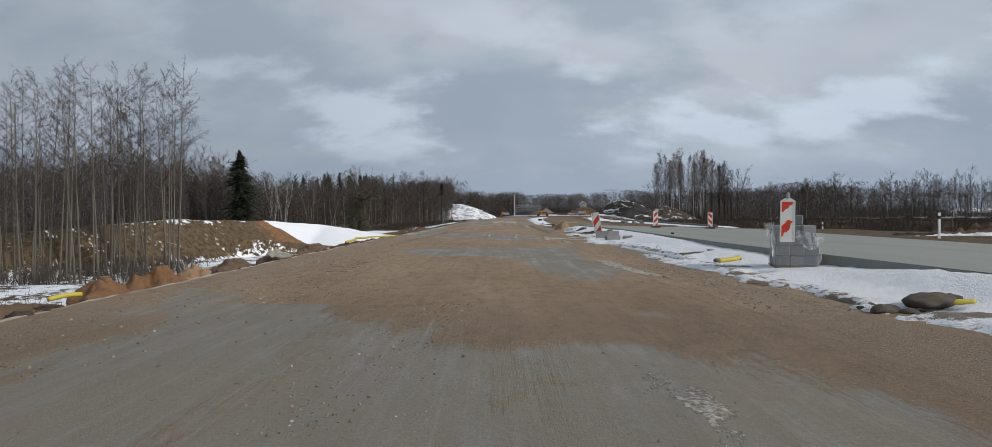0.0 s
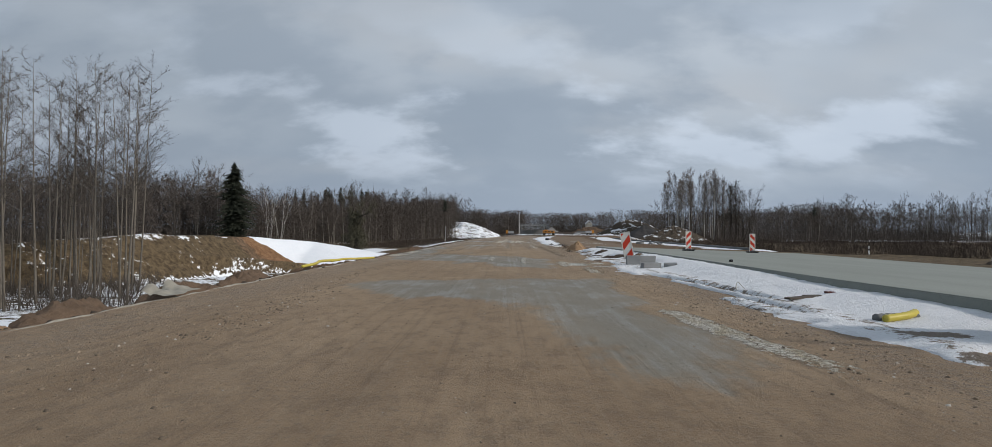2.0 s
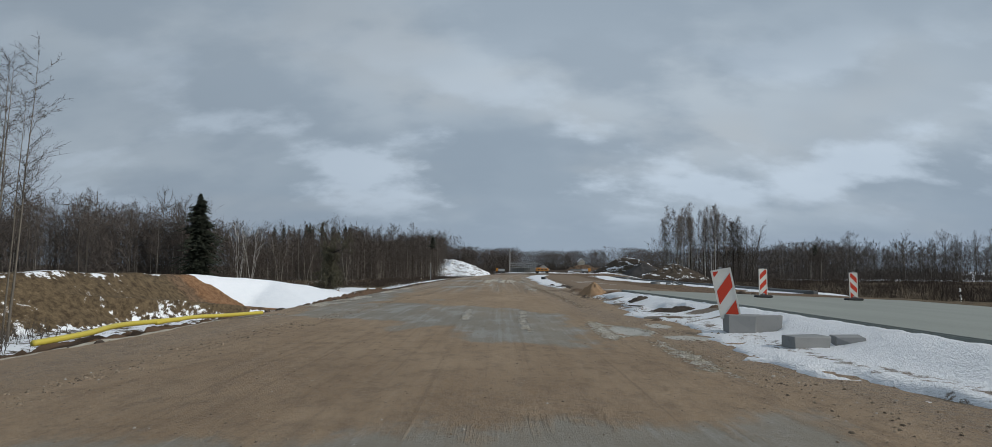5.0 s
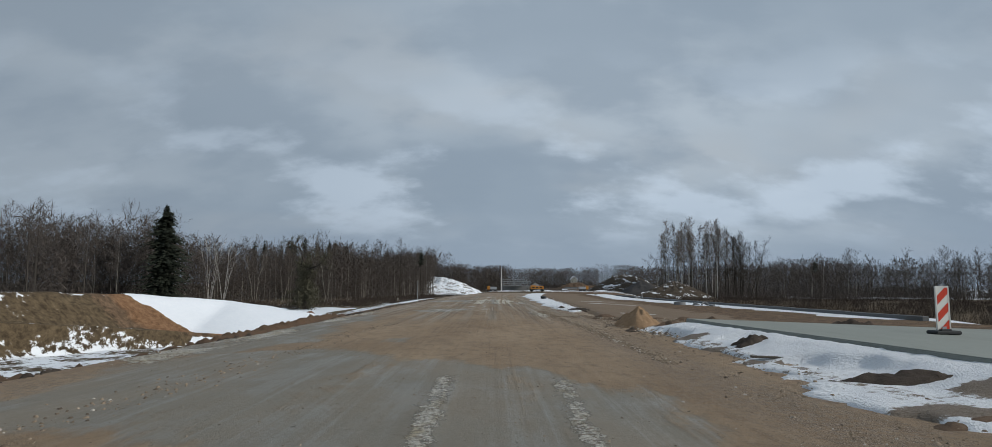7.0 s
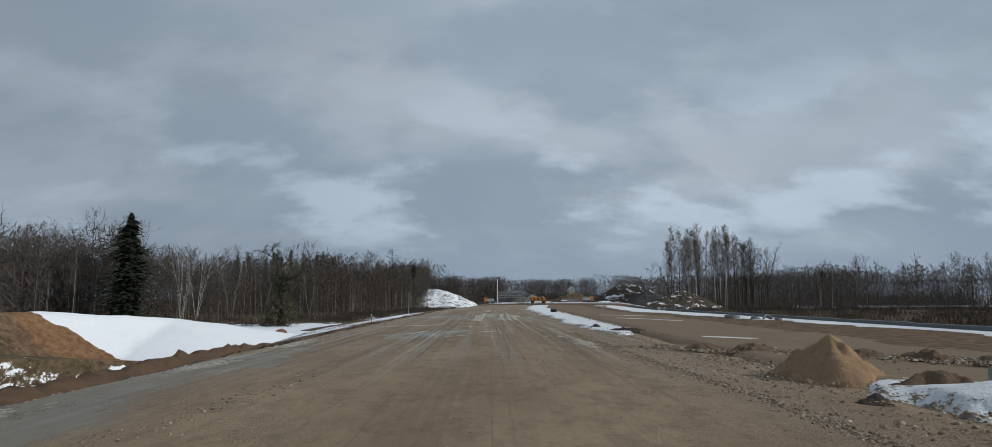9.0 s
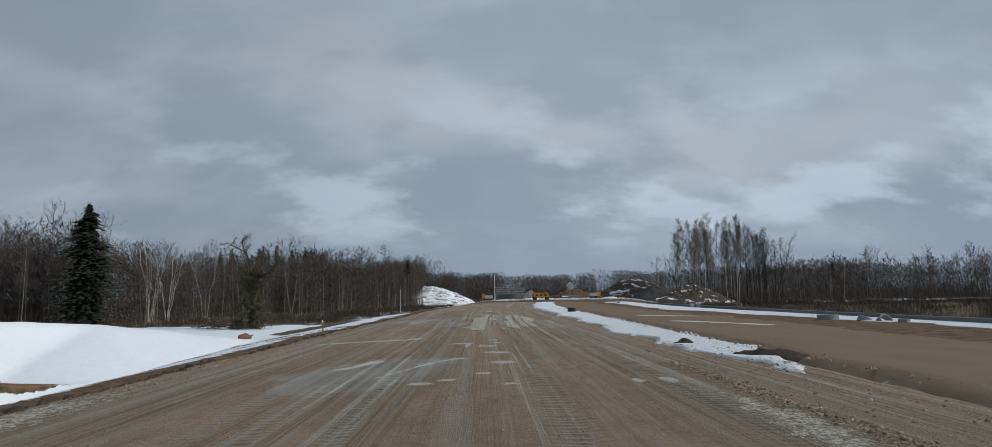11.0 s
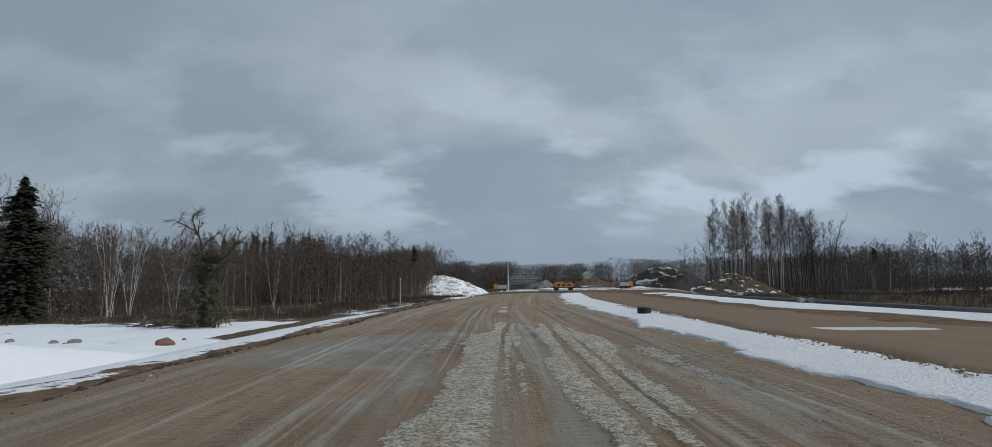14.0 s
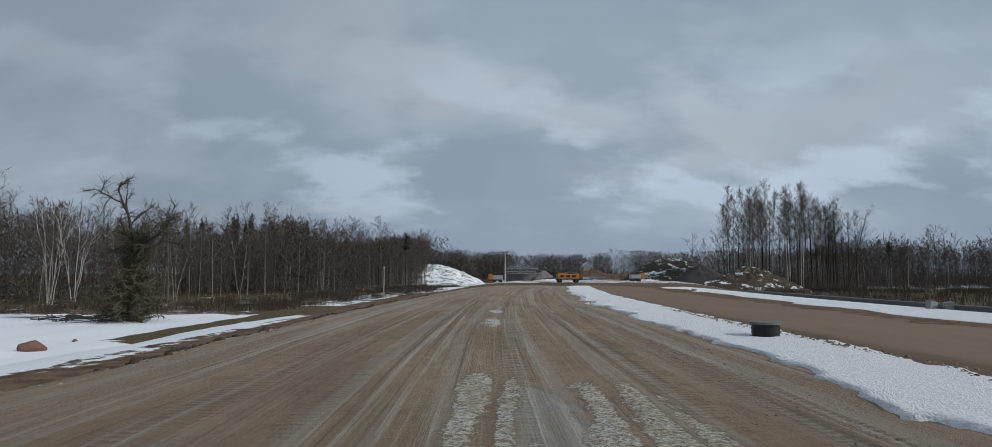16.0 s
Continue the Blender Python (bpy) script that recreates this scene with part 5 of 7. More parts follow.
def far_tree(rng, h, r, kind, limbs=26, twigs=5, wide=1.0):
    """Light bare tree: a stem, limbs that curve upward, side shoots and a haze of fine twigs."""
    low, half, steep = CROWNS[kind]
    lean = rng.normal(0, 0.025, 2)
    zs = np.array([-0.4, h * 0.3, h * 0.62, h * 0.97])
    pts = [np.array([lean[0] * z + rng.normal(0, 0.008) * z, lean[1] * z + rng.normal(0, 0.008) * z, z]) for z in zs]
    rad = [r, r * 0.75, r * 0.42, 0.012]
    tv, tf = seg_mesh([(pts[k], pts[k + 1], rad[k], rad[k + 1]) for k in range(3)], 4)
    tf = np.concatenate([tf[:, [0, 1, 2]], tf[:, [0, 2, 3]]])

    def stem(z):
        return np.array([np.interp(z, zs, [q[i] for q in pts]) for i in (0, 1)] + [z])
    P, Q, W = [], [], []

    def strip(p, q, w):
        P.append(p), Q.append(q), W.append(w * wide)
    for j in range(limbs):
        t = (j + rng.random()) / limbs
        z = h * (low + (0.95 - low) * t)
        L = half * h * (0.25 + 0.95 * math.sin(math.pi * min(1.0, 0.22 + 0.74 * t)) ** 0.8) * rng.uniform(0.6, 1.15)
        a = rng.random() * 2 * math.pi
        d = unit(np.array([math.cos(a), math.sin(a), steep * (0.35 + 0.9 * t) * rng.uniform(0.7, 1.3)]))
        p = stem(z)
        for i in range(3):
            q = p + d * L / 3
            strip(p, q, (0.085, 0.06, 0.045)[i])
            for _ in range(2):
                b = p + (q - p) * rng.uniform(0.2, 1.0)
                e = unit(d + rng.normal(0, 0.5, 3) + np.array([0, 0, 0.12]))
                m = b + e * L * rng.uniform(0.2, 0.42)
                strip(b, m, 0.036)
                for _ in range(twigs):
                    f = unit(e + rng.normal(0, 0.55, 3) + np.array([0, 0, 0.1]))
                    c = b + (m - b) * rng.uniform(0.25, 1.05)
                    strip(c, c + f * rng.uniform(0.35, 0.95) * (0.5 + h * 0.03), 0.026)
            d = unit(d + rng.normal(0, 0.16, 3) + np.array([0, 0, 0.16]))
            p = q
    for _ in range(10):
        z = h * rng.uniform(0.05, low)
        a = rng.random() * 2 * math.pi
        p = stem(z)
        strip(p, p + np.array([math.cos(a), math.sin(a), rng.normal(0.25, 0.3)]) * rng.uniform(0.5, 1.8), 0.03)
    return (tv, tf), blades(rng, np.array(P), np.array(Q), np.array(W))


def thicket_clump(rng, h, n, width, wide, power=0.9):
    """Stems and crossed twigs filling the depth of a wood, thinning out towards the top."""
    z = h * rng.random(n) ** power
    R = width * (1 - 0.45 * (z / h) ** 2) * np.sqrt(rng.random(n))
    a = rng.uniform(0, 2 * math.pi, n)
    P = np.stack([R * np.cos(a), R * np.sin(a), z], -1)
    D = rng.normal(0, 0.62, (n, 3)) + np.array([0, 0, 0.55])
    Q = P + D * rng.uniform(0.5, 1.4, n)[:, None]
    return blades(rng, P, Q, rng.uniform(0.06, 0.16, n) * wide)


def thicket(name, label, seed, spots, h, n, width, mat, wide=1.0, power=0.9):
    rng = np.random.default_rng(seed)
    v, f = scatter([thicket_clump(rng, h, n, width, wide, power) for _ in range(6)], spots, rng)
    tagged(new(name, mesh_from(name, v, f, [mat], False)), label, "woods", kind="stuff")


def wood(name, label, seed, spots, h, r, kinds, bark, twig, limbs=30, twigs=14, wide=1.0):
    """A stretch of woodland: all stems and crowns in one mesh."""
    V, F, I, off = [], [], [], 0
    for n, (kind, lo, hi, pale) in enumerate(kinds):
        made = [far_tree(np.random.default_rng(seed * 100 + n * 10 + k), h, r, kind, limbs, twigs, wide) for k in range(7)]
        pick = [s for k, s in enumerate(spots) if lo <= (k * 0.618) % 1 < hi]
        for i, mi in ((0, 2 if pale else 0), (1, 1)):
            v, f = scatter([m[i] for m in made], pick, np.random.default_rng(seed + 5))
            V.append(v), F.append(f + off), I.append(np.full(len(f), mi))
            off += len(v)
    ob = new(name, mesh_from(name, np.concatenate(V), np.concatenate(F), [bark, twig, BARKPALE], False, None, np.concatenate(I)))
    return tagged(ob, label, "woods", kind="stuff")


def along(line, depth, n, rng, smin=0.75, smax=1.1, power=1.2):
    """n spots along a polyline, spread to depth on its left-hand side."""
    L = [math.hypot(b[0] - a[0], b[1] - a[1]) for a, b in zip(line, line[1:])]
    out = []
    for _ in range(n):
        t = rng.uniform(0, sum(L))
        for (a, b), l in zip(zip(line, line[1:]), L):
            if t <= l:
                break
            t -= l
        nx, ny = -(b[1] - a[1]) / l, (b[0] - a[0]) / l
        d = depth * rng.random() ** power
        x, y = a[0] + (b[0] - a[0]) * t / l + nx * d, a[1] + (b[1] - a[1]) * t / l + ny * d
        out.append((x, y, 0.0, rng.uniform(smin, smax)))
    z = ground_z(np.array([o[0] for o in out]), np.array([o[1] for o in out]))
    return [(o[0], o[1], float(k) - 0.2, o[3]) for o, k in zip(out, z)]


def brush(name, label, seed, spots, mat, stout=1.0):
    """Bushes of many slim stems in one mesh."""
    r2 = np.random.default_rng(seed)
    var = []
    for k in range(5):
        P, Q, W = [], [], []
        for _ in range(24):
            a, l = r2.uniform(0, 2 * math.pi), r2.uniform(0.6, 1.0)
            d = np.array([math.cos(a) * 0.5 * r2.random(), math.sin(a) * 0.5 * r2.random(), 1.0])
            p = np.array([r2.normal(0, 0.55), r2.normal(0, 0.55), -0.1])
            m = p + d * l * 0.6
            P.append(p), Q.append(m), W.append(0.03 * stout)
            for _ in range(4):
                e = d + r2.normal(0, 0.35, 3)
                P.append(p + (m - p) * r2.uniform(0.3, 1)), Q.append(m + e * l * 0.5), W.append(0.02 * stout)
        var.append(blades(r2, np.array(P), np.array(Q), np.array(W)))
    v, f = scatter(var, spots, r2)
    tagged(new(name, mesh_from(name, v, f, [mat], False)), label, "bushes", kind="stuff")


LEFT_EDGE = [(-200, 112), (-130, 130), (-70, 150), (-52, 176), (-41, 205), (-34, 255), (-29, 300), (-28, 350), (-34, 460)]
RIGHT_EDGE = [(560, 290), (330, 312), (200, 300), (125, 286), (84, 252)]


def build_woods():
    rng = np.random.default_rng(77)

    def fitted(spots, lines, slopes, h, cap):
        """Heights that follow the wavy top of the wood."""
        out = []
        for x, y, z, _ in spots:
            top = 1.25 + float(np.interp(x / (y - 28), lines, slopes)) * (y - 28)
            out.append((x, y, z, min(cap, top - z) / h * (rng.uniform(0.66, 0.92) if rng.random() < 0.8 else rng.uniform(0.95, 1.1))))
        return out
    left_px = [-0.9, -0.72, -0.64, -0.58, -0.47, -0.43, -0.36, -0.30, -0.24, -0.15, -0.08, 0.0]
    left_top = [0.135, 0.135, 0.122, 0.122, 0.108, 0.082, 0.073, 0.072, 0.082, 0.084, 0.074, 0.056]
    spots = fitted(along(LEFT_EDGE, 42, 560, rng), left_px, left_top, 16.0, 21.0)
    wood("left_woods", "dense dark leafless wood along the field", 1, spots, 16.0, 0.09,
         (("round", 0, 0.34, False), ("broad", 0.34, 0.55, False), ("birch", 0.55, 0.8, False), ("slender", 0.8, 1.0, True)), WOODBARK, WOODTWIG, 22, 4, 1.15)
    edge = [(x, y, z, s * 0.86) for x, y, z, s in fitted(along(LEFT_EDGE, 5, 130, rng), left_px, left_top, 16.0, 17.0)]
    wood("wood_edge_poles", "slim pale stems along the edge of the wood", 9, edge, 16.0, 0.055, (("pole", 0, 0.55, True), ("pole", 0.55, 1.0, False)), WOODBARK, WOODTWIG, 16, 4, 0.9)
    back = [(x, y, z, s * 0.86) for x, y, z, s in fitted(along([(x - 4, y + 5) for x, y in LEFT_EDGE], 38, 900, rng), left_px, left_top, 16.0, 20.0)]
    back += [(x, y, z, s * 0.9) for x, y, z, s in fitted(along([(-210, 98), (-140, 116), (-74, 146)], 24, 190, rng), left_px, left_top, 16.0, 20.0)]
    thicket("left_thicket", "dark depth of the leafless wood", 6, back, 15.5, 440, 3.4, WOODTWIG, 1.25, 0.8)
    right_px, right_top = [0.3, 0.37, 0.41, 0.44, 0.47, 0.5, 0.56, 0.6, 0.66, 0.72, 0.9], [0.050, 0.052, 0.048, 0.056, 0.062, 0.055, 0.064, 0.058, 0.070, 0.068, 0.075]
    spots = fitted(along(RIGHT_EDGE[::-1], 44, 420, rng), right_px, right_top, 18.0, 23.0)
    wood("right_woods", "leafless alder and birch wood beyond the road", 2, spots, 18.0, 0.11,
         (("birch", 0, 0.3, False), ("broad", 0.3, 0.6, False), ("round", 0.6, 0.8, False), ("slender", 0.8, 1.0, True)), WOODBARK, PALETWIG, 20, 3, 1.55)
    back = [(x, y, z, s * 0.74) for x, y, z, s in fitted(along([(x, y + 12) for x, y in RIGHT_EDGE[::-1]], 34, 430, rng), right_px, right_top, 18.0, 22.0)]
    thicket("right_thicket", "dark depth of the wood beyond the road", 7, back, 17.5, 420, 4.4, WOODTWIG, 1.4)
    far = [(-300, 720), (-40, 650), (70, 560), (150, 440), (165, 330)]
    rise = [(-120, 500), (-62, 478), (-28, 502)]
    spots = along(far, 110, 460, rng, 0.88, 1.08) + along(rise, 30, 110, rng, 1.2, 1.55) + along([(-28, 502), (22, 560)], 40, 70, rng, 0.95, 1.2)
    wood("far_woods", "distant leafless wood closing the view", 3, spots, 19.0, 0.16,
         (("broad", 0, 0.5, False), ("birch", 0.5, 0.85, False), ("slender", 0.85, 1.0, True)), WOODBARK, WOODTWIG, 12, 2, 2.0)
    deep = [(x, y, z, s * 1.06) for x, y, z, s in along([(x, y + 20) for x, y in far], 70, 460, rng, 0.75, 1.08) + along(rise, 36, 80, rng, 1.1, 1.3) + along([(-28, 502), (22, 560)], 40, 60, rng, 0.9, 1.1)]
    thicket("far_thicket", "dark depth of the distant wood", 8, deep, 19.0, 520, 10.0, WOODTWIG, 2.4, 0.85)
    brush("right_underwood", "dark saplings between the stems of the wood", 35, along(RIGHT_EDGE[::-1], 50, 520, rng, 2.5, 5.0, 0.9), WOODTWIG)
    brush("left_brush", "low reddish bare brush at the wood edge", 31,
          along([(-260, 108), (-150, 124), (-60, 144), (-40, 150), (-24, 153), (-20, 185), (-17, 230), (-13, 290), (-12, 360)], 18, 780, rng, 0.8, 2.0, 1.0), RUSTBRUSH)
    by = rng.uniform(45, 285, 2300)
    bx = 25 + rng.uniform(0, 1, 2300) * (60 + by * 0.55) + np.clip(by - 85, 0, None) * 0.16
    bz = ground_z(bx, by)
    brush("right_brush", "wide belt of brown bare brush beyond the verge", 32,
          [(float(p), float(q), float(w) - 0.1, rng.uniform(0.8, 1.9)) for p, q, w in zip(bx, by, bz)], RUSTBRUSH, 0.6)
    brush("far_underwood", "dark undergrowth of the distant wood", 37, along([(-300, 715), (-40, 645), (70, 555), (150, 435), (165, 325)], 80, 420, rng, 6.0, 11.0, 1.0), WOODTWIG)
    px, yy = rng.uniform(-0.85, -0.50, 80), rng.uniform(36, 60, 80)
    brush("alder_undergrowth", "bare undergrowth between the alder stems", 33,
          [(p * y, y, gz(p * y, y), rng.uniform(0.6, 1.9)) for p, y in zip(px, yy)], TWIG)
    brush("red_shrub", "low shrub of red-brown bare stems by the road edge", 36,
          [(-9.8 + rng.normal(0, 0.9), 13.6 + rng.normal(0, 1.1), gz(-9.8, 13.6) + 0.25, rng.uniform(0.5, 0.9)) for _ in range(16)], BRUSHMAT)
    brush("clump_undergrowth", "dark bushes at the foot of the tree clump", 38,
          [(x, y, gz(x, y) - 0.2, rng.uniform(1.6, 3.6)) for x, y in zip(rng.uniform(56, 82, 70), rng.uniform(221, 236, 70))], WOODTWIG)
    sp = conifer_mesh(5, 20.0, 5.0, 0.45, 26, 0.04, 0.72, 1.9, 1.35)
    plant("spruce_tree", sp, -64.2, 155.4, gz(-64.2, 155.4) - 0.2, 0, 0.99, "large dark spruce with ragged drooping boughs", "tree", "")
    small = [conifer_mesh(50 + k, 17.0, 1.9, 0.5, 9) for k in range(3)]
    for k in range(20):
        x, y = -82 + 34 * k / 20 + rng.normal(0, 2.0), 262 + rng.uniform(-8, 22)
        plant("spruce_tree", small[k % 3], x, y, gz(x, y) - 0.2, 37 * k, rng.uniform(1.12, 1.3), "distant dark spruce rising among bare trees", "tree", "distant spruces")
    pine = conifer_mesh(60, 19.0, 2.2, 0.5, 9, 0.72, 0.35)
    for x, y, s in ((-28.0, 296, 1.0), (150, 318, 0.9)):
        plant("pine_tree", pine, x, y, gz(x, y) - 0.2, 10, s, "dark pine among bare trees", "tree", "")


build_near_trees()
build_woods()

# ---------------------------------------------------------------- things beside the road


def rzf(y):
    return float(rz(y))


def heap(name, label, x, y, z, rx, ry, h, mat, seed, rot=0.0, lumps=0.12, sharp=1.15, category="heap", group=""):
    """A tipped heap with crumbling flanks; z is the height of its foot."""
    n, m = 56, 20
    rng = np.random.default_rng(seed)
    V, F = [(0, 0, h)], []
    ph = rng.uniform(0, 6.28, 4)
    for j in range(1, m + 1):
        t = j / m
        for i in range(n):
            a = 2 * math.pi * i / n
            w = 1 + 0.10 * math.sin(2 * a + ph[0]) + 0.09 * math.sin(3 * a + ph[1]) + 0.06 * math.sin(5 * a + ph[2])
            px, py = math.cos(a) * rx * t * w, math.sin(a) * ry * t * w
            pz = h * (1 - t ** sharp)
            k = np.array([px * 3.0 + seed * 7.7]), np.array([py * 3.0])
            lump = (float(fbm(k[0], k[1], 4, seed)[0]) - 0.5) * lumps * h * 4 * (1 - t * 0.5) * min(1, t * 3)
            f2 = 12.0 / max(1.0, rx)
            lump += (float(fbm(np.array([px * f2 + 3.1]), np.array([py * f2 - seed]), 3, seed + 9)[0]) - 0.5) * min(0.16, 0.5 * h) * (1 if rx < 3 else 4) * min(1, t * 4)
            V.append((px, py, pz + lump - 0.06 * t * t - (0.12 if j == m else 0)))
    for i in range(n):
        F.append([0, 1 + i, 1 + (i + 1) % n])
        for j in range(m - 1):
            a, b = 1 + j * n + i, 1 + j * n + (i + 1) % n
            F.append([a, a + n, b + n, b])
    me = mesh_from(name, np.array(V), F, [mat])
    ob = new(name, me)
    ob.matrix_world = pose(x, y, z, 0, 0, rot)
    return tagged(ob, label, category, group)


def tube_mesh(points, r, n=10, ridges=0.0, pitch=0.05):
    """A round pipe along a smooth line of points, with optional corrugation."""
    pts = [Vector(p) for p in points]
    fine = []
    for k in range(len(pts) - 1):
        p0, p1, p2, p3 = pts[max(k - 1, 0)], pts[k], pts[k + 1], pts[min(k + 2, len(pts) - 1)]
        steps = max(3, int((p2 - p1).length / pitch))
        for i in range(steps):
            t = i / steps
            fine.append(0.5 * ((2 * p1) + (p2 - p0) * t + (2 * p0 - 5 * p1 + 4 * p2 - p3) * t * t + (3 * p1 - p0 - 3 * p2 + p3) * t ** 3))
    fine.append(pts[-1])
    V, F = [], []
    for k, p in enumerate(fine):
        d = (fine[min(k + 1, len(fine) - 1)] - fine[max(k - 1, 0)]).normalized()
        a = d.cross(Vector((0, 0, 1)))
        a = a.normalized() if a.length > 0.01 else Vector((1, 0, 0))
        b = a.cross(d)
        rr = r * (1 + (ridges if k % 2 else -ridges))
        V += [tuple(p + (a * math.cos(2 * math.pi * i / n) + b * math.sin(2 * math.pi * i / n)) * rr) for i in range(n)]
    for k in range(len(fine) - 1):
        for i in range(n):
            F.append([k * n + i, k * n + (i + 1) % n, (k + 1) * n + (i + 1) % n, (k + 1) * n + i])
    F.append(list(range(n))[::-1])
    F.append([(len(fine) - 1) * n + i for i in range(n)])
    return V, F


def pipe(name, label, points, r, mat, ridges=0.06, category="pipe", group=""):
    v, f = tube_mesh(points, r, 10, ridges)
    return tagged(new(name, mesh_from(name, np.array(v), f, [mat])), label, category, group)


def poly_plate(pts, thick, y0=0.0):
    """A flat plate in the xz plane from outline points, thick along y."""
    bm = bmesh.new()
    a = [bm.verts.new((x, y0 - thick / 2, z)) for x, z in pts]
    b = [bm.verts.new((x, y0 + thick / 2, z)) for x, z in pts]
    bm.faces.new(a), bm.faces.new(b[::-1])
    for i in range(len(pts)):
        j = (i + 1) % len(pts)
        bm.faces.new((a[j], a[i], b[i], b[j]))
    bmesh.ops.recalc_face_normals(bm, faces=bm.faces)
    return bm


def clip_band(w, z0, z1, zb, band, slope):
    """Outline of a slanting stripe inside the rectangle -w/2..w/2 by z0..z1."""
    pts = [(-w / 2, zb - slope * w / 2), (w / 2, zb + slope * w / 2), (w / 2, zb + band + slope * w / 2), (-w / 2, zb + band - slope * w / 2)]

    def cut(poly, keep, level):
        out = []
        for i, p in enumerate(poly):
            q = poly[(i + 1) % len(poly)]
            ip, iq = (p[1] >= level) == keep, (q[1] >= level) == keep
            if ip:
                out.append(p)
            if ip != iq and abs(q[1] - p[1]) > 1e-9:
                t = (level - p[1]) / (q[1] - p[1])
                out.append((p[0] + (q[0] - p[0]) * t, level))
        return out
    pts = cut(pts, True, z0)
    pts = cut(pts, False, z1) if len(pts) > 2 else pts
    return pts if len(pts) > 2 else None


def beacon(x, y, z, rz_deg, tilt, label, mirror=False, foot=True, lift=0.10, w=0.30, h=1.0, band=0.20):
    """A striped guide beacon: plate with rim, red stripes, rubber foot."""
    ob = empty("guide_beacon", pose(x, y, z, 0, 0, rz_deg), label, "beacon", "striped beacons along the concrete")
    m = pose(0, 0, lift, 0, tilt, 0)
    made = []
    plate = poly_plate([(-w / 2, 0), (w / 2, 0), (w / 2, h), (-w / 2, h)], 0.025)
    made.append(part("plate", plate, WHITE, ob))
    sl = -1.0 if mirror else 1.0
    for k in range(-1, 4):
        o = clip_band(w - 0.05, 0.025, h - 0.025, band * (2 * k - 0.45), band, sl)
        if o:
            made.append(part("stripe", poly_plate(o, 0.006, -0.0165), RED, ob, "red reflective stripe"))
    rim = bmesh.new()
    for cx, cz, sx, sz in ((-w / 2, h / 2, 0.022, h + 0.02), (w / 2, h / 2, 0.022, h + 0.02), (0, 0, w, 0.022), (0, h, w, 0.022)):
        box(rim, cx, 0, cz, sx, 0.042, sz)
    made.append(part("rim", rim, WHITE, ob))
    bm = boxbm(0, 0, h + 0.025, 0.05, 0.035, 0.05)
    made.append(part("lamp_socket", bm, STEEL, ob))
    if foot:
        bm = bmesh.new()
        box(bm, 0, 0, -0.02, 0.10, 0.05, lift + 0.1)
        made.append(part("stem", bm, STEEL, ob))
    for p in made:
        p.matrix_basis = m @ p.matrix_basis
    if foot:
        bm = bmesh.new()
        box(bm, 0, 0, 0.045, 0.62, 0.36, 0.09, 0, 0.03)
        box(bm, 0, 0, 0.10, 0.26, 0.2, 0.05, 0, 0.015)
        part("foot", bm, RUBBER, ob, "black rubber foot plate")
    return ob


def block_mesh(sx, sy, sz, seed, chip=0.012):
    """A cast concrete block with chamfered and slightly knocked edges."""
    bm = boxbm(0, 0, sz / 2, sx, sy, sz, 0, 0.015)
    rng = random.Random(seed)
    for v in bm.verts:
        v.co += Vector((rng.uniform(-chip, chip), rng.uniform(-chip, chip), rng.uniform(-chip, chip) * 0.5))
    return bm


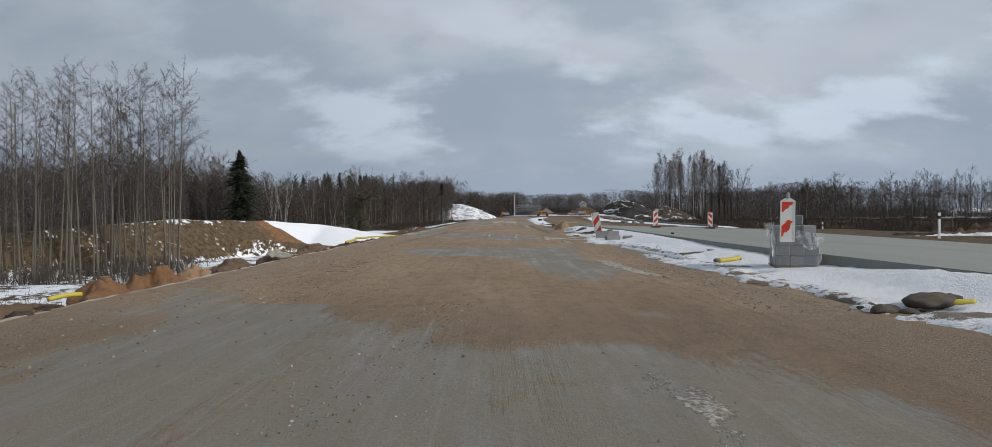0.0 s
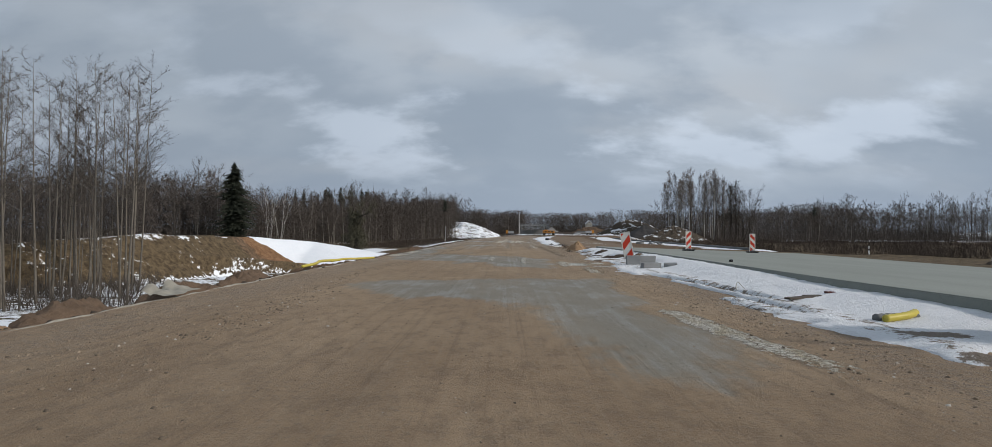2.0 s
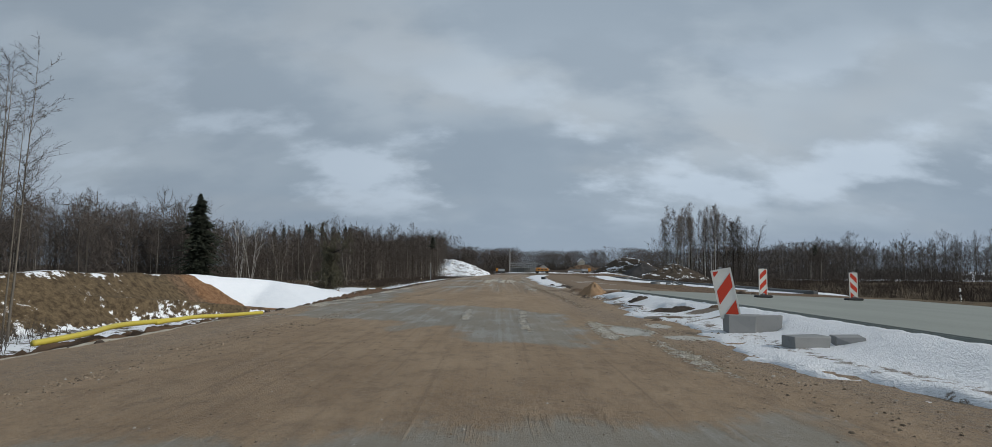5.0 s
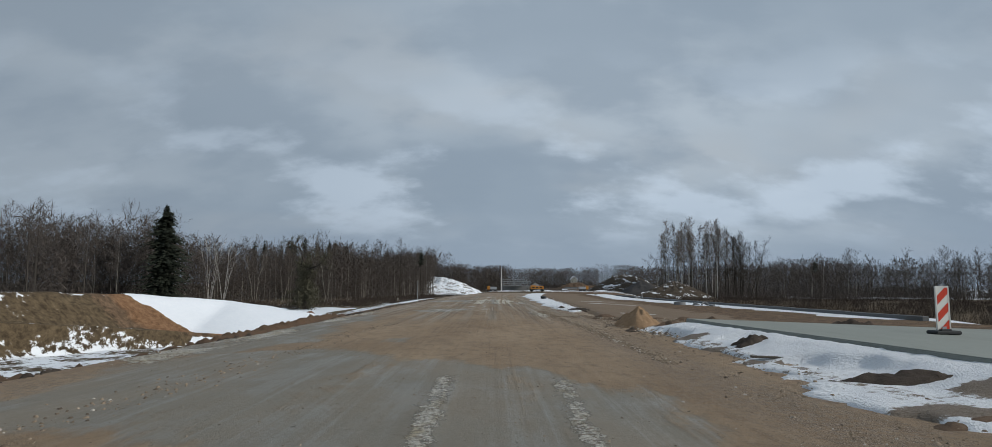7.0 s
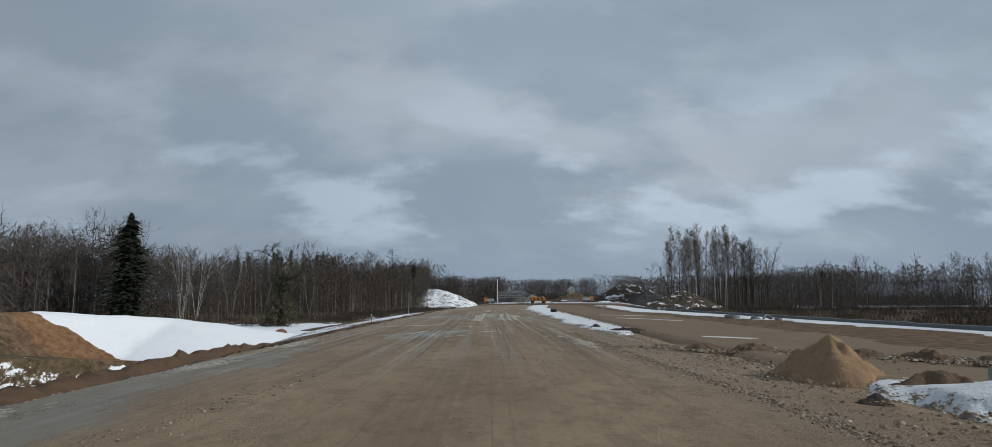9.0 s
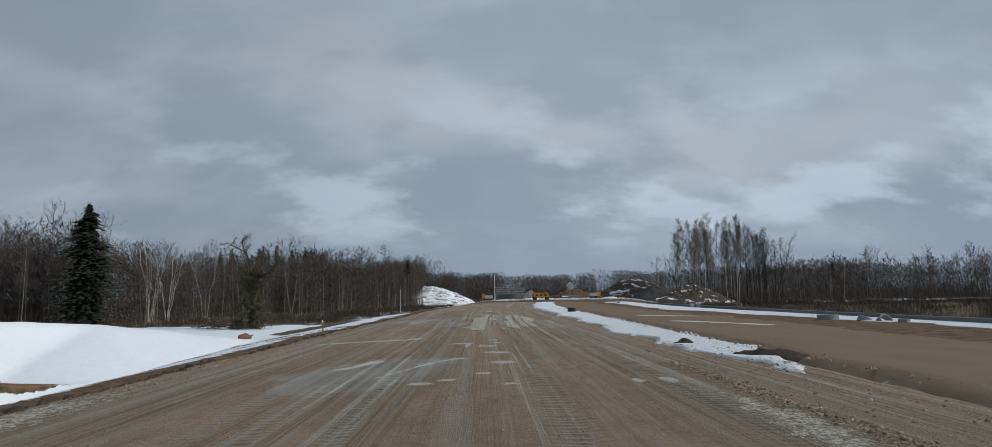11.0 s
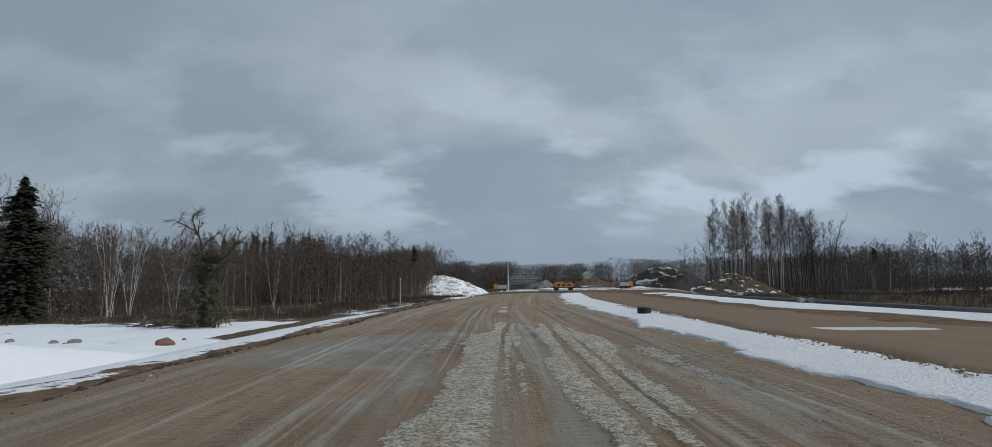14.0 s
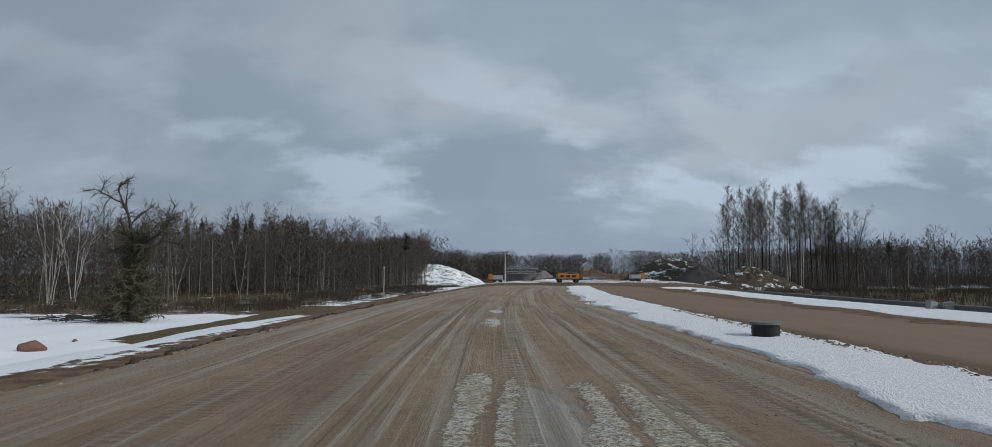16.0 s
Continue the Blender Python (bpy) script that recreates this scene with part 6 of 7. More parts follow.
def build_pallet():
    z = rzf(13) - 0.10
    ob = empty("block_pallet", pose(6.50, 14.20, z, 0, 0, -14.5) @ Matrix.Diagonal((0.87, 0.95, 1.10, 1)), "pallet of grey concrete blocks wrapped in torn stretch film", "pallet")
    for k in range(5):
        part("board", boxbm(0, -0.42 + 0.21 * k, 0.125, 1.06, 0.1, 0.022), WOOD, ob)
    for sx in (-0.46, 0, 0.46):
        part("bearer", boxbm(sx, 0, 0.065, 0.1, 0.92, 0.09), WOOD, ob)
    rng = random.Random(4)
    base = bpy.data.meshes.new("block")
    bm = block_mesh(0.333, 0.293, 0.198, 3, 0.003)
    bm.to_mesh(base), bm.free()
    base.materials.append(BLOCKMAT)
    for lay in range(4):
        for i in range(3):
            for j in range(3):
                if lay == 3 and (i, j) in ((1, 0), (2, 0), (2, 1)):
                    continue
                b = new("block", base)
                b.parent = ob
                b.matrix_basis = pose(-0.335 + 0.335 * i + rng.uniform(-0.006, 0.006), -0.295 + 0.295 * j, 0.14 + 0.2 * lay, 0, 0, rng.uniform(-1.5, 1.5))
    for x, y, zz, r in ((0.30, -0.05, 0.742, 14), (0.1, 0.28, 0.942, -8)):
        b = new("loose_block", base)
        b.parent = ob
        b.matrix_basis = pose(x, y, zz, 0, 0, r)
    # film hanging round the stack, higher on one side, ragged along the top
    n, V, F = 72, [], []
    for i in range(n):
        t = 2 * math.pi * i / n
        cx, cy = math.cos(t), math.sin(t)
        k = 1 / max(abs(cx) / 0.53, abs(cy) / 0.47)
        px, py = cx * k, cy * k
        top = 0.95 if px < -0.2 else (0.70 + 0.10 * math.sin(7 * t) + 0.06 * math.sin(13 * t))
        for j in range(9):
            f = j / 8
            out = 1.015 + 0.012 * math.sin(9 * t + 5 * f) + (0.07 * f * f if px < -0.3 else 0.01)
            V.append((px * out, py * out, 0.10 + (top - 0.10) * f))
    for i in range(n):
        for j in range(8):
            a, b = i * 9 + j, ((i + 1) % n) * 9 + j
            F.append([a, b, b + 1, a + 1])
    film = new("film", mesh_from("film", np.array(V), F, [FILM]))
    film.parent = ob
    film["label"] = "torn transparent stretch film"
    # crumpled film apron at the front
    V, F = [], []
    for j in range(9):
        for i in range(26):
            u, v = i / 25, j / 8
            V.append((-0.05 + 0.62 * u, -0.53 - 0.05 * math.sin(9 * u + 4 * v) * v - 0.03, 0.86 - 0.10 * u - (0.16 + 0.18 * math.sin(math.pi * u)) * v))
    for j in range(8):
        for i in range(25):
            a = j * 26 + i
            F.append([a, a + 1, a + 27, a + 26])
    apron = new("film", mesh_from("film", np.array(V), F, [LOOSEFILM]))
    apron.parent = ob
    apron["label"] = "loose glossy film slumped over the front"
    # film pulled away from the stack at one corner
    V, F = [], []
    for j in range(10):
        for i in range(12):
            u, v = i / 11, j / 9
            V.append((-0.54 - 0.24 * u * v, -0.50 + 0.05 * math.sin(7 * v + 3 * u) * u - 0.06 * u, 0.12 + (0.90 - 0.04 * u) * v))
    for j in range(9):
        for i in range(11):
            a = j * 12 + i
            F.append([a, a + 1, a + 13, a + 12])
    flap = new("film", mesh_from("film", np.array(V), F, [LOOSEFILM]))
    flap.parent = ob
    # peeled beacon leaning on the stack
    sg = empty("worn_beacon", pose(6.02, 13.45, z + 0.71, 0, 0, -8), "worn striped beacon plate with peeling red paint", "beacon")
    w, h = 0.27, 0.86
    made = [part("plate", poly_plate([(-w / 2, 0), (w / 2, 0), (w / 2, h), (0.06, h + 0.05), (-0.06, h + 0.05), (-w / 2, h)], 0.03), WHITE, sg)]
    peel1 = [(-0.125, 0.62), (-0.125, 0.84), (0.11, 0.835), (0.075, 0.77), (0.035, 0.76), (0.0, 0.70), (-0.06, 0.68), (-0.09, 0.63)]
    peel2 = [(-0.125, 0.10), (-0.125, 0.33), (-0.06, 0.38), (0.0, 0.46), (0.10, 0.42), (0.06, 0.37), (0.04, 0.26), (-0.03, 0.19), (-0.07, 0.2), (-0.09, 0.12)]
    for p in (peel1, peel2):
        made.append(part("stripe", poly_plate(p, 0.005, -0.0185), RED, sg, "peeling red stripe"))
    rim = bmesh.new()
    for cx, cz, sx, sz in ((-w / 2, h / 2, 0.02, h), (w / 2, h / 2, 0.02, h), (0, 0, w, 0.02)):
        box(rim, cx, 0, cz, sx, 0.045, sz)
    made.append(part("rim", rim, WHITE, sg))
    bm = cyl(bmesh.new(), (0, 0, h + 0.04), (0, 0, h + 0.17), 0.035, 0.026)
    made.append(part("lamp_socket", bm, STEEL, sg))
    for p in made:
        p.matrix_basis = pose(0, 0, 0, 4, 0, 0) @ p.matrix_basis


def lump_stone(name, label, x, y, z, s, mat, seed, category="stone", group=""):
    """A rounded broken boulder."""
    bm = bmesh.new()
    bmesh.ops.create_icosphere(bm, subdivisions=3, radius=1.0)
    rng = np.random.default_rng(seed)
    cuts = [(Vector(rng.normal(0, 1, 3)).normalized(), rng.uniform(0.55, 0.85)) for _ in range(9)]
    for v in bm.verts:
        for n, d in cuts:
            e = v.co.dot(n) - d
            if e > 0:
                v.co -= n * e * 0.9
        v.co = Vector((v.co.x * s[0], v.co.y * s[1], v.co.z * s[2]))
    ob = part(name, bm, mat)
    ob.matrix_world = pose(x, y, z + s[2] * 0.55, 0, 0, seed * 37)
    return tagged(ob, label, category, group)


def ring(name, label, x, y, z, r, h, mat, wall=0.09, tilt=(0, 0), lid=None, category="ring", group=""):
    """A precast ring, open at the top."""
    n, V, F = 36, [], []
    prof = [(r, 0), (r, h - 0.02), (r - 0.02, h), (r - wall + 0.02, h), (r - wall, h - 0.02), (r - wall, 0)]
    for i in range(n):
        a = 2 * math.pi * i / n
        V += [(math.cos(a) * p, math.sin(a) * p, q) for p, q in prof]
    k = len(prof)
    for i in range(n):
        for j in range(k):
            a, b = i * k + j, i * k + (j + 1) % k
            c, d = ((i + 1) % n) * k + (j + 1) % k, ((i + 1) % n) * k + j
            F.append([a, b, c, d][::-1])
    ob = new(name, mesh_from(name, np.array(V), F, [mat], False))
    ob.matrix_world = pose(x, y, z, tilt[0], tilt[1], 0)
    tagged(ob, label, category, group)
    if lid:
        for q in (0.25, 0.5, 0.75):
            g, f = [], []
            for i in range(n):
                a = 2 * math.pi * i / n
                g += [(math.cos(a) * (r + 0.012), math.sin(a) * (r + 0.012), h * q - 0.02), (math.cos(a) * (r + 0.012), math.sin(a) * (r + 0.012), h * q + 0.02)]
                f.append([2 * i, 2 * ((i + 1) % n), 2 * ((i + 1) % n) + 1, 2 * i + 1])
            rb = new("rib", mesh_from("rib", np.array(g), f, [mat]))
            rb.parent = ob
        bm = cyl(bmesh.new(), (0, 0, h - 0.005), (0, 0, h + 0.045), r + 0.045, r + 0.035, 36)
        part("lid", bm, lid, ob, "flat grey cover plate")
    return ob


def delineator(x, y, z, h=0.95, label="white plastic road marker post with a dark band", tilt=0):
    ob = empty("marker_post", pose(x, y, z, 0, tilt, 0), label, "post", "white marker posts")
    part("post", boxbm(0, 0, h / 2 - 0.05, 0.12, 0.06, h + 0.1, 0, 0.012), POSTWHITE, ob)
    part("band", boxbm(0, 0, h * 0.82, 0.126, 0.066, 0.16), BLACK, ob, "dark reflector band")
    return ob


def sack(x, y, z, rot):
    """A slumped filled sack tied at one end."""
    V, F, n, m = [], [], 20, 24
    for j in range(m + 1):
        t = j / m
        r = 0.21 * (math.sin(math.pi * min(1, 0.05 + t * 0.9)) ** 0.6) * (1 - 0.25 * t)
        if t > 0.86:
            r = 0.07 + 0.05 * (t - 0.86) / 0.14
        for i in range(n):
            a = 2 * math.pi * i / n
            fold = 1 + 0.09 * math.sin(5 * a + 9 * t) + 0.07 * math.sin(3 * a - 14 * t) + 0.05 * math.sin(9 * a + 23 * t)
            V.append((-0.5 + t * 1.0, math.cos(a) * r * 1.35 * fold, max(0, 0.17 + math.sin(a) * r * 0.9 * fold - 0.02)))
    for j in range(m):
        for i in range(n):
            F.append([j * n + i, j * n + (i + 1) % n, (j + 1) * n + (i + 1) % n, (j + 1) * n + i])
    F.append(list(range(n))[::-1])
    F.append([m * n + i for i in range(n)])
    ob = new("sack", mesh_from("sack", np.array(V), F, [SACK]))
    ob.matrix_world = pose(x, y, z, 0, 0, rot) @ Matrix.Diagonal((0.88, 0.85, 0.66, 1))
    tagged(ob, "dark wet filled sack lying on the snow", "sack")


def build_roadside():
    build_pallet()
    # beacons
    beacon(10.45, 43.2, float(slab_z(10.45, 43.2)), 2, 0, "red and white striped beacon on a black rubber foot")
    beacon(14.4, 44.0, float(slab_z(14.4, 44.0)), -3, 0, "red and white striped beacon at the far lane edge", mirror=True)
    beacon(4.72, 31.05, rzf(31) + 0.02, -14, -11, "tilted red and white striped beacon behind a concrete block", foot=False, lift=0.26, h=0.94, w=0.36, band=0.27)
    for x, y, sx, sy, sz, r, lab in ((4.85, 30.95, 0.52, 0.40, 0.36, -4, "dark grey concrete footing block holding a beacon"),
                                     (5.42, 31.15, 0.60, 0.30, 0.34, 3, "grey concrete kerb stone beside a beacon"),
                                     (4.98, 28.55, 0.62, 0.36, 0.20, 8, "rough broken concrete slab lying on snow"),
                                     (5.66, 28.60, 0.44, 0.36, 0.20, -12, "smaller broken concrete slab on snow")):
        bm = block_mesh(sx, sy, sz, int(x * 100), 0.02)
        ob = part("concrete_block", bm, BLOCKMAT if sz < 0.4 else DARKCON)
        ob.matrix_world = pose(x, y, rzf(y) - 0.03, 0, 0, r)
        tagged(ob, lab, "concrete block", "blocks beside the beacon")
    bm = block_mesh(0.11, 0.09, 0.08, 9, 0.008)
    ob = part("small_box", bm, BLACK)
    ob.matrix_world = pose(7.45, 27.8, float(slab_z(7.45, 27.8)), 0, 0, 20)
    tagged(ob, "small dark box lying on the concrete", "box")
    delineator(22.6, 33.0, gz(22.6, 33) - 0.02, 1.35)
    delineator(30.0, 59.5, gz(30, 59.5) - 0.02, 1.75, tilt=-3)
    # sack, clods and a pipe end
    sack(5.75, 8.55, rzf(8) - 0.06, 20)
    for k, (x, y, s) in enumerate([(4.95, 8.25, 0.17), (5.15, 8.45, 0.13), (4.85, 8.55, 0.09), (5.25, 8.2, 0.1), (5.05, 8.7, 0.12), (7.0, 8.3, 0.06)]):
        lump_stone("clod", "dark clod of frozen soil on the snow", x, y, rzf(y) - 0.10, (s * 1.3, s * 0.9, s * 0.55), SACK, 40 + k, "soil clod", "frozen clods")
    z = rzf(8) + 0.0
    pipe("drain_pipe", "short end of yellow corrugated drain pipe on snow", [(5.98, 8.55, z + 0.02), (6.15, 8.52, z + 0.02), (6.30, 8.5, z + 0.02)], 0.042, YELLOW, group="yellow drain pipes")
    z = rzf(16)
    pipe("drain_pipe", "short bundle of yellow corrugated drain pipe", [(5.35, 15.7, z + 0.03), (5.75, 15.85, z + 0.06), (6.0, 16.05, z + 0.08)], 0.055, YELLOW, group="yellow drain pipes")
    pipe("drain_pipe", "dull greenish drain pipe beside a yellow one", [(5.3, 15.85, z + 0.02), (5.6, 15.95, z + 0.02), (6.0, 16.0, z + 0.02)], 0.06, DARKCON, group="yellow drain pipes")
    # boards
    for k, (x, y, l, r, dz) in enumerate([(6.62, 18.95, 1.0, 5, 0.08), (6.7, 18.6, 0.7, -3, 0.08), (5.95, 18.75, 0.7, 12, 0.045), (5.45, 18.55, 0.6, 24, 0.03)]):
        bm = boxbm(0, 0, 0.02, l, 0.13, 0.035, 0, 0.004)
        ob = part("board", bm, DARKRED if k < 2 else SACK)
        ob.matrix_world = pose(x, y, rzf(y) - 0.02 + dz, 3, 2 - k, r)
        tagged(ob, "old dark red wooden board half sunk in snow" if k < 2 else "old dark wet board half sunk in snow", "board", "boards in the snow")
    for k, (x, y, l, r) in enumerate([(4.85, 39.6, 0.75, -6)]):
        ob = part("board", boxbm(0, 0, 0.015, l, 0.10, 0.03, 0, 0.004), SACK)
        ob.matrix_world = pose(x, y, rzf(y) - 0.02, 2, 1, r)
        tagged(ob, "dark wet plank lying in slush", "board", "boards in the snow")
    for k, (x, y) in enumerate([(5.2, 18.35), (5.05, 18.5)]):
        lump_stone("clod", "dark clod of frozen soil on the snow", x, y, rzf(y) - 0.08, (0.12, 0.08, 0.06), DARKSOIL, 60 + k, "soil clod", "frozen clods")
    z = rzf(20)
    pipe("bent_wire", "thin white bent cable end sticking out of snow", [(4.95, 20.4, z), (4.96, 20.4, z + 0.12), (5.00, 20.4, z + 0.17), (5.07, 20.4, z + 0.09), (5.14, 20.38, z + 0.02)], 0.009, WHITE, 0, "cable")
    # soil scraped up on the far verge of the concrete
    for k, (x, y, rx, ry, h, m, lab) in enumerate([
            (33.5, 43.0, 4.2, 1.8, 1.1, BROWNSOIL, "broad heap of brown soil on the outer verge"),
            (25.6, 37.6, 2.2, 0.5, 0.26, DARKSOIL, "low ridge of dark clods on the outer verge"),
            (29.0, 38.2, 2.6, 0.6, 0.34, BROWNSOIL, "low ridge of brown clods on the outer verge"),
            (23.4, 36.6, 1.3, 0.35, 0.2, DARKSOIL, "small ridge of dark clods on the outer verge")]):
        heap("soil_mound", lab, x, y, gz(x, y) - 0.02, rx, ry, h, m, 240 + k, -12, 0.3, group="verge heaps")
    for k, (x, y, rx, ry) in enumerate([(26.0, 35.4, 3.0, 0.7), (30.5, 35.9, 2.6, 0.8)]):
        heap("snow_mound", "thin patch of old snow on the outer verge", x, y, gz(x, y) - 0.03, rx, ry, 0.16, SNOW, 250 + k, 0, 0.1, 2.0, "snow heap", "verge snow")
    # heaps left of the road
    for k, (x, y, rx, ry, h, r, m, lab) in enumerate([
            (-7.7, 12.2, 0.5, 0.95, 0.30, 10, ORANGESOIL, "steep wedge of orange sandy soil at the road edge"),
            (-7.15, 13.1, 0.62, 0.75, 0.42, -5, ORANGESOIL, "steep heap of orange sandy soil at the road edge"),
            (-7.3, 15.0, 0.5, 0.7, 0.30, 0, SANDPILE, "low heap of yellow sand at the road edge"),
            (-7.3, 17.2, 0.5, 1.3, 0.30, 0, BROWNSOIL, "crumbled heap of brown soil at the road edge"),
            (-7.35, 21.0, 0.5, 1.6, 0.28, 0, BROWNSOIL, "low crumbled heap of brown soil at the road edge"),
            (-7.3, 24.5, 0.6, 1.6, 0.34, 0, BROWNSOIL, "low heap of brown soil at the road edge"),
            (-7.4, 9.2, 0.5, 1.6, 0.16, 0, BROWNSOIL, "flat spread of brown soil at the road edge")]):
        heap("soil_mound", lab, x, y, rzf(y) - 0.22, rx, ry, h, m, 70 + k, r, 0.3, group="heaps at the road edge")
    # torn geotextile sheet and edge strip
    V, F = [], []
    for j in range(14):
        for i in range(10):
            u, v = i / 9, j / 13
            V.append((-7.0 + 0.55 * u + 0.1 * math.sin(6 * v), 18.6 + 1.5 * v, rzf(18) - 0.02 + 0.10 * abs(math.sin(7 * u + 5 * v)) * (1 - u) + 0.14 * max(0, math.sin(9.5 * v)) * (1 - u) ** 2))
    for j in range(13):
        for i in range(9):
            a = j * 10 + i
            F.append([a, a + 1, a + 11, a + 10])
    tagged(new("geotextile_sheet", mesh_from("geotextile_sheet", np.array(V), F, [CLOTH])), "crumpled pale geotextile sheet at the road edge", "sheet")
    V, F, ys = [], [], np.arange(2, 36, 0.12)
    for k, y in enumerate(ys):
        x = float(xl(y)) + 0.28 + 0.05 * math.sin(y * 1.7) + 0.03 * math.sin(y * 5.1)
        z = rzf(y) - 0.105
        q = 0.13 + 0.03 * math.sin(y * 3.3) + 0.02 * math.sin(y * 11)
        V += [(x - 0.03, y, z - 0.06), (x - 0.01, y, z + q * 0.3), (x + 0.008, y, z + q * 0.3), (x + 0.03, y, z - 0.05)]
    for k in range(len(ys) - 1):
        for i in range(3):
            a = 4 * k + i
            F.append([a, a + 1, a + 5, a + 4])
    tagged(new("membrane_edge", mesh_from("membrane_edge", np.array(V), F, [CLOTH])), "folded pale edge of ground membrane along the road", "membrane")
    # yellow hoses
    z = rzf(31)
    pipe("drain_hose", "long yellow corrugated drain hose on the road edge", [(-6.95, 28.2, z - 0.02), (-6.8, 29.2, z + 0.03), (-7.0, 30.4, z + 0.06), (-6.95, 31.4, z + 0.05), (-6.75, 32.3, z + 0.04)], 0.05, YELLOW, group="yellow drain hoses")
    pipe("drain_hose", "second yellow drain hose lying on icy ground", [(-6.9, 31.6, z + 0.02), (-6.65, 32.7, z + 0.06), (-6.35, 33.6, z + 0.04), (-5.85, 34.7, z + 0.04)], 0.045, YELLOW, group="yellow drain hoses")
    z = rzf(9)
    pipe("drain_hose", "short yellow drain hose end by the soil", [(-6.85, 9.5, z + 0.0), (-6.75, 9.75, z + 0.03), (-6.65, 9.95, z + 0.02)], 0.038, YELLOW, group="yellow drain hoses")
    # heaps in the median
    heap("soil_mound", "long flat heap of black soil on the snow", 5.40, 36.65, rzf(37) + 0.0, 1.15, 0.28, 0.17, DARKSOIL, 110, -14, 0.12, group="median heaps")
    heap("soil_mound", "crumbled heap of red-brown soil on the snow", 6.2, 36.0, rzf(36) + 0.0, 0.5, 0.45, 0.24, BROWNSOIL, 111, 0, 0.25, group="median heaps")
    heap("soil_mound", "flat heap of brown soil by the road", 4.45, 34.4, rzf(34) - 0.09, 0.7, 0.35, 0.10, BROWNSOIL, 112, 10, 0.45, group="median heaps")
    heap("soil_mound", "small heap of dark brown soil on the snow", 5.3, 41.4, rzf(41) + 0.02, 0.55, 0.4, 0.24, DARKSOIL, 113, 0, 0.25, group="median heaps")
    heap("sand_mound", "tall rough pile of yellow sand", 4.75, 49.0, rzf(49) - 0.06, 0.92, 0.8, 0.66, SANDPILE, 114, 0, 0.10, 0.95, "sand pile")
    heap("soil_mound", "loose heap of brown sand beside the pile", 5.45, 47.7, rzf(48) - 0.1, 0.8, 0.42, 0.30, BROWNSOIL, 115, -15, 0.15, group="median heaps")
    heap("soil_mound", "small dark heap of soil in slush", 4.05, 46.8, rzf(47) - 0.08, 0.28, 0.22, 0.14, DARKSOIL, 116, 0, 0.2, group="median heaps")
    heap("soil_mound", "dark broken soil at the slab corner", 6.1, 46.2, rzf(46) - 0.08, 0.5, 0.6, 0.25, DARKSOIL, 117, 0, 0.2, group="median heaps")
    for k in range(6):
        t = k / 5
        heap("rubble_mound", "low heap of broken stone at the end of the concrete", 4.7 + 4.2 * t, 54.2 - 3.2 * t, rzf(52) - 0.1, 0.9, 0.5, 0.22 + 0.06 * math.sin(k * 2.1), BROWNSOIL, 120 + k, 20 * k, 0.25, 1.1, "rubble", "rubble row")
    heap("rubble_mound", "grey heap of rubble behind the concrete", 12.2, 50.0, rzf(50) - 0.3, 1.4, 0.6, 0.5, DARKSOIL, 130, 5, 0.25, 1.1, "rubble", "rubble row")
    heap("soil_mound", "long heap of stony brown soil beside the snow", 4.85, 62.8, rzf(62) - 0.07, 1.0, 0.35, 0.14, DARKSOIL, 131, -25, 0.4, group="median heaps")
    heap("soil_mound", "small dark heap of soil on the snow strip", 4.25, 66.0, rzf(66) - 0.06, 0.34, 0.28, 0.15, DARKSOIL, 132, 0, 0.1, group="median heaps")
    # drain chamber and rings
    ring("drain_chamber", "black ribbed plastic drain chamber with a flat cover", 5.72, 94.6, rzf(94) - 0.12, 0.27, 0.34, BLACK, 0.03, lid=DARKCON, category="drain chamber")
    zz = rzf(80) - 0.30
    ring("concrete_ring", "large grey precast concrete manhole ring", 15.4, 79.8, zz + 0.05, 0.46, 0.32, BLOCKMAT, category="concrete ring", group="manhole rings")
    for k, (x, y, r, h, tl) in enumerate([(16.3, 78.6, 0.36, 0.35, (0, 25)), (16.75, 77.9, 0.4, 0.36, (55, 10)), (17.0, 76.9, 0.3, 0.28, (0, 0))]):
        ring("concrete_ring", "small tumbled concrete manhole ring in snow", x, y, zz + 0.04, r * 0.75, h * 0.75, BLOCKMAT, 0.07, tl, category="concrete ring", group="manhole rings")
    for k, (x, y, sx, sy, sz, r, tl) in enumerate([(18.5, 108.0, 0.55, 0.4, 0.8, 12, 12), (19.1, 107.7, 0.5, 0.4, 0.75, -20, -8), (19.6, 107.2, 0.7, 0.5, 0.35, 30, 0), (20.3, 107.0, 0.6, 0.3, 0.25, 5, 0), (18.9, 140, 0.6, 0.5, 0.5, 0, 5)]):
        ob = part("concrete_block", block_mesh(sx * 0.68, sy * 0.68, sz * 0.62, 50 + k, 0.02), BLOCKMAT)
        ob.matrix_world = pose(x, y, rzf(y) - 0.33, 0, tl, r)
        tagged(ob, "grey concrete block dumped on the snowy verge", "concrete block", "blocks on the verge")
    # field stones, stakes and poles on the left
    lump_stone("boulder", "large reddish granite boulder in the snow", -24.0, 115.5, gz(-24.0, 115.5) - 0.1, (0.68, 0.56, 0.48), REDSTONE, 6)
    for k, (x, y, s) in enumerate([(-31.8, 117.5, 0.7), (-34.5, 119.0, 0.6), (-38.5, 120, 0.6), (-25.2, 120.8, 0.4), (-20.5, 136, 0.6), (-33.0, 118.2, 0.35)]):
        lump_stone("field_stone", "grey field stone half sunk in snow", x, y, gz(x, y) - 0.12, (s * 0.75, s * 0.5, s * 0.4), GREYSTONE if k != 3 else REDSTONE, 20 + k, group="field stones")
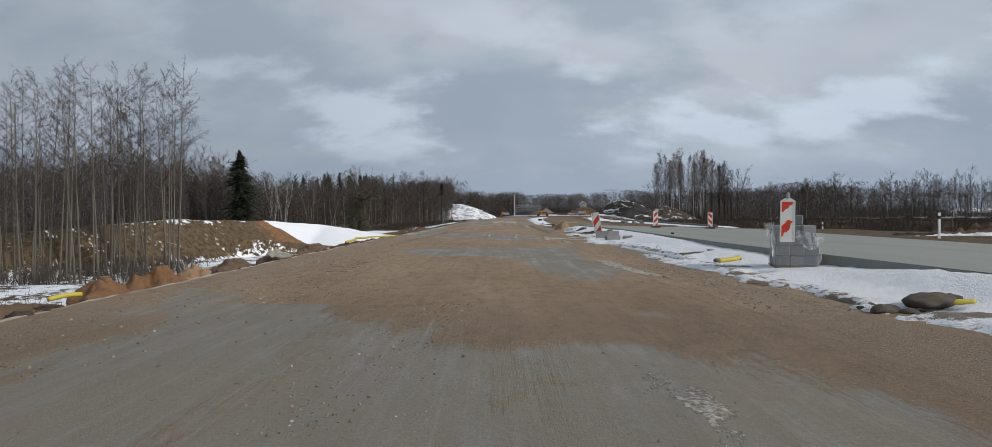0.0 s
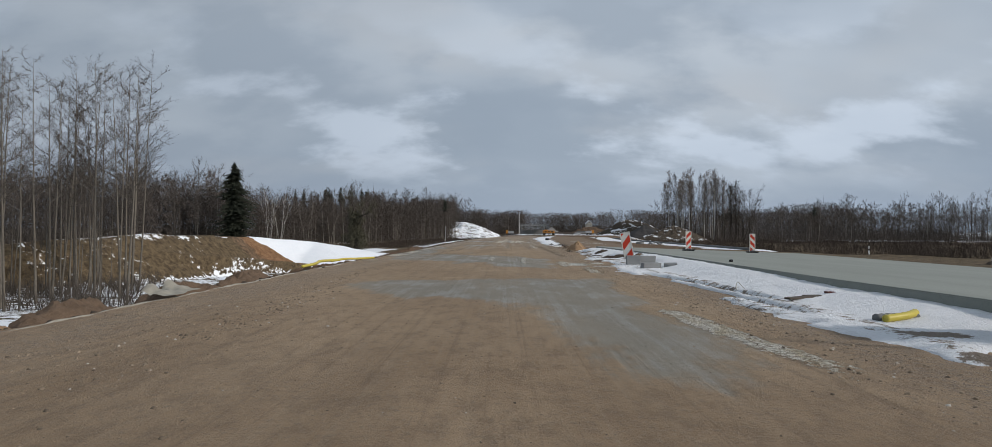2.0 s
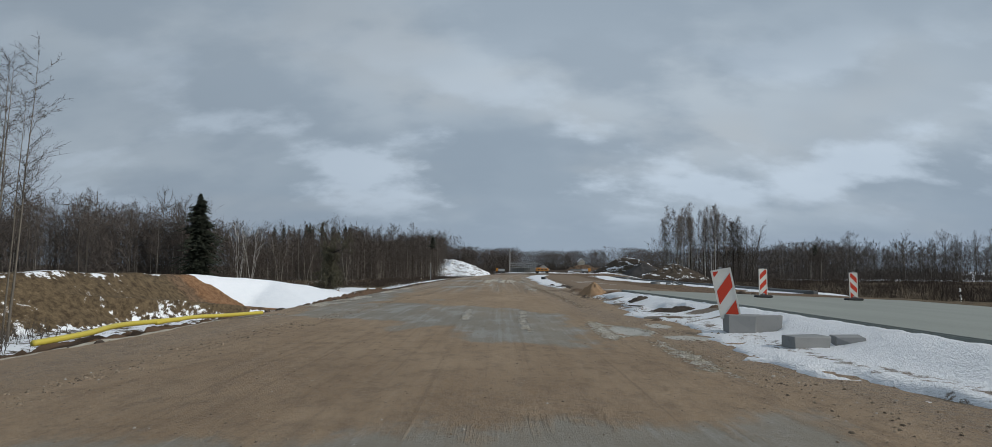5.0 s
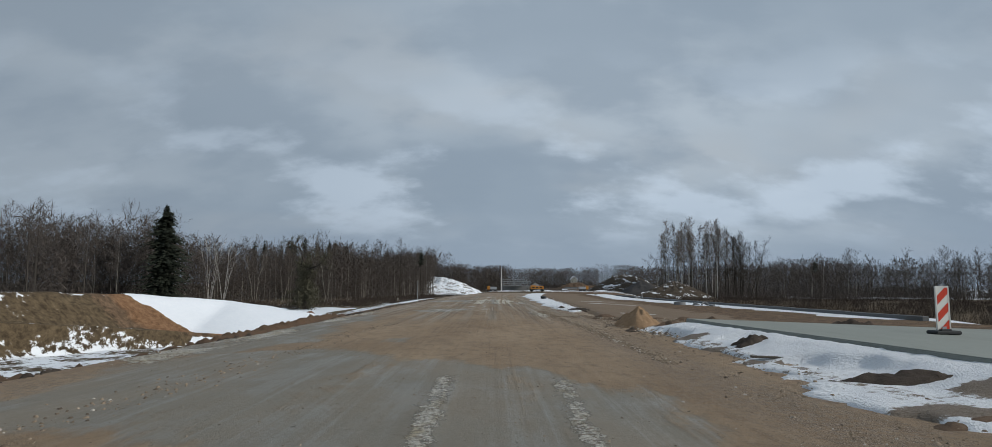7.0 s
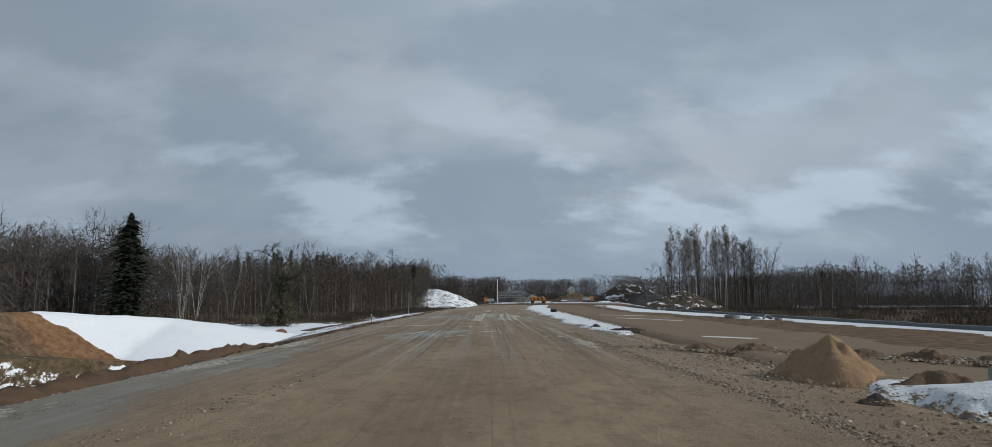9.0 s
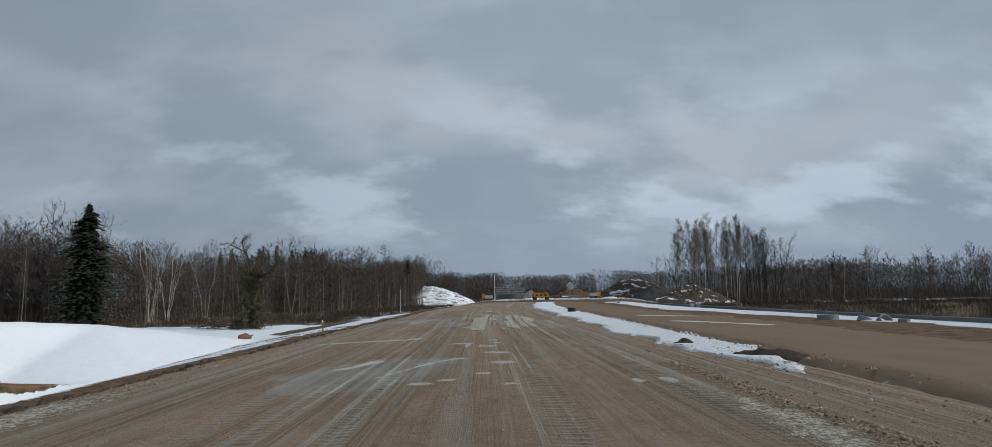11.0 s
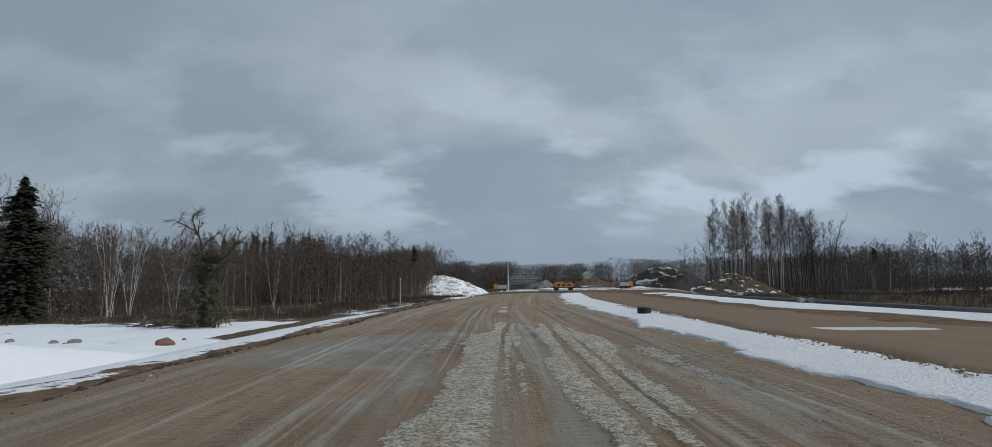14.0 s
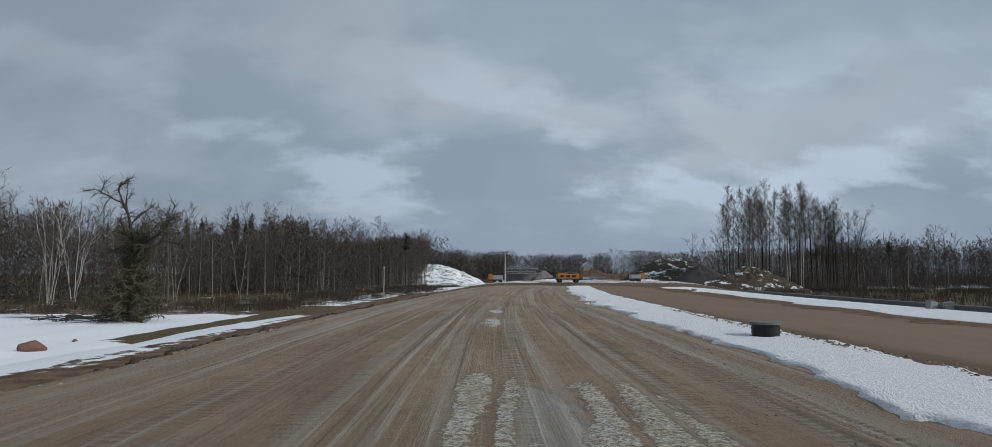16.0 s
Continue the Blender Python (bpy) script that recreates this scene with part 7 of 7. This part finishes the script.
    for x, y, h in ((-6.6, 75.4, 0.34),):
        ob = empty("survey_stake", pose(x, y, rzf(y) - 0.30, 2, -3, 10), "short pale wooden survey stake at the road edge", "stake", "survey stakes")
        part("stake", boxbm(0, 0, (h + 0.2) / 2, 0.05, 0.035, h + 0.25), WOOD, ob)
        part("top", boxbm(0, 0, h + 0.22, 0.054, 0.039, 0.10), WHITE, ob, "white painted stake top")
    ob = empty("thin_pole", pose(-17.2, 186, gz(-17.2, 186)), "thin grey metal pole at the far road edge", "pole")
    part("shaft", cyl(bmesh.new(), (0, 0, -0.3), (0, 0, 5.1), 0.09, 0.07), STEEL, ob)
    part("cap", cyl(bmesh.new(), (0, 0, 5.1), (0, 0, 5.22), 0.11, 0.09), WHITE, ob)
    # fallen limbs under the gnarled tree
    rng = np.random.default_rng(9)
    segs = []
    for k in range(60):
        p = np.array([-38 + 7 * rng.random(), 134 + 3 * rng.random(), 0.15 + 0.4 * rng.random()])
        a = rng.uniform(0, 6.28)
        segs.append((p, p + np.array([math.cos(a) * 2.0, math.sin(a) * 1.2, rng.normal(0.1, 0.25)]), 0.05, 0.015))
    v, f = seg_mesh(segs, 4)
    v[:, 2] += gz(-35, 135)
    tagged(new("brushwood", mesh_from("brushwood", v, f, [BARKDARK])), "pile of fallen dark branches under the tree", "branches", kind="stuff")


def build_far_site():
    # heaps
    heap("asphalt_mound", "huge dark heap of milled asphalt", 47.0, 222, gz(48, 222) - 0.5, 10.5, 8, 5.9, ASPHALTPILE, 200, 0, 0.02, 1.0, group="far heaps")
    heap("soil_mound", "brown soil heap streaked with snow", 54.5, 214, gz(54, 214) - 0.4, 13, 6, 5.8, SNOWYSOIL, 201, 0, 0.14, 1.05, group="far heaps")
    heap("soil_mound", "broad brown soil mound behind the asphalt heap", 47.0, 246, gz(47, 246) - 0.5, 13, 8, 6.4, SNOWYSOIL, 202, 0, 0.06, 1.4, group="far heaps")
    for k, (x, y, rx, ry, h) in enumerate([(34, 218, 4, 2.0, 1.0), (-10, 300, 16, 6, 1.8), (6, 330, 12, 6, 2.6), (30, 300, 14, 5, 1.6), (18, 250, 9, 4, 0.9)]):
        ob = heap("snow_mound", "shovelled heap of old snow on the building site", x, y, gz(x, y) - 0.4, rx, ry, h, SNOW, 210 + k, 0, 0.12, 1.4, "snow heap", "snow heaps")
    for k, (x, y, rx, ry, h) in enumerate([(-4, 270, 10, 4, 1.6), (24, 280, 12, 4, 2.0), (48, 300, 12, 6, 3.0), (-14, 205, 6, 5, 1.0), (62, 250, 9, 5, 2.2), (33, 340, 16, 6, 3.0), (55, 420, 17, 7, 6.5), (12, 380, 14, 6, 2.6)]):
        heap("soil_mound", "low dark soil heap on the building site", x, y, gz(x, y) - 0.3, rx, ry, h, DARKSOIL if k % 2 else BROWNSOIL, 220 + k, 0, 0.2, 1.3, group="far heaps")
    # orange road machine
    z = gz(10.9, 170)
    ob = empty("road_machine", pose(10.9, 170, z, 0, 0, 4) @ Matrix.Diagonal((0.86, 0.86, 0.86, 1)), "parked orange road machine with dark openings", "machine")
    part("body", boxbm(0, 0, 0.95, 3.4, 2.0, 0.75, 0, 0.06), ORANGE, ob)
    part("hood", boxbm(-0.9, 0, 1.42, 1.2, 1.8, 0.25, 0, 0.05), ORANGE, ob)
    part("deck", boxbm(0.2, 0, 0.5, 3.9, 2.1, 0.14, 0, 0.02), RUBBER, ob)
    for k in range(3):
        part("opening", boxbm(-1.0 + 0.95 * k, -1.0, 1.0, 0.6, 0.06, 0.32), BLACK, ob, "dark opening")
    for sx in (-1.3, 1.4):
        part("wheel", cyl(bmesh.new(), (sx, -1.05, 0.28), (sx, 1.05, 0.28), 0.3, 0.3, 18), RUBBER, ob)
    part("roof", boxbm(0.6, 0, 1.66, 1.5, 1.7, 0.06, 0, 0.01), STEEL, ob)
    for sx in (-0.05, 1.25):
        for sy in (-0.75, 0.75):
            part("roof_post", boxbm(sx, sy, 1.45, 0.06, 0.06, 0.42), STEEL, ob)
    # trailers with orange ends
    for x, y, flip, lab in ((22.6, 178, 1, "grey site trailer with an orange end panel"), (0.9, 175, -1, "grey container with an orange end panel")):
        z = gz(x, y)
        ob = empty("site_trailer", pose(x, y, z - 0.22, 0, 0, 0) @ Matrix.Diagonal((0.8, 0.8, 0.8, 1)), lab, "trailer", "site trailers")
        part("body", boxbm(-0.5 * flip, 0, 1.2, 1.9, 1.6, 0.75, 0, 0.03), STEEL, ob)
        part("end_panel", boxbm(0.85 * flip, -0.05, 1.32, 0.75, 1.5, 1.05, 0, 0.03), ORANGE, ob, "orange painted end panel")
        for sx in (-1.0, 0.1):
            part("wheel", cyl(bmesh.new(), (sx * flip, -0.8, 0.5), (sx * flip, 0.8, 0.5), 0.32, 0.32, 16), RUBBER, ob)
        part("chassis", boxbm(0, 0, 0.78, 2.6, 1.3, 0.1), BLACK, ob)
        part("drawbar", boxbm(1.5 * flip, 0, 0.7, 0.8, 0.1, 0.08), STEEL, ob)
        for sx in (1.35, 1.55):
            part("leg", boxbm(sx * flip, 0, 0.35, 0.06, 0.06, 1.0), STEEL, ob)
    # unfinished overpass
    z = gz(17, 425)
    ob = empty("overpass", pose(17.5, 425, z, 0, 0, 0), "unfinished grey concrete overpass on piers", "bridge")
    part("deck", boxbm(0, 0, 6.2 - z, 18, 9, 0.5, 0, 0.05), BLOCKMAT, ob)
    part("deck", boxbm(-1, -3, 4.8 - z, 15, 4, 0.4, 0, 0.05), BLOCKMAT, ob)
    part("deck", boxbm(1.5, -5, 3.6 - z, 19, 3, 0.35, 0, 0.05), BLOCKMAT, ob)
    part("abutment", boxbm(0, 2, (3.6 - z) / 2, 17, 2, 3.6 - z, 0, 0.05), BLOCKMAT, ob)
    for k in range(5):
        part("pier", boxbm(-7.5 + 3.75 * k, -2, (6.0 - z) / 2, 0.5, 1.0, 6.0 - z, 0, 0.05), BLOCKMAT, ob)
    for k in range(12):
        part("railing_post", boxbm(-8.2 + 1.5 * k, -4.3, 6.9 - z, 0.12, 0.12, 1.0), STEEL, ob)
    part("railing", boxbm(0, -4.3, 7.3 - z, 17.5, 0.1, 0.12), STEEL, ob)
    heap("soil_mound", "grey embankment beside the overpass", 30, 428, gz(30, 428) - 1, 13, 8, 9.0, GREYSTONE, 230, 0, 0.05, 1.0, group="far heaps")
    x, y = 8.1, 400
    ob = empty("light_mast", pose(x, y, gz(x, y)), "tall thin pale mast on the building site", "mast")
    part("shaft", cyl(bmesh.new(), (0, 0, 0), (0, 0, 13.5 - gz(x, y)), 0.22, 0.12), WHITE, ob)
    part("head", boxbm(0, 0, 13.6 - gz(x, y), 0.9, 0.4, 0.25), STEEL, ob)
    for k, (x, y, l, hh) in enumerate([(-3, 280, 7, 1.0), (8, 300, 9, 1.2), (20, 320, 10, 1.0), (2, 240, 5, 0.7), (30, 260, 6, 0.9), (44, 330, 9, 1.2)]):
        st = empty("beam_stack", pose(x, y, gz(x, y) + 0.1, 0, 0, 8 * math.sin(k * 3)), "stack of long grey concrete beams on site", "stack", "beam stacks")
        for j in range(3):
            part("beam", boxbm(0.4 * math.sin(j * 2.2 + k), 0, 0.25 + j * hh * 0.5, l - j * 0.8, 1.2, hh * 0.36, 0, 0.03), BLOCKMAT if j % 2 else DARKCON, st)
    # small house before the far wood
    x, y = 64, 500
    z = gz(x, y)
    ob = empty("house", pose(x, y, z, 0, 0, 0), "small pale house with a dark gable roof", "house")
    part("wall", boxbm(0, 0, (9.0 - z) / 2, 4.4, 7, 9.0 - z, 0, 0.02), CLOTH, ob)
    bm = bmesh.new()
    vs = [bm.verts.new(p) for p in ((-2.9, -3.8, 8.9 - z), (2.9, -3.8, 8.9 - z), (0, -3.8, 11.6 - z), (-2.9, 3.8, 8.9 - z), (2.9, 3.8, 8.9 - z), (0, 3.8, 11.6 - z))]
    for f in ((0, 1, 2), (5, 4, 3), (0, 2, 5, 3), (1, 4, 5, 2), (0, 3, 4, 1)):
        bm.faces.new([vs[i] for i in f])
    bmesh.ops.recalc_face_normals(bm, faces=bm.faces)
    part("roof", bm, STEEL, ob)
    part("gable", poly_plate([(-2.1, 9.0 - z), (2.1, 9.0 - z), (0, 10.9 - z)], 0.08, -3.83), CLOTH, ob)
    for sx, sz in ((-1.1, 7.4), (1.1, 7.4), (0, 9.6)):
        win = part("window", boxbm(sx, -3.9 if sz > 9 else -3.52, sz - z, 0.8, 0.1, 0.9), WHITE, ob)
        part("pane", boxbm(sx, -3.96 if sz > 9 else -3.58, sz - z, 0.62, 0.06, 0.72), GLASS, win)


def pebbles(name, label, category, A, mat, rng):
    """Rounded lumps at the rows x, y, size of A; all in one mesh."""
    n = len(A)
    base = np.array([(1, 0.25, 0), (0.2, 0.85, 0), (-0.9, 0.35, 0), (-0.75, -0.5, 0), (0.3, -0.8, 0), (0.5, 0.15, 0.55), (0, 0.4, 0.6), (-0.45, 0.1, 0.55), (-0.2, -0.35, 0.6), (0.3, -0.3, 0.5)], float)
    tri = np.array([(0, 1, 5), (1, 6, 5), (1, 2, 6), (2, 7, 6), (2, 3, 7), (3, 8, 7), (3, 4, 8), (4, 9, 8), (4, 0, 9), (0, 5, 9), (5, 6, 7), (5, 7, 8), (5, 8, 9)])
    V = base[None] * (0.75 + 0.5 * rng.random((n, 10, 1))) + rng.normal(0, 0.08, (n, 10, 3))
    a = rng.uniform(0, 6.28, n)
    c, s = np.cos(a)[:, None], np.sin(a)[:, None]
    W = np.stack([V[:, :, 0] * c - V[:, :, 1] * s, V[:, :, 0] * s + V[:, :, 1] * c, V[:, :, 2]], -1) * A[:, 2][:, None, None]
    on_road = road_z(A[:, 0], A[:, 1])
    other = np.where(A[:, 0] > xr(A[:, 1]) + 0.2, rz(A[:, 1]) - 0.02, -9)
    z = np.maximum(on_road, other) - A[:, 2] * 0.08
    W = W + np.stack([A[:, 0], A[:, 1], z], -1)[:, None, :]
    F = tri[None] + 10 * np.arange(n)[:, None, None]
    ob = new(name, mesh_from(name, W.reshape(-1, 3), F.reshape(-1, 3), [mat], True))
    tagged(ob, label, category, kind="stuff")


def build_stones():
    """Loose stones on and beside the carriageway."""
    rng = np.random.default_rng(123)
    P = []

    def add(n, fx, y0, y1, sx, lo, hi):
        y = rng.uniform(y0, y1, n)
        x = fx(y) + rng.normal(0, 1, n) * sx
        s = lo + (hi - lo) * rng.random(n) ** 3
        P.append(np.stack([x, y, s], -1))
    add(4200, lambda y: xl(y) + rng.uniform(0.3, 10.5, y.shape), -2, 72, 0.1, 0.004, 0.018)
    add(2600, lambda y: np.interp(y, [14, 24, 29, 34, 44, 50], [-3.6, -4.3, -4.5, -4.0, -3.6, -3.0]), 14, 50, 0.22, 0.006, 0.032)
    add(2000, lambda y: rng.uniform(-4, 3.2, y.shape), 6, 42, 0.1, 0.005, 0.015)
    add(900, lambda y: -4.3 + 0 * y, 5, 18, 0.9, 0.006, 0.03)
    add(2200, lambda y: np.interp(y, [15, 20, 24, 30], [3.7, 3.6, 3.5, 3.6]), 8, 34, 0.4, 0.006, 0.03)
    add(4600, lambda y: np.interp(y, [41.9, 43.1, 45.0, 47.9, 52.8, 62], [2.91, 2.92, 2.87, 2.88, 2.75, 2.7]), 38.9, 62, 0.085, 0.008, 0.036)
    add(1500, lambda y: xr(y) + 0.2, 33, 66, 0.6, 0.006, 0.035)
    add(1800, lambda y: xr(y) - 0.7, 58, 108, 0.45, 0.005, 0.026)
    add(1600, lambda y: xl(y) + 0.3, 40, 100, 0.25, 0.006, 0.035)
    add(3600, lambda y: 4.6 + (54.4 - y) * 1.15, 50.2, 55.5, 0.6, 0.014, 0.06)
    add(1800, lambda y: 4.4 + 0 * y, 44, 52.5, 0.9, 0.008, 0.045)
    add(1400, lambda y: np.interp(y, [60, 66, 90], [5.35, 5.35, 6.25]) + bend(y), 58, 105, 0.12, 0.01, 0.05)
    add(800, lambda y: -0.9 + 0.1 * (y - 7), 3.5, 9, 0.3, 0.005, 0.02)
    pebbles("loose_stones", "scattered loose gravel stones on the sandy road", "gravel", np.concatenate(P), STONEMAT, rng)
    # dark crumbs of soil along the outer edge of the road
    P.clear()
    add(1300, lambda y: xl(y) + 0.02 + 0.16 * np.sin(y * 0.9) * np.sin(y * 0.37), 54, 122, 0.10, 0.02, 0.13)
    add(500, lambda y: xl(y) - 0.15 + 0.2 * np.sin(y * 0.9), 8, 50, 0.16, 0.02, 0.11)
    pebbles("soil_crumbs", "dark wet crumbs of soil along the road edge", "soil clods", np.concatenate(P), DARKSOIL, rng)


def mat_stones():
    k = Mat("mixed_gravel_stones", 0.9, 0.25)
    r = k.island()
    c = k.mix(r, (0.095, 0.072, 0.053), (0.33, 0.255, 0.18))
    c = k.mix(k.step(r, 0.9, 0.98), c, (0.46, 0.42, 0.37))
    k.color(c).bump(k.noise(120, 3), 0.3, 0.003)
    return k.m


STONEMAT = mat_stones()
build_roadside()
build_far_site()
build_stones()
